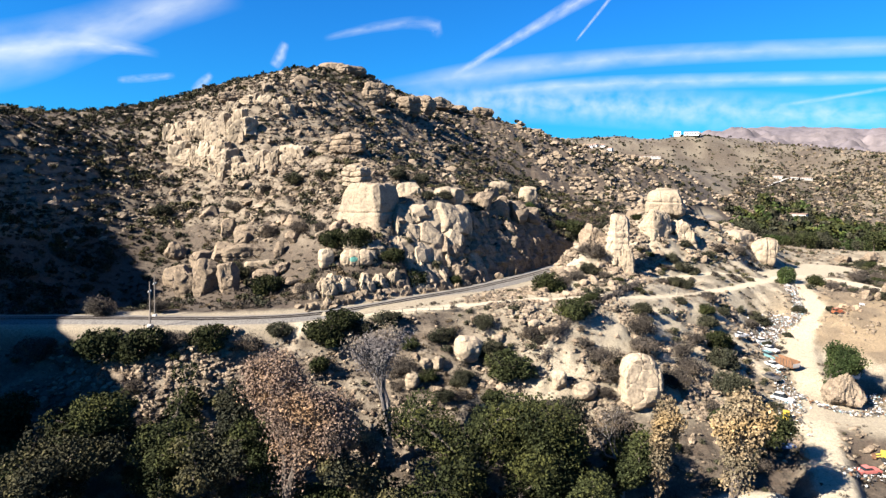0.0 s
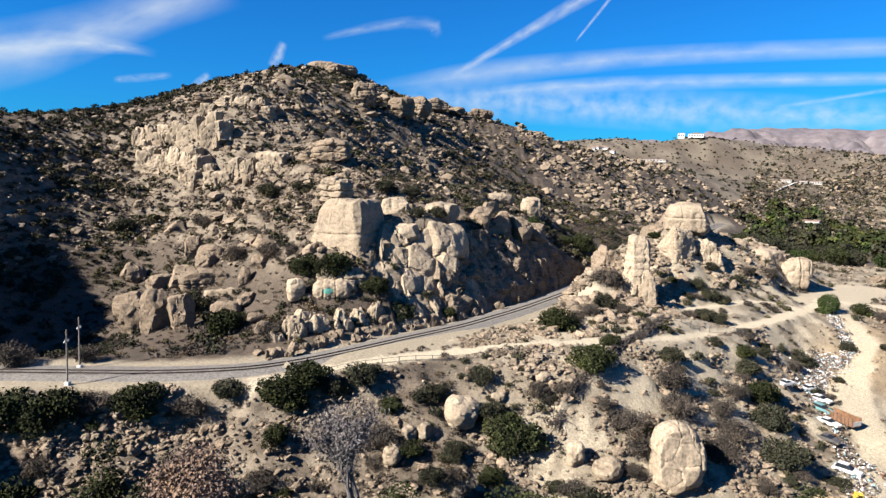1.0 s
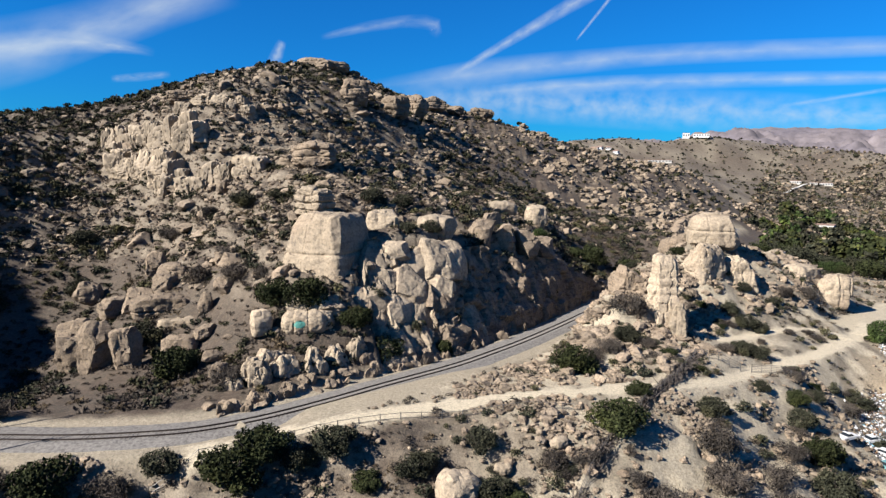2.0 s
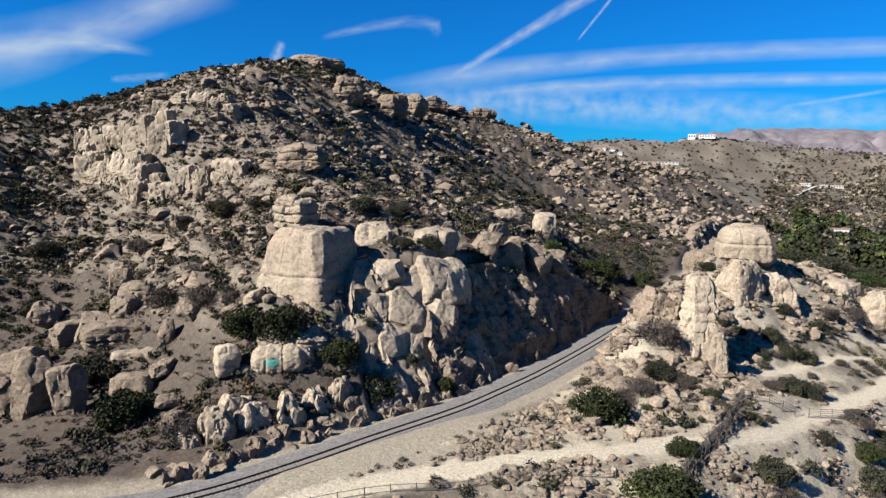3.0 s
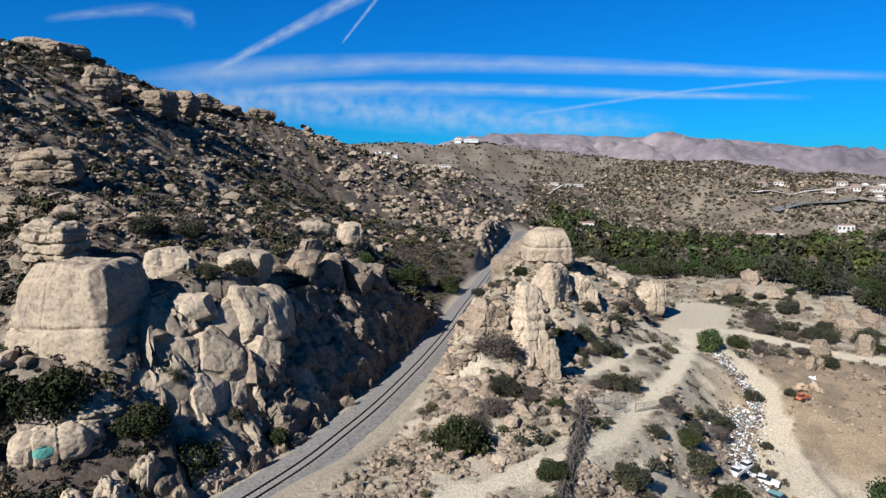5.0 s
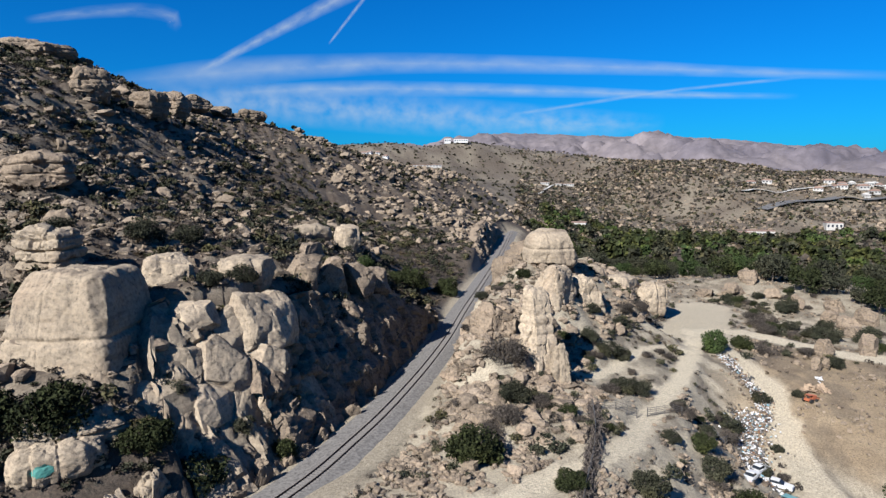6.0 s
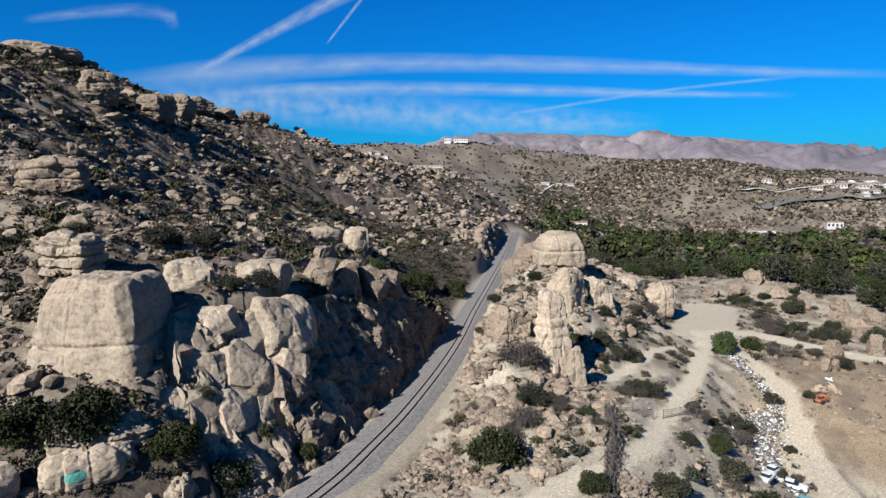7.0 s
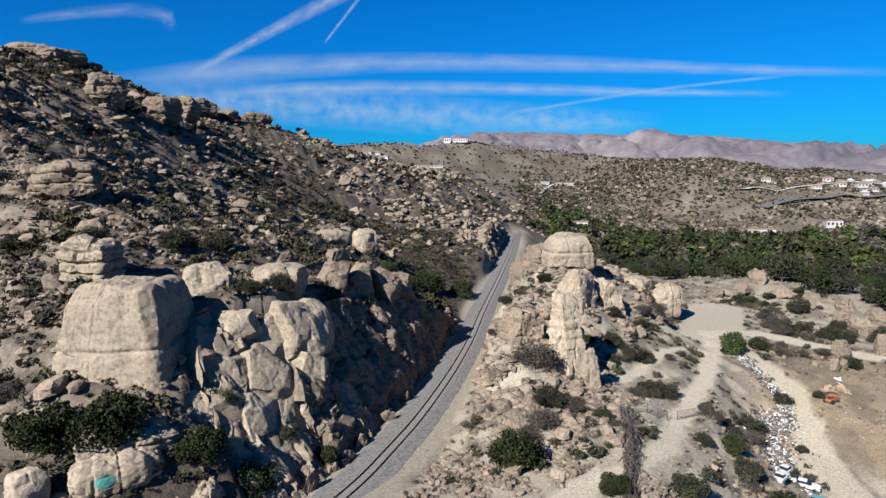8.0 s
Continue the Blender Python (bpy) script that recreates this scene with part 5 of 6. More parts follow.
def tree(label, x, y, tall, seed, material, leaf_count, leaf, depth=4, spread=0.5, trunk=0.3, bark=None, cluster=0.11, wide=1.0, name="tree", ratio=0.7, group="", up=0.15, z=None, shell=0.45):
    rnd = np.random.RandomState(seed)
    ob = base(name, pose(x, y, (spot(x, y) if z is None else z) - 0.2), label, "tree", group)
    verts, faces, tips = [], [], []
    grow(rnd, np.zeros(3), np.array((0.05, 0.03, 1.0)), tall * trunk, tall * 0.022, depth, spread, verts, faces, tips, up, 7)
    v = np.concatenate(verts)
    tips = np.array(tips)
    k = tall / max(v[:, 2].max(), 0.1)
    v, tips = v * (k * wide, k * wide, k), tips * (k * wide, k * wide, k)
    p = new("trunk", raw_mesh("trunk", v, faces, bark or M_BARK))
    p.parent = ob
    if leaf_count:
        pick = rnd.randint(0, len(tips), leaf_count)
        d = rnd.normal(size=(leaf_count, 3))
        d /= np.linalg.norm(d, axis=1)[:, None]
        r = tall * cluster * rnd.rand(leaf_count)[:, None] ** shell
        c = tips[pick] + d * r * (1, 1, 0.75)
        lv, lf = leaf_quads(rnd, c, d + (0, 0, 0.3), leaf, ratio)
        crown = new("crown", raw_mesh("crown", lv, lf, material))
        crown.parent = ob
    return ob


def build_trees():
    oaks = [(-62, 94, 17, 1), (-50, 97, 17, 2), (-38, 93, 17.5, 3), (-73, 96, 15, 4), (-45, 88, 17, 5), (-58, 86, 17, 6), (-30, 90, 16, 22), (4, 92, 19.5, 7), (13, 93, 21, 8), (22, 94, 18, 9), (9, 86, 18, 10), (17, 87, 18, 23), (-6, 88, 16, 24), (28, 95, 14, 11)]
    for x, y, tall, k in oaks:
        tree("dense dark green oak in the canyon", x, y, tall, 700 + k, M_GREEN if k % 3 else M_OLIVE, 13000, 0.24, 3, 0.7, 0.22, cluster=0.16, shell=0.2, wide=1.15, name="oak_tree", group="oaks in the canyon", up=0.05)
    tree("tall tree with rust-brown withered leaves", -24.5, 88, 31, 721, M_RUST, 34000, 0.21, 5, 0.36, 0.1, cluster=0.1, wide=0.68, name="withered_tree", ratio=0.6, up=0.25)
    tree("rust-brown withered tree beside the tall one", -17.5, 92, 22, 722, M_RUST, 7000, 0.3, 5, 0.36, 0.2, cluster=0.07, wide=0.8, name="withered_tree", ratio=0.6, up=0.25)
    tree("bare pale grey tree with fine twigs", -10.0, 104, 27, 723, M_PALETWIG, 10000, 0.3, 7, 0.34, 0.14, M_PALE_BARK, 0.08, 0.7, name="bare_tree", ratio=0.22, up=0.3)
    tree("bare grey-brown tree with fine twigs", 31, 97, 17, 724, M_DRY, 3000, 0.3, 6, 0.4, 0.2, M_PALE_BARK, 0.06, 0.9, name="bare_tree", ratio=0.2, up=0.25)
    tree("slender tree with dry tan leaves", 34.5, 91, 20, 725, M_GOLD, 9000, 0.24, 4, 0.22, 0.2, cluster=0.09, wide=0.55, name="tan_tree", up=0.5)
    tree("slender tree with dry tan leaves", 45.5, 88, 21, 726, M_GOLD, 18000, 0.26, 5, 0.24, 0.13, cluster=0.12, wide=1.0, name="tan_tree", up=0.5)
    tree("round bright green tree in the yard", 89.5, 133.5, 10.5, 727, M_BRIGHT, 11000, 0.24, 4, 0.6, 0.16, cluster=0.2, wide=1.15, name="green_tree", up=0.05)
    tree("small dark oak beside the junk heap", 56, 104, 12, 728, M_GREEN, 7000, 0.23, 4, 0.6, 0.2, cluster=0.16, wide=1.0, name="oak_tree", up=0.05)


build_trees()


def build_woodland():
    rnd = np.random.RandomState(41)

    def valley(x, y):
        off, _ = beside(TRACK_LINE, x, y)
        z, _, d = land(x, y, False)
        return np.clip((off < -25) * (z < 1) * (d < 0.64) * (((x * 0.55 + y > 362) & (x * 0.2 + y > 272)) | ((x > 200 + 14 * layers(x / 9, y / 9, 0, 183, 2)) & (y > 180))) * (x * 0.75 + y * 0.66 < 640 + 60 * layers(x / 70, y / 70, 0, 182, 2)) * (0.05 + ease(-0.32, 0.25, layers(x / 24, y / 36, 0, 181, 3))), 0, 1)
    s = strewn(rnd, 3200, (110, 180, 720, 680), valley)
    first = np.unique(np.floor(s / 10.5).astype(int), axis=0, return_index=True)[1]
    s = s[np.sort(first)]
    near = np.hypot(s[:, 0] - 0, s[:, 1] - 84) < 330
    forms = []
    for k in range(5):
        lobes = [(0, 0, 0.9, 0.8, 0.62)] + [(0.62 * math.cos(a), 0.62 * math.sin(a), rnd.uniform(0.6, 1.2), rnd.uniform(0.35, 0.55), rnd.uniform(0.3, 0.5)) for a in rnd.uniform(0, 6.283, 9)]
        v, f = lobe_cloud(rnd, lobes, 1500, 0.07, 0.75, 0.55)
        sv, sf = [], []
        limb(sv, sf, (0, 0, -0.1), (0.03, 0.02, 0.7), 0.07, 0.045, 6)
        for a in rnd.uniform(0, 6.283, 4):
            limb(sv, sf, (0.02, 0.01, 0.5), (0.5 * math.cos(a), 0.5 * math.sin(a), 1.0), 0.04, 0.012, 4)
        forms.append((raw_mesh("crown", v, f, (M_GREEN, M_GREEN, M_OLIVE, M_BRIGHT, M_OLIVE)[k]), raw_mesh("trunk", np.concatenate(sv), sf, M_BARK)))
    zs = land(s[:, 0], s[:, 1])[0]
    for (x, y), z in zip(s[near][:230], zs[near][:230]):
        k = rnd.randint(5)
        r = rnd.uniform(2.4, 6.2)
        ob = base("valley_oak", pose(x, y, z - 0.2, 0, 0, rnd.uniform(0, 360)), "rounded dark green oak in the wooded valley", "tree", "oaks in the valley")
        for name, me in zip(("crown", "trunk"), forms[k]):
            p = new(name, me)
            p.parent, p.matrix_basis = ob, Matrix.Diagonal((r, r, r * rnd.uniform(0.9, 1.25) if name == "crown" else r, 1))
    far = ~near
    s = s[far]
    for k, mat in enumerate((M_GREEN, M_OLIVE, M_BRIGHT, M_OLIVE, M_GREEN)):
        some = s[k::5]
        joined_plants("far_woodland", "dark green oak woodland filling the valley floor", some, np.clip(rnd.lognormal(2.2, 0.35, len(some)), 4.0, 16), 42 + 100 * k, mat, 90, 0.24, 0.8, 1.5, 0.05)
    def beyond(x, y):
        off, _ = beside(TRACK_LINE, x, y)
        return (off < -20) * (x * 0.75 + y * 0.66 > 430) * (0.2 + 0.6 * ease(-0.4, 0.4, layers(x / 60, y / 60, 0, 191, 3)))
    s = np.r_[strewn(rnd, 9000, (150, 300, 760, 800), beyond), strewn(rnd, 6500, (200, 600, 1000, 1250), beyond)]
    joined_plants("distant_scrub", "dark scrub dotted over the distant hills", s, np.clip(rnd.lognormal(1.0, 0.45, len(s)), 1.2, 7), 43, M_OLIVE, 7, 0.6, 0.8)
    s = np.r_[strewn(rnd, 9000, (150, 300, 760, 800), beyond), strewn(rnd, 6000, (200, 600, 1000, 1250), beyond)]
    joined_plants("distant_brush", "brown dry brush over the distant hills", s, np.clip(rnd.lognormal(1.1, 0.45, len(s)), 1.2, 7), 45, M_DRY, 5, 0.65, 0.8)
    s = np.r_[strewn(rnd, 7000, (150, 380, 760, 800), beyond), strewn(rnd, 4000, (150, 380, 950, 1100), beyond)]
    joined_rocks("distant_rocks", "tan boulders dotted over the distant hills", s, np.clip(rnd.lognormal(0.9, 0.5, len(s)), 1.0, 8), 44, M_ROCK_LOOSE, 1)


build_woodland()


# ---- far mountains ----
def build_mountains():
    m, n, b = shader("haze_tinted_mountain")
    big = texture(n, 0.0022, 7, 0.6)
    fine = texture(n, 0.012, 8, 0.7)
    # the mauve in this base colour is distance haze put into the paint
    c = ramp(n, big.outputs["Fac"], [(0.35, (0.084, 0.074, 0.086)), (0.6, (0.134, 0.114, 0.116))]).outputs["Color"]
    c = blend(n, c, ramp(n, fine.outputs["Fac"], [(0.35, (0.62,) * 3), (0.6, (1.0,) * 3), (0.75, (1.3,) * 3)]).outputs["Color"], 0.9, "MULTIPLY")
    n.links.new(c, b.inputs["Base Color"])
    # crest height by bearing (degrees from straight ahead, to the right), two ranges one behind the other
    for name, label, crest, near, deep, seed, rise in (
            ("mountain_range", "bare brown mountain range on the horizon, mauve from painted haze", [(-15, 60), (5, 95), (12, 135), (20, 190), (24, 232), (28, 255), (33, 240), (37, 228), (41, 226), (45, 208), (49, 180), (53, 146), (57, 108), (61, 76), (66, 55), (80, 30)], 2500, 1000, 5, 40),
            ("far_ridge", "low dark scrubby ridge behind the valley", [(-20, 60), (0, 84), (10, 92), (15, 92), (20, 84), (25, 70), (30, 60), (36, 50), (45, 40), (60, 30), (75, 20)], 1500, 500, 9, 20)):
        az = np.linspace(-20, 80, 420)
        r = np.linspace(0, 1.35, 60)
        ga, gr = np.meshgrid(az, r)
        top = np.interp(ga, [a for a, _ in crest], [h for _, h in crest])
        dist = near + deep * gr
        x, y = dist * np.sin(np.radians(ga)), dist * np.cos(np.radians(ga))
        shape = np.sin(np.clip(gr, 0, 1) * math.pi / 2) ** 1.2 * np.where(gr > 1, 1 - (gr - 1) * 1.2, 1)
        spurs = creased(x / 260, y / 260, 0 * x, seed, 6, 0.6)
        z = -12 + (top + 12) * shape + rise * spurs * np.sin(np.clip(gr, 0, 1) * math.pi) + 0.1 * rise * layers(x / 90, y / 90, 0, seed, 3)
        i = np.arange(ga.size).reshape(ga.shape)
        f = np.stack([i[:-1, :-1], i[1:, :-1], i[1:, 1:], i[:-1, 1:]], -1).reshape(-1, 4)
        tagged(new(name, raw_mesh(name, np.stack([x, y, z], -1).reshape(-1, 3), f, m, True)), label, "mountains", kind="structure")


build_mountains()


# ---- thin high cloud and vapour trails ----
def cloud_material(name, streak, low, high, strength, seed):
    m = bpy.data.materials.new(name)
    m.use_nodes = True
    n = m.node_tree
    n.nodes.clear()
    out = n.nodes.new("ShaderNodeOutputMaterial")
    mix = n.nodes.new("ShaderNodeMixShader")
    clear = n.nodes.new("ShaderNodeBsdfTransparent")
    glow = n.nodes.new("ShaderNodeEmission")
    glow.inputs["Color"].default_value, glow.inputs["Strength"].default_value = (0.86, 0.95, 1.0, 1), 0.27
    co = n.nodes.new("ShaderNodeUVMap")
    mp = n.nodes.new("ShaderNodeMapping")
    mp.inputs["Scale"].default_value = streak
    mp.inputs["Location"].default_value = (seed * 3.7, seed * 1.3, 0)
    t = n.nodes.new("ShaderNodeTexNoise")
    t.inputs["Scale"].default_value, t.inputs["Detail"].default_value, t.inputs["Roughness"].default_value = 2.2, 5.0, 0.5
    n.links.new(co.outputs["UV"], mp.inputs["Vector"])
    n.links.new(mp.outputs["Vector"], t.inputs["Vector"])
    body = ramp(n, t.outputs["Fac"], [(low, (0, 0, 0)), (high, (1, 1, 1))]).outputs["Color"]
    parts = n.nodes.new("ShaderNodeSeparateXYZ")
    n.links.new(co.outputs["UV"], parts.inputs["Vector"])
    across = ramp(n, parts.outputs["Y"], [(0.0, (0, 0, 0)), (0.5, (1, 1, 1)), (1.0, (0, 0, 0))]).outputs["Color"]
    along = ramp(n, parts.outputs["X"], [(0.0, (0, 0, 0)), (0.12, (1, 1, 1)), (0.85, (1, 1, 1)), (1.0, (0, 0, 0))]).outputs["Color"]
    a = sums(n, "MULTIPLY", sums(n, "MULTIPLY", body, across), sums(n, "MULTIPLY", along, strength))
    n.links.new(a, mix.inputs["Fac"])
    n.links.new(clear.outputs["BSDF"], mix.inputs[1])
    n.links.new(glow.outputs["Emission"], mix.inputs[2])
    n.links.new(mix.outputs["Shader"], out.inputs["Surface"])
    return m


def cloud(name, label, line, seed, streak=(6, 1.2, 1), low=0.35, high=0.65, strength=0.6):
    """A ribbon of cloud 4 km off: points of bearing, elevation and half width, in degrees."""
    p = spline(line, 1.0)
    d = np.gradient(p[:, :2], axis=0)
    d /= np.linalg.norm(d, axis=1)[:, None]
    side = np.c_[-d[:, 1], d[:, 0]] * p[:, 2:3]
    rows = 5
    verts, uv = [], []
    for j in range(rows):
        s = j / (rows - 1) * 2 - 1
        q = np.radians(p[:, :2] + side * s)
        verts.append(np.c_[4200 * np.sin(q[:, 0]) * np.cos(q[:, 1]), 4200 * np.cos(q[:, 0]) * np.cos(q[:, 1]), 40 + 4200 * np.sin(q[:, 1])])
        uv.append(np.c_[np.linspace(0, 1, len(p)), np.full(len(p), j / (rows - 1))])
    k = len(p)
    i = np.arange(rows * k).reshape(rows, k)
    f = np.stack([i[:-1, :-1], i[1:, :-1], i[1:, 1:], i[:-1, 1:]], -1).reshape(-1, 4)
    me = raw_mesh(name, np.concatenate(verts), f, cloud_material(name, streak, low, high, strength, seed))
    layer = me.uv_layers.new(name="UVMap")
    layer.data.foreach_set("uv", np.concatenate(uv)[f.ravel()].astype(np.float32).ravel())
    ob = new(name, me)
    ob.visible_shadow = False
    return tagged(ob, label, "cloud", kind="structure")


cloud("vapour_trail", "broad white vapour trail across the blue sky", [(0.6, 8.5, 0.35), (6.2, 11.6, 0.5), (13.2, 15.2, 0.75), (22, 19.2, 1.1)], 1, (9, 0.8, 1), 0.1, 0.75, 0.62)
cloud("vapour_trail", "thin white vapour trail high in the sky", [(12.0, 11.4, 0.12), (13.6, 13.3, 0.16), (15.6, 15.6, 0.2)], 2, (5, 0.6, 1), 0.1, 0.6, 0.5)
cloud("vapour_trail", "thin faint vapour trail low in the sky", [(28, 5.2, 0.2), (36, 6.2, 0.2), (43, 6.9, 0.18), (53, 7.3, 0.18)], 3, (8, 0.6, 1), 0.1, 0.65, 0.36)
cloud("cirrus_band", "long pale band of high cirrus cloud", [(-7, 7.4, 0.7), (3.5, 8.8, 1.3), (12, 9.6, 1.1), (21, 9.9, 0.95), (35, 9.3, 0.8), (48, 8.0, 0.5), (60, 6.6, 0.4)], 4, (9, 0.6, 1), 0.05, 0.85, 0.62)
cloud("cirrus_band", "long pale band of high cirrus cloud", [(2, 7.0, 0.6), (13.6, 7.7, 0.75), (29, 7.4, 0.65), (44, 6.4, 0.35), (52, 5.8, 0.3)], 5, (10, 0.6, 1), 0.05, 0.85, 0.65)
cloud("cirrus_veil", "thin rippled veil of cirrus above the hills", [(-6, 6.3, 1.6), (8, 6.2, 2.0), (20, 5.4, 2.0), (33, 4.4, 1.6), (42, 4.0, 1.0)], 6, (16, 1.6, 1), 0.2, 0.85, 0.62)
cloud("cirrus_wisp", "small hooked wisp of cirrus cloud", [(-11, 11.6, 0.3), (-7, 12.6, 0.5), (-3, 13.2, 0.6), (-0.6, 12.9, 0.7), (-0.9, 11.9, 0.5)], 7, (3, 0.8, 1), 0.2, 0.9, 0.42)
cloud("cirrus_sheet", "broad white sheet of cirrus cloud", [(-48, 5.0, 2.6), (-36, 8.2, 2.6), (-30, 10.6, 2.2), (-24, 13.2, 2.0), (-18, 15.4, 1.8)], 8, (3, 1.0, 1), 0.15, 0.85, 0.72)
cloud("cirrus_sheet", "bright patch of cirrus cloud", [(-40, 7.6, 0.9), (-32, 9.6, 1.0), (-27, 9.8, 0.6), (-24.6, 9.5, 0.4)], 9, (3, 1.0, 1), 0.15, 0.85, 0.7)
cloud("cloud_puff", "small white cloud puff behind the summit", [(-15.4, 9.0, 0.5), (-14.8, 10.0, 0.6), (-14.3, 11.2, 0.4)], 10, (2, 1, 1), 0.1, 0.8, 0.6)
cloud("cloud_puff", "small white cloud puff over the hill", [(-22.2, 6.6, 0.4), (-21.4, 7.4, 0.5), (-20.6, 8.2, 0.3)], 11, (2, 1, 1), 0.1, 0.8, 0.55)
cloud("cloud_puff", "faint cloud streak over the hill", [(-28, 7.2, 0.3), (-26, 7.5, 0.4), (-23.5, 7.9, 0.3)], 12, (3, 1, 1), 0.1, 0.8, 0.35)


# ---- small shapes ----
def box(bm, size, at=(0, 0, 0), turn=0.0, tip=0.0, bevel=0.0):
    """A box with its centre at a place, turned about z and tipped about y; adds it to bm."""
    m = pose(*at, 0, tip, turn) @ Matrix.Diagonal((*size, 1))
    got = bmesh.ops.create_cube(bm, size=1.0, matrix=m)["verts"]
    if bevel:
        edges = list({e for v in got for e in v.link_edges})
        bmesh.ops.bevel(bm, geom=edges, offset=bevel, segments=2, affect="EDGES")
    return got


def rod(bm, a, b, r, r2=None, sides=8):
    a, b = Vector(a), Vector(b)
    m = Matrix.Translation((a + b) / 2) @ (b - a).to_track_quat("Z", "Y").to_matrix().to_4x4()
    bmesh.ops.create_cone(bm, cap_ends=True, segments=sides, radius1=r, radius2=r if r2 is None else r2, depth=(b - a).length, matrix=m)


def shape():
    return bmesh.new()


M_POLE = plain("weathered_pole", (0.19, 0.165, 0.145), 0.9, 0, 0.25, 1.5)
M_WHITE = plain("white_paint", (0.45, 0.445, 0.435), 0.45, 0, 0.08, 2.0)
M_STEEL = plain("grey_steel", (0.13, 0.122, 0.115), 0.55, 0.6, 0.2, 3.0)
M_TEAL = plain("faded_teal_paint", (0.10, 0.2, 0.205), 0.4, 0, 0.12, 2.0)
M_BLUE = plain("blue_paint", (0.07, 0.12, 0.24), 0.4, 0, 0.15, 2.0)
M_RED = plain("faded_red_paint", (0.42, 0.13, 0.11), 0.5, 0, 0.15, 2.0)
M_YELLOW = plain("yellow_paint", (0.45, 0.32, 0.05), 0.5, 0, 0.15, 2.0)
M_ORANGE = plain("orange_paint", (0.3, 0.095, 0.045), 0.5, 0, 0.15, 2.0)
M_RUBBER = plain("black_rubber", (0.02, 0.02, 0.02), 0.85, 0, 0.2, 4.0)
M_DARK_GLASS = plain("dark_car_glass", (0.015, 0.018, 0.022), 0.08, 0, 0.05, 2.0)
M_CHROME = plain("dull_chrome", (0.5, 0.5, 0.5), 0.3, 1.0, 0.1, 3.0)
M_RUSTED = plain("rusted_sheet", (0.17, 0.09, 0.05), 0.9, 0.1, 0.3, 1.5)
M_TURQUOISE = plain("turquoise_spray_paint", (0.06, 0.2, 0.17), 0.7, 0, 0.2, 2.0)
M_TIMBER = plain("raw_timber", (0.25, 0.18, 0.12), 0.85, 0, 0.25, 2.0)
M_ROOF = plain("brown_roof_tiles", (0.2, 0.13, 0.1), 0.9, 0, 0.2, 1.0)
M_PANE = plain("dark_window", (0.03, 0.035, 0.045), 0.1, 0, 0.1, 1.0)
M_TARMAC = plain("grey_tarmac", (0.09, 0.088, 0.088), 0.9, 0, 0.15, 0.5)
M_CONCRETE = plain("pale_concrete", (0.34, 0.325, 0.3), 0.85, 0, 0.15, 0.4)
M_TARP = plain("pale_blue_tarpaulin", (0.2, 0.36, 0.42), 0.6, 0, 0.15, 1.5)


# ---- beside the railway ----
def signal_pole(x, y, tip_over):
    ob = base("utility_pole", pose(x, y, spot(x, y), 0, -tip_over, 0), "slim weathered pole with a small bracket and white footing", "utility pole", "poles beside the railway")
    bm = shape()
    rod(bm, (0, 0, -0.3), (0, 0, 9.7), 0.16, 0.11, 10)
    part("shaft", bm, M_POLE, ob)
    bm = shape()
    box(bm, (0.85, 0.85, 0.7), (0, 0, 0.25), 0, 0, 0.06)
    part("footing", bm, M_WHITE, ob, "white painted concrete footing")
    bm = shape()
    box(bm, (0.12, 1.1, 0.12), (0, 0, 8.0), 0, 0, 0.02)
    part("crossarm", bm, M_POLE, ob)
    for s in (-0.45, 0.45):
        bm = shape()
        rod(bm, (-0.1, s, 7.55), (0.12, s, 7.9), 0.16, 0.12, 8)
        part("insulator", bm, M_WHITE, ob, "pale insulator on the crossarm")
    bm = shape()
    rod(bm, (0, 0, 7.2), (-0.5, 0, 7.6), 0.05, 0.05, 6)
    part("bracket", bm, M_STEEL, ob)


signal_pole(-62.0, 123.6, -3.0)
signal_pole(-65.2, 132.4, -3.0)


# ---- fence, brush and gate across the track ----
def fence_run(name, label, points, gap, tall, wires):
    ob = base(name, Matrix.Identity(4), label, "fence")
    line = spline([(x, y, 0) for x, y in points], 0.3)
    run = np.r_[0, np.cumsum(np.linalg.norm(np.diff(line, axis=0), axis=1))]
    tops = []
    for s in np.arange(0, run[-1] + 0.01, gap):
        x, y = np.interp(s, run, line[:, 0]), np.interp(s, run, line[:, 1])
        z = spot(x, y)
        bm = shape()
        rod(bm, (x, y, z - 0.3), (x + random.uniform(-0.06, 0.06), y + random.uniform(-0.06, 0.06), z + tall + 0.1), 0.08, 0.07, 7)
        part("post", bm, M_STEEL, ob)
        tops.append((x, y, z))
    for k in range(wires):
        h = tall * (0.2 + 0.8 * k / max(1, wires - 1))
        bm = shape()
        for a, b in zip(tops, tops[1:]):
            rod(bm, (a[0], a[1], a[2] + h), (b[0], b[1], b[2] + h), 0.042, 0.042, 5)
        part("rail", bm, M_STEEL, ob)


fence_run("fence", "grey metal post-and-rail fence across the dirt track", [(53.8, 163.2), (58.1, 162.2), (64.5, 161.9)], 2.2, 1.7, 4)
fence_run("fence", "grey metal post-and-rail fence along the slope", [(72.7, 161.9), (77, 161.4), (81, 160.4), (84.5, 162.0)], 2.2, 1.6, 3)
fence_run("fence", "old wire fence running down the stony slope", [(54.4, 163.8), (49.5, 156.5), (44, 149.5), (37, 141.8), (30, 134), (21.5, 123.5)], 3.0, 1.5, 3)
fence_run("fence", "low wire fence along the edge of the railway bench", [(-58, 120.6), (-46, 120.8), (-34, 122.6), (-22, 127.2), (-8, 133.6), (8, 136.6), (26, 138.5)], 3.2, 1.0, 2)


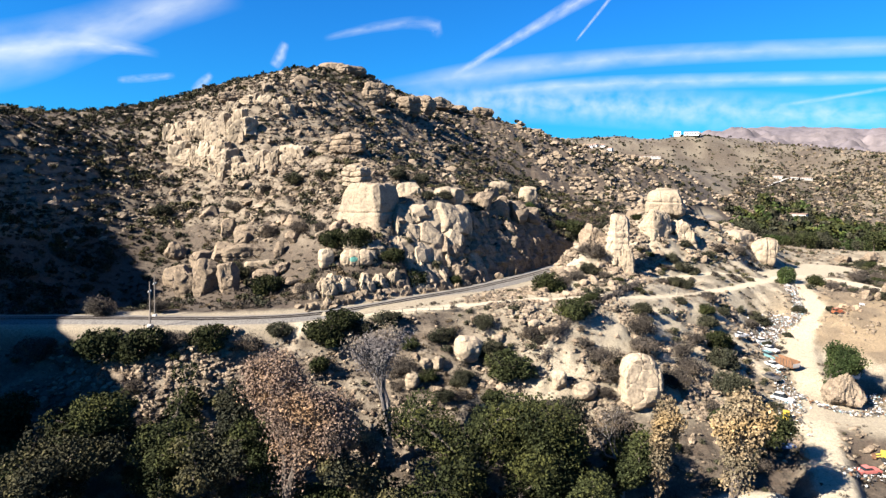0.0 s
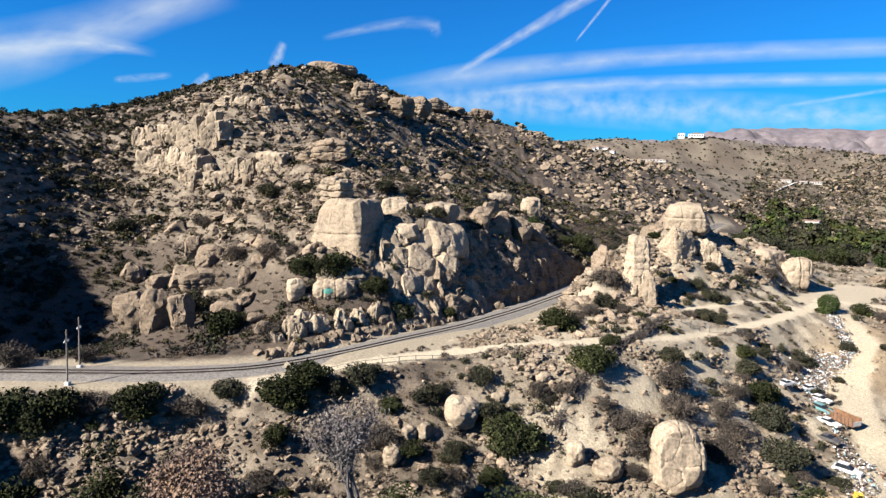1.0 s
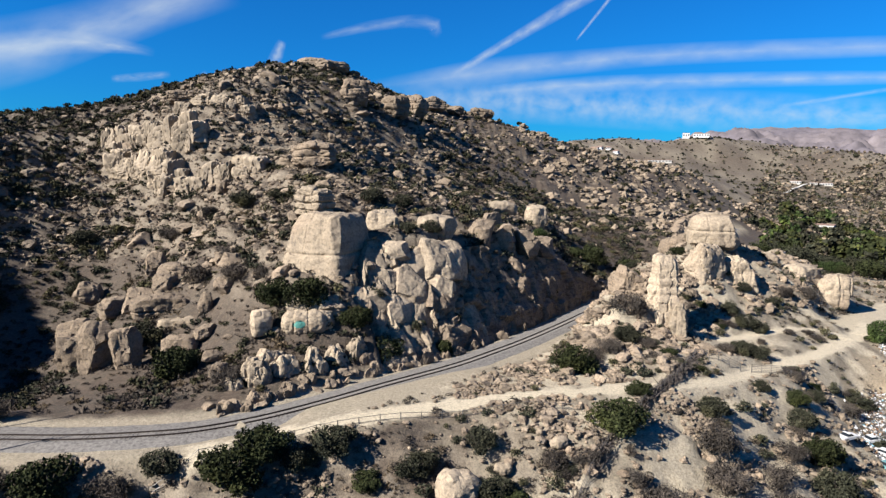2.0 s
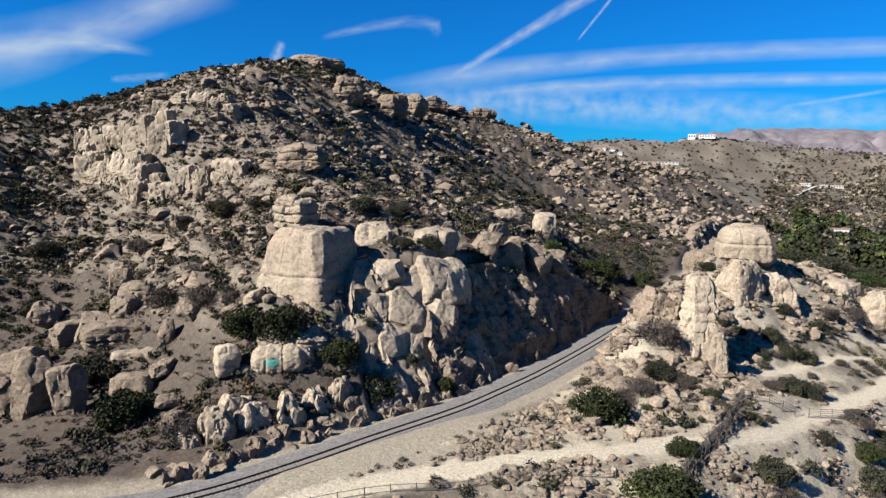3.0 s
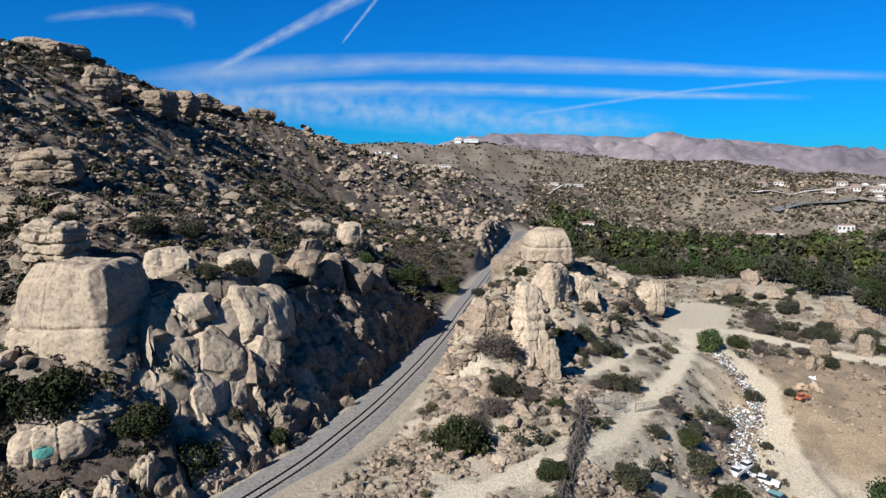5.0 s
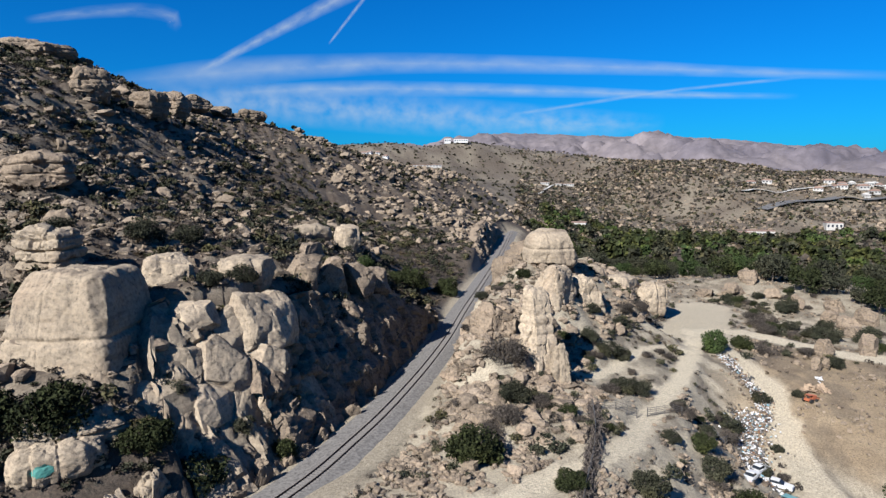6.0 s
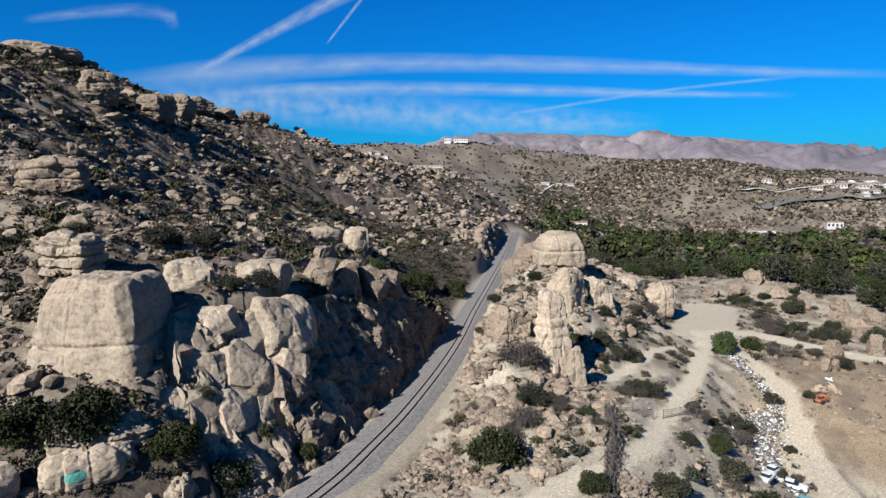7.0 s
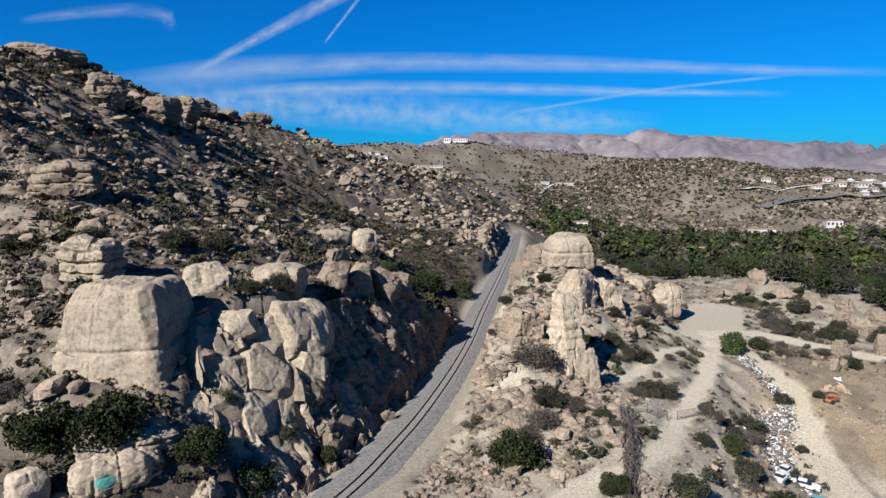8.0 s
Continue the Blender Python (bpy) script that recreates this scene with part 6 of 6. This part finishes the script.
def build_gate():
    ob = base("metal_gate", Matrix.Identity(4), "closed grey metal bar gate across the dirt road", "gate")
    a, b = np.array((64.7, 161.9)), np.array((72.5, 161.9))
    n = 4
    for i in range(n + 1):
        x, y = a + (b - a) * i / n
        z = spot(x, y)
        bm = shape()
        rod(bm, (x, y, z - 0.2), (x, y, z + 1.75), 0.07 if i in (0, n) else 0.04, None, 8)
        part("upright", bm, M_STEEL, ob)
    for k in range(5):
        bm = shape()
        for i in range(n):
            p, q = a + (b - a) * i / n, a + (b - a) * (i + 1) / n
            rod(bm, (p[0], p[1], spot(*p) + 0.25 + 0.34 * k), (q[0], q[1], spot(*q) + 0.25 + 0.34 * k), 0.042, None, 6)
        part("bar", bm, M_STEEL, ob)


build_gate()


def build_brush():
    """Dead branches heaped against the old fence."""
    rnd = np.random.RandomState(51)
    line = spline([(54.2, 163.4, 0), (49.2, 156.2, 0), (43.6, 149.2, 0), (36.6, 141.4, 0), (29.8, 133.8, 0), (21.3, 123.2, 0)], 0.25)
    verts, faces = [], []
    for p in line:
        if layers(p[0] / 6, p[1] / 6, 0, 201, 2) < -0.8:
            continue
        low = spot(p[0], p[1])
        for _ in range(15):
            q = np.array((p[0] + rnd.normal() * 0.5, p[1] + rnd.normal() * 0.5, low + rnd.uniform(-0.05, 0.8)))
            along = np.array((0.62, 0.78, 0)) * rnd.choice((-1, 1)) + rnd.normal(size=3) * (0.35, 0.35, 0.35)
            limb(verts, faces, q, q + along * rnd.uniform(0.7, 2.0), rnd.uniform(0.04, 0.11), 0.02, 4)
    ob = new("brushwood", raw_mesh("brushwood", np.concatenate(verts), faces, M_BARK))
    tagged(ob, "dead grey branches heaped along the old fence", "brushwood", kind="stuff")


build_brush()


def build_graffiti():
    """Turquoise paint and white tags sprayed on the rocks, as thin coats on their faces."""
    for host, target, eye, rx, rz, mat, label in (("painted_rock", (-24.0, 159.0, 9.0), (1.8, 72.3, 40.3), 1.2, 0.75, M_TURQUOISE, "turquoise spray paint on the rock"),
                                                  ("sandstone_monolith", (-24.5, 170.0, 15.6), (-13, 84, 43), 2.6, 0.45, M_WHITE, "white spray-painted tag, unreadable"),
                                                  ("sandstone_monolith", (-29.6, 172.0, 15.0), (-13, 84, 43), 1.6, 1.0, M_WHITE, "patch of white paint at the rock's foot")):
        rock_ob = bpy.data.objects[host]
        inv = rock_ob.matrix_world.inverted()
        o, t = Vector(eye), Vector(target)
        way = (t - o).normalized()
        side = way.cross(Vector((0, 0, 1))).normalized()
        up = side.cross(way)
        n, grid, bm = 14, {}, shape()
        for i in range(n + 1):
            for j in range(n + 1):
                u, v = i / n * 2 - 1, j / n * 2 - 1
                start = o + side * (u * rx) + up * (v * rz)
                hit, place, normal, _ = rock_ob.ray_cast(inv @ start, (inv.to_3x3() @ way).normalized())
                if hit and u * u + v * v < 1 + 0.4 * noise.noise((u * 3, v * 3, rz)):
                    grid[i, j] = bm.verts.new(place + normal * 0.03)
        for i in range(n):
            for j in range(n):
                c = [grid.get(k) for k in ((i, j), (i + 1, j), (i + 1, j + 1), (i, j + 1))]
                if all(c) and (mat is not M_WHITE or rx < 2 or (i * 7 + j * 3) % 5 < 3):
                    bm.faces.new(c)
        part("paint", bm, mat, rock_ob, label)


build_graffiti()


# ---- the junk yard ----
def car(label, x, y, turn, paint, long=4.7, tall=1.38, name="car", wagon=False):
    """An old saloon: body, roof, glass, bumpers, lamps and wheels."""
    ob = base(name, pose(x, y, spot(x, y) + 0.02, 0, 0, turn), label, "car", "old cars in the yard")
    half, w = long / 2, 0.88
    side = [(-half, 0.32), (-half + 0.05, 0.8), (-half + 1.0, 0.9), (half - 1.35, 0.9), (half - 0.1, 0.74), (half, 0.55), (half - 0.05, 0.3)]

    def loft(profile, inset, width):
        bm = shape()
        rows = []
        for s in (-1, 1):
            rows.append([bm.verts.new((px, s * (width - inset * max(0, (pz - 0.6))), pz)) for px, pz in profile])
        n = len(profile)
        for i in range(n):
            bm.faces.new((rows[0][i], rows[0][(i + 1) % n], rows[1][(i + 1) % n], rows[1][i]))
        bm.faces.new(rows[0][::-1])
        bm.faces.new(rows[1])
        bmesh.ops.recalc_face_normals(bm, faces=bm.faces[:])
        bmesh.ops.bevel(bm, geom=bm.edges[:], offset=0.05, segments=2, affect="EDGES")
        return bm
    part("body", loft(side, 0.05, w), paint, ob)
    back_end = -half + (0.35 if wagon else 1.05)
    cabin = [(back_end, 0.88), (back_end + 0.42, tall - 0.06), (half - 2.15, tall - 0.04), (half - 1.4, 0.88)]
    part("window", loft(cabin, 0.28, w - 0.05), M_DARK_GLASS, ob, "dark glazing all round the cabin")
    bm = shape()
    box(bm, (half - 2.2 - back_end - 0.35, 1.36, 0.07), ((back_end + 0.4 + half - 2.15) / 2, 0, tall - 0.02), 0, 0, 0.03)
    part("roof", bm, paint, ob)
    for px in (half, -half):
        bm = shape()
        box(bm, (0.12, 1.7, 0.16), (px, 0, 0.46), 0, 0, 0.03)
        part("bumper", bm, M_CHROME, ob)
        for py in (-0.62, 0.62):
            bm = shape()
            box(bm, (0.06, 0.3, 0.14), (px * 0.985, py, 0.66), 0, 0, 0.02)
            part("headlight" if px > 0 else "tail_light", bm, M_CHROME if px > 0 else M_RED, ob)
    for px in (half - 0.85, -half + 0.9):
        for py in (-0.8, 0.8):
            bm = shape()
            rod(bm, (px, py - 0.1, 0.31), (px, py + 0.1, 0.31), 0.31, None, 16)
            wheel = part("wheel", bm, M_RUBBER, ob)
            bm = shape()
            rod(bm, (px, py - 0.12, 0.31), (px, py + 0.12, 0.31), 0.18, None, 12)
            part("rim", bm, M_CHROME, wheel)
    return ob


car("white old saloon car parked beside the junk heap", 85.6, 156.0, 12, M_WHITE)
car("white old saloon car parked nose to tail", 85.6, 152.2, -62, M_WHITE, 5.0)
car("faded teal estate car in the row", 82.6, 146.6, -72, M_TEAL, 4.9, 1.45, wagon=True)
car("white old saloon car at the end of the row", 80.8, 141.6, -66, M_WHITE, 4.8)
car("white battered van among the junk", 75.6, 127.6, -50, M_WHITE, 4.6, 1.7, wagon=True)
car("dark blue car in the shade of a tree", 66.0, 110.2, 10, M_BLUE, 4.8)
car("faded red car among the scrap", 78.6, 104.5, 8, M_RED, 4.8)
car("grey car half hidden by junk", 77.6, 136.6, -60, M_STEEL, 4.6)
car("white car sunk in the bushes", 77.0, 150.6, 20, M_WHITE, 4.2)


def stake_trailer(x, y, turn):
    ob = base("stake_trailer", pose(x, y, spot(x, y), 0, 0, turn), "rusty open trailer with tall slatted sides", "trailer")
    bm = shape()
    box(bm, (6.2, 2.3, 0.18), (0, 0, 0.8), 0, 0, 0.03)
    part("bed", bm, M_RUSTED, ob)
    for sy in (-1.1, 1.1):
        bm = shape()
        box(bm, (6.2, 0.08, 1.5), (0, sy, 1.65), 0, 0, 0.02)
        side = part("side_board", bm, M_RUSTED, ob)
        for k in range(8):
            bm = shape()
            box(bm, (0.1, 0.12, 1.65), (-2.9 + k * 0.83, sy * 1.06, 1.65), 0, 0, 0.02)
            part("stake", bm, M_STEEL, side)
    bm = shape()
    box(bm, (0.1, 2.2, 0.9), (3.05, 0, 1.35), 0, 0, 0.02)
    part("tailboard", bm, M_WHITE, ob, "pale tailboard")
    bm = shape()
    rod(bm, (-3.1, 0, 0.75), (-4.6, 0, 0.55), 0.08, None, 8)
    part("drawbar", bm, M_STEEL, ob)
    for px in (0.6, 1.7):
        for sy in (-0.95, 0.95):
            bm = shape()
            rod(bm, (px, sy - 0.13, 0.4), (px, sy + 0.13, 0.4), 0.4, None, 16)
            wheel = part("wheel", bm, M_RUBBER, ob)
            bm = shape()
            rod(bm, (px, sy - 0.15, 0.4), (px, sy + 0.15, 0.4), 0.2, None, 12)
            part("rim", bm, M_STEEL, wheel)


stake_trailer(84.4, 142.6, -72)


def caravan(x, y, turn):
    ob = base("caravan", pose(x, y, spot(x, y), 0, 0, turn), "small white caravan beside the green tree", "caravan")
    bm = shape()
    box(bm, (4.6, 2.2, 2.1), (0, 0, 1.55), 0, 0, 0.28)
    part("body", bm, M_WHITE, ob)
    for at, size in (((0.9, -1.11, 1.8), (1.0, 0.05, 0.6)), ((-1.2, -1.11, 1.8), (0.8, 0.05, 0.6)), ((-2.31, 0, 1.8), (0.05, 1.3, 0.6))):
        bm = shape()
        box(bm, size, at, 0, 0, 0.02)
        part("window", bm, M_PANE, ob)
    bm = shape()
    box(bm, (0.65, 0.05, 1.6), (-0.15, -1.11, 1.4), 0, 0, 0.02)
    part("door", bm, M_WHITE, ob)
    bm = shape()
    rod(bm, (2.2, 0, 0.5), (3.4, 0, 0.45), 0.06, None, 6)
    part("drawbar", bm, M_STEEL, ob)
    for sy in (-0.95, 0.95):
        bm = shape()
        rod(bm, (0, sy - 0.1, 0.33), (0, sy + 0.1, 0.33), 0.33, None, 14)
        part("wheel", bm, M_RUBBER, ob)


caravan(97.5, 137.5, 70)


def digger(label, x, y, turn, paint, name="tractor", low=1.0):
    """A small loader: body, cab, arm, bucket and four wheels."""
    ob = base(name, pose(x, y, spot(x, y), 0, 0, turn) @ Matrix.Diagonal((1, 1, low, 1)), label, "machine")
    for bit, size, at, mat in (("body", (2.6, 1.2, 0.8), (0, 0, 0.95), paint), ("bonnet", (1.2, 1.0, 0.55), (0.9, 0, 1.55), paint), ("cab_roof", (1.2, 1.2, 0.1), (-0.5, 0, 2.4), paint), ("seat", (0.5, 0.6, 0.5), (-0.6, 0, 1.5), M_RUBBER),
                               ("bucket", (0.7, 1.7, 0.6), (2.5, 0, 0.45), M_RUSTED)):
        bm = shape()
        box(bm, size, at, 0, 0, 0.06)
        part(bit, bm, mat, ob)
    for sy in (-0.6, 0.6):
        bm = shape()
        rod(bm, (-0.2, sy, 1.5), (2.3, sy, 0.6), 0.09, None, 6)
        part("arm", bm, paint, ob)
        for px in (-1.0, 0.0):
            bm = shape()
            rod(bm, (px, sy * 0.9, 1.3), (px, sy * 0.9, 2.4), 0.04, None, 6)
            part("cab_post", bm, paint, ob)
        for px, r in ((-0.8, 0.62), (1.0, 0.42)):
            bm = shape()
            rod(bm, (px, sy * 1.3 - 0.17, r), (px, sy * 1.3 + 0.17, r), r, None, 16)
            part("wheel", bm, M_RUBBER, ob)


digger("small orange loader on the bare brown ground", 111.1, 165.1, 5, M_ORANGE, "loader", 0.65)
digger("yellow digger standing among the scrap", 70.5, 117.5, 60, M_YELLOW, "digger")
digger("yellow machine behind the red car", 84.5, 107.0, 150, M_YELLOW, "digger")


def heap(name, label, area, count, seed, material, low=0.15, high=0.95, thick=0.3, rise=0.45):
    """Boards, panels and boxes tipped over one another along a line of x, y, half width."""
    rnd = np.random.RandomState(seed)
    area = spline(area, 0.4)
    p = area[rnd.randint(0, len(area), count)]
    xy = p[:, :2] + rnd.normal(size=(count, 2)) * p[:, 2:] * 0.45
    z = land(xy[:, 0], xy[:, 1])[0] + rnd.rand(count) * rise
    size = np.c_[rnd.uniform(low, high, count), rnd.uniform(low * 0.5, high * 0.55, count), rnd.uniform(0.04, thick, count)]
    corner = np.array([(sx, sy, sz) for sz in (-0.5, 0.5) for sx, sy in ((-0.5, -0.5), (0.5, -0.5), (0.5, 0.5), (-0.5, 0.5))])
    verts = []
    for k in range(count):
        m = np.array(Euler((rnd.normal() * 0.45, rnd.normal() * 0.45, rnd.uniform(0, 6.28))).to_matrix())
        verts.append((corner * size[k]) @ m.T + (xy[k, 0], xy[k, 1], z[k] + 0.15))
    quad = np.array(((3, 2, 1, 0), (4, 5, 6, 7), (0, 1, 5, 4), (1, 2, 6, 5), (2, 3, 7, 6), (3, 0, 4, 7)))
    faces = (quad[None] + (np.arange(count) * 8)[:, None, None]).reshape(-1, 4)
    tagged(new(name, raw_mesh(name, np.concatenate(verts), faces, material)), label, "scrap", kind="stuff")


MAIN_HEAP = [(89.0, 159.5, 3.0), (91.5, 163.5, 4.2), (94.5, 166.5, 4.2), (99.5, 167.0, 2.6)]
UPPER_HEAP = [(101, 168, 1.6), (104.5, 172, 1.8), (107, 179, 2.0), (109.5, 186.5, 2.2)]
ROW_HEAP = [(84, 158.5, 1.2), (83.0, 152, 1.0), (82.6, 146, 1.0), (81, 139, 1.6), (79, 132, 2.6), (74.5, 123, 3.2), (69, 113, 3.0)]
MOUND_HEAP = [(80.5, 131, 1.2), (82, 125.5, 1.4), (87, 121.5, 1.6), (94, 123.5, 1.4), (97, 130, 1.4), (105, 126, 2.0)]
LOW_HEAP = [(72, 101, 2.0), (78, 103, 1.6), (86, 104.5, 2.4), (80, 96, 3.0)]
for seed, (area, count) in enumerate(((MAIN_HEAP, 720), (UPPER_HEAP, 420), (ROW_HEAP, 420), (MOUND_HEAP, 240), (LOW_HEAP, 150))):
    for k, (mat, share, words) in enumerate(((M_WHITE, 0.25, "white scrap panels and boxes heaped beside the yard road"), (M_STEEL, 0.48, "grey metal scrap heaped beside the yard road"), (M_TIMBER, 0.15, "broken boards heaped beside the yard road"), (M_TARP, 0.04, "pale blue scrap and tarpaulins beside the yard road"), (M_RUSTED, 0.07, "rusty scrap sheets beside the yard road"))):
        heap("scrap_heap", words, area, max(4, int(count * share * 2.2)), 900 + seed * 10 + k, mat, 0.1, 0.62)
heap("lumber_pile", "loose raw boards lying on the brown ground", [(114, 167.5, 1.6), (118, 167, 1.6)], 36, 971, M_TIMBER, 0.4, 2.6, 0.12, 0.3)
heap("white_boards", "white boards lying beside the brown ground", [(121, 170.5, 0.8), (123, 171.5, 0.8)], 12, 972, M_WHITE, 0.3, 1.6, 0.08, 0.15)
rock("earth_mound", "tall mound of tan earth and stones in the yard", 88.5, 127.0, (10, 9, 8), 20, 981, None, 22, M_ROCK_LOOSE, "mound", square=2.4, chips=12, rough=0.12, taper=0.55, blocks=0.1, pieces=2.0, cut=0.5)


# ---- buildings far off ----
def house(name, label, x, y, size, turn, windows=4, wall=None, roof=None, flat=False, group="", sink=1.0):
    w, d, h = size
    ob = base(name, pose(x, y, spot(x, y) - sink, 0, 0, turn), label, "building", group)
    bm = shape()
    box(bm, (w, d, h + sink), (0, 0, (h + sink) / 2))
    part("wall", bm, wall or M_WHITE, ob)
    bm = shape()
    if flat:
        box(bm, (w + 0.6, d + 0.6, 0.5), (0, 0, h + sink + 0.25), 0, 0, 0.05)
    else:
        e = 0.6
        base_ring = [bm.verts.new((sx * (w / 2 + e), sy * (d / 2 + e), h + sink)) for sx, sy in ((-1, -1), (1, -1), (1, 1), (-1, 1))]
        ridge = [bm.verts.new((sx * (w / 2 - d * 0.25), 0, h + sink + d * 0.28)) for sx in (-1, 1)]
        for f in ((base_ring[0], base_ring[1], ridge[1], ridge[0]), (base_ring[2], base_ring[3], ridge[0], ridge[1]), (base_ring[1], base_ring[2], ridge[1]), (base_ring[3], base_ring[0], ridge[0]), tuple(base_ring[::-1])):
            bm.faces.new(f)
    part("roof", bm, roof or M_ROOF, ob)
    for k in range(windows):
        bm = shape()
        px = -w / 2 + w * (k + 0.5) / windows
        box(bm, (w / windows * 0.5, 0.15, h * 0.4), (px, -d / 2 - 0.03, sink + h * 0.55), 0, 0, 0.02)
        part("window", bm, M_PANE, ob)
    return ob


house("hilltop_house", "large white house on top of the distant hill", 392, 962, (22, 12, 5), -20, 6, flat=True)
house("hilltop_house", "white wing of the house on the distant hill", 372, 968, (10, 10, 7), -20, 3, flat=True)
house("warehouse", "very long low white building at the foot of the hill", 238, 738, (50, 12, 2.6), -18, 14, flat=True, wall=M_CONCRETE)
for x, y, w in ((428, 772, 22), (446, 766, 16), (459, 762, 24)):
    house("white_building", "white flat-roofed building below the distant hill", x, y, (w * 0.55, 8, 3.4), -30, 5, flat=True, group="white buildings below the hill", wall=M_CONCRETE)
for x, y, w in ((462, 499, 14), (473, 495, 20), (488, 489, 24), (560, 468, 14), (330, 556, 14)):
    house("valley_building", "pale low building among the valley trees", x, y, (w, 12, 6), -40, 4, flat=True, group="buildings in the valley", wall=M_CONCRETE)
town = random.Random(77)
for k in range(18):
    s = town.random()
    x, y = 640 + 110 * s + town.uniform(-25, 25), 640 - 125 * s + town.uniform(-22, 30)
    house("town_house", "small white house with a brown roof in the distant town", x, y, (town.uniform(6, 12), town.uniform(6, 8), town.uniform(2.6, 4.2)), town.uniform(-60, 0), 3, group="houses of the distant town", wall=M_CONCRETE, roof=town.choice((M_ROOF, M_CONCRETE)))
for k in range(9):
    x, y = 195 + k * 6 + town.uniform(-3, 3), 905 + town.uniform(-20, 25)
    house("hill_house", "small white house on the farther slope", x, y, (7, 6, 3.4), town.uniform(-40, 0), 3, group="houses on the farther slope")


def far_road(name, label, line, half, material):
    p = spline(line, 8.0)
    p[:, 2] = land(p[:, 0], p[:, 1])[0] + 1.6
    v, f = sweep(p, [(half, 0), (half, 0.5), (-half, 0.5), (-half, 0)])
    tagged(new(name, raw_mesh(name, v, f, material)), label, "road", kind="structure")


far_road("far_road", "pale road climbing between the distant hills", [(372, 700, 0), (392, 720, 0), (420, 752, 0), (436, 762, 0)], 1.6, M_CONCRETE)
far_road("highway", "grey highway crossing the distant valley", [(575, 560, 0), (650, 545, 0), (740, 500, 0), (860, 430, 0), (1000, 370, 0)], 9, M_TARMAC)
far_road("highway_wall", "pale concrete wall of the distant highway", [(600, 612, 0), (680, 580, 0), (760, 535, 0), (880, 470, 0)], 4, M_CONCRETE)
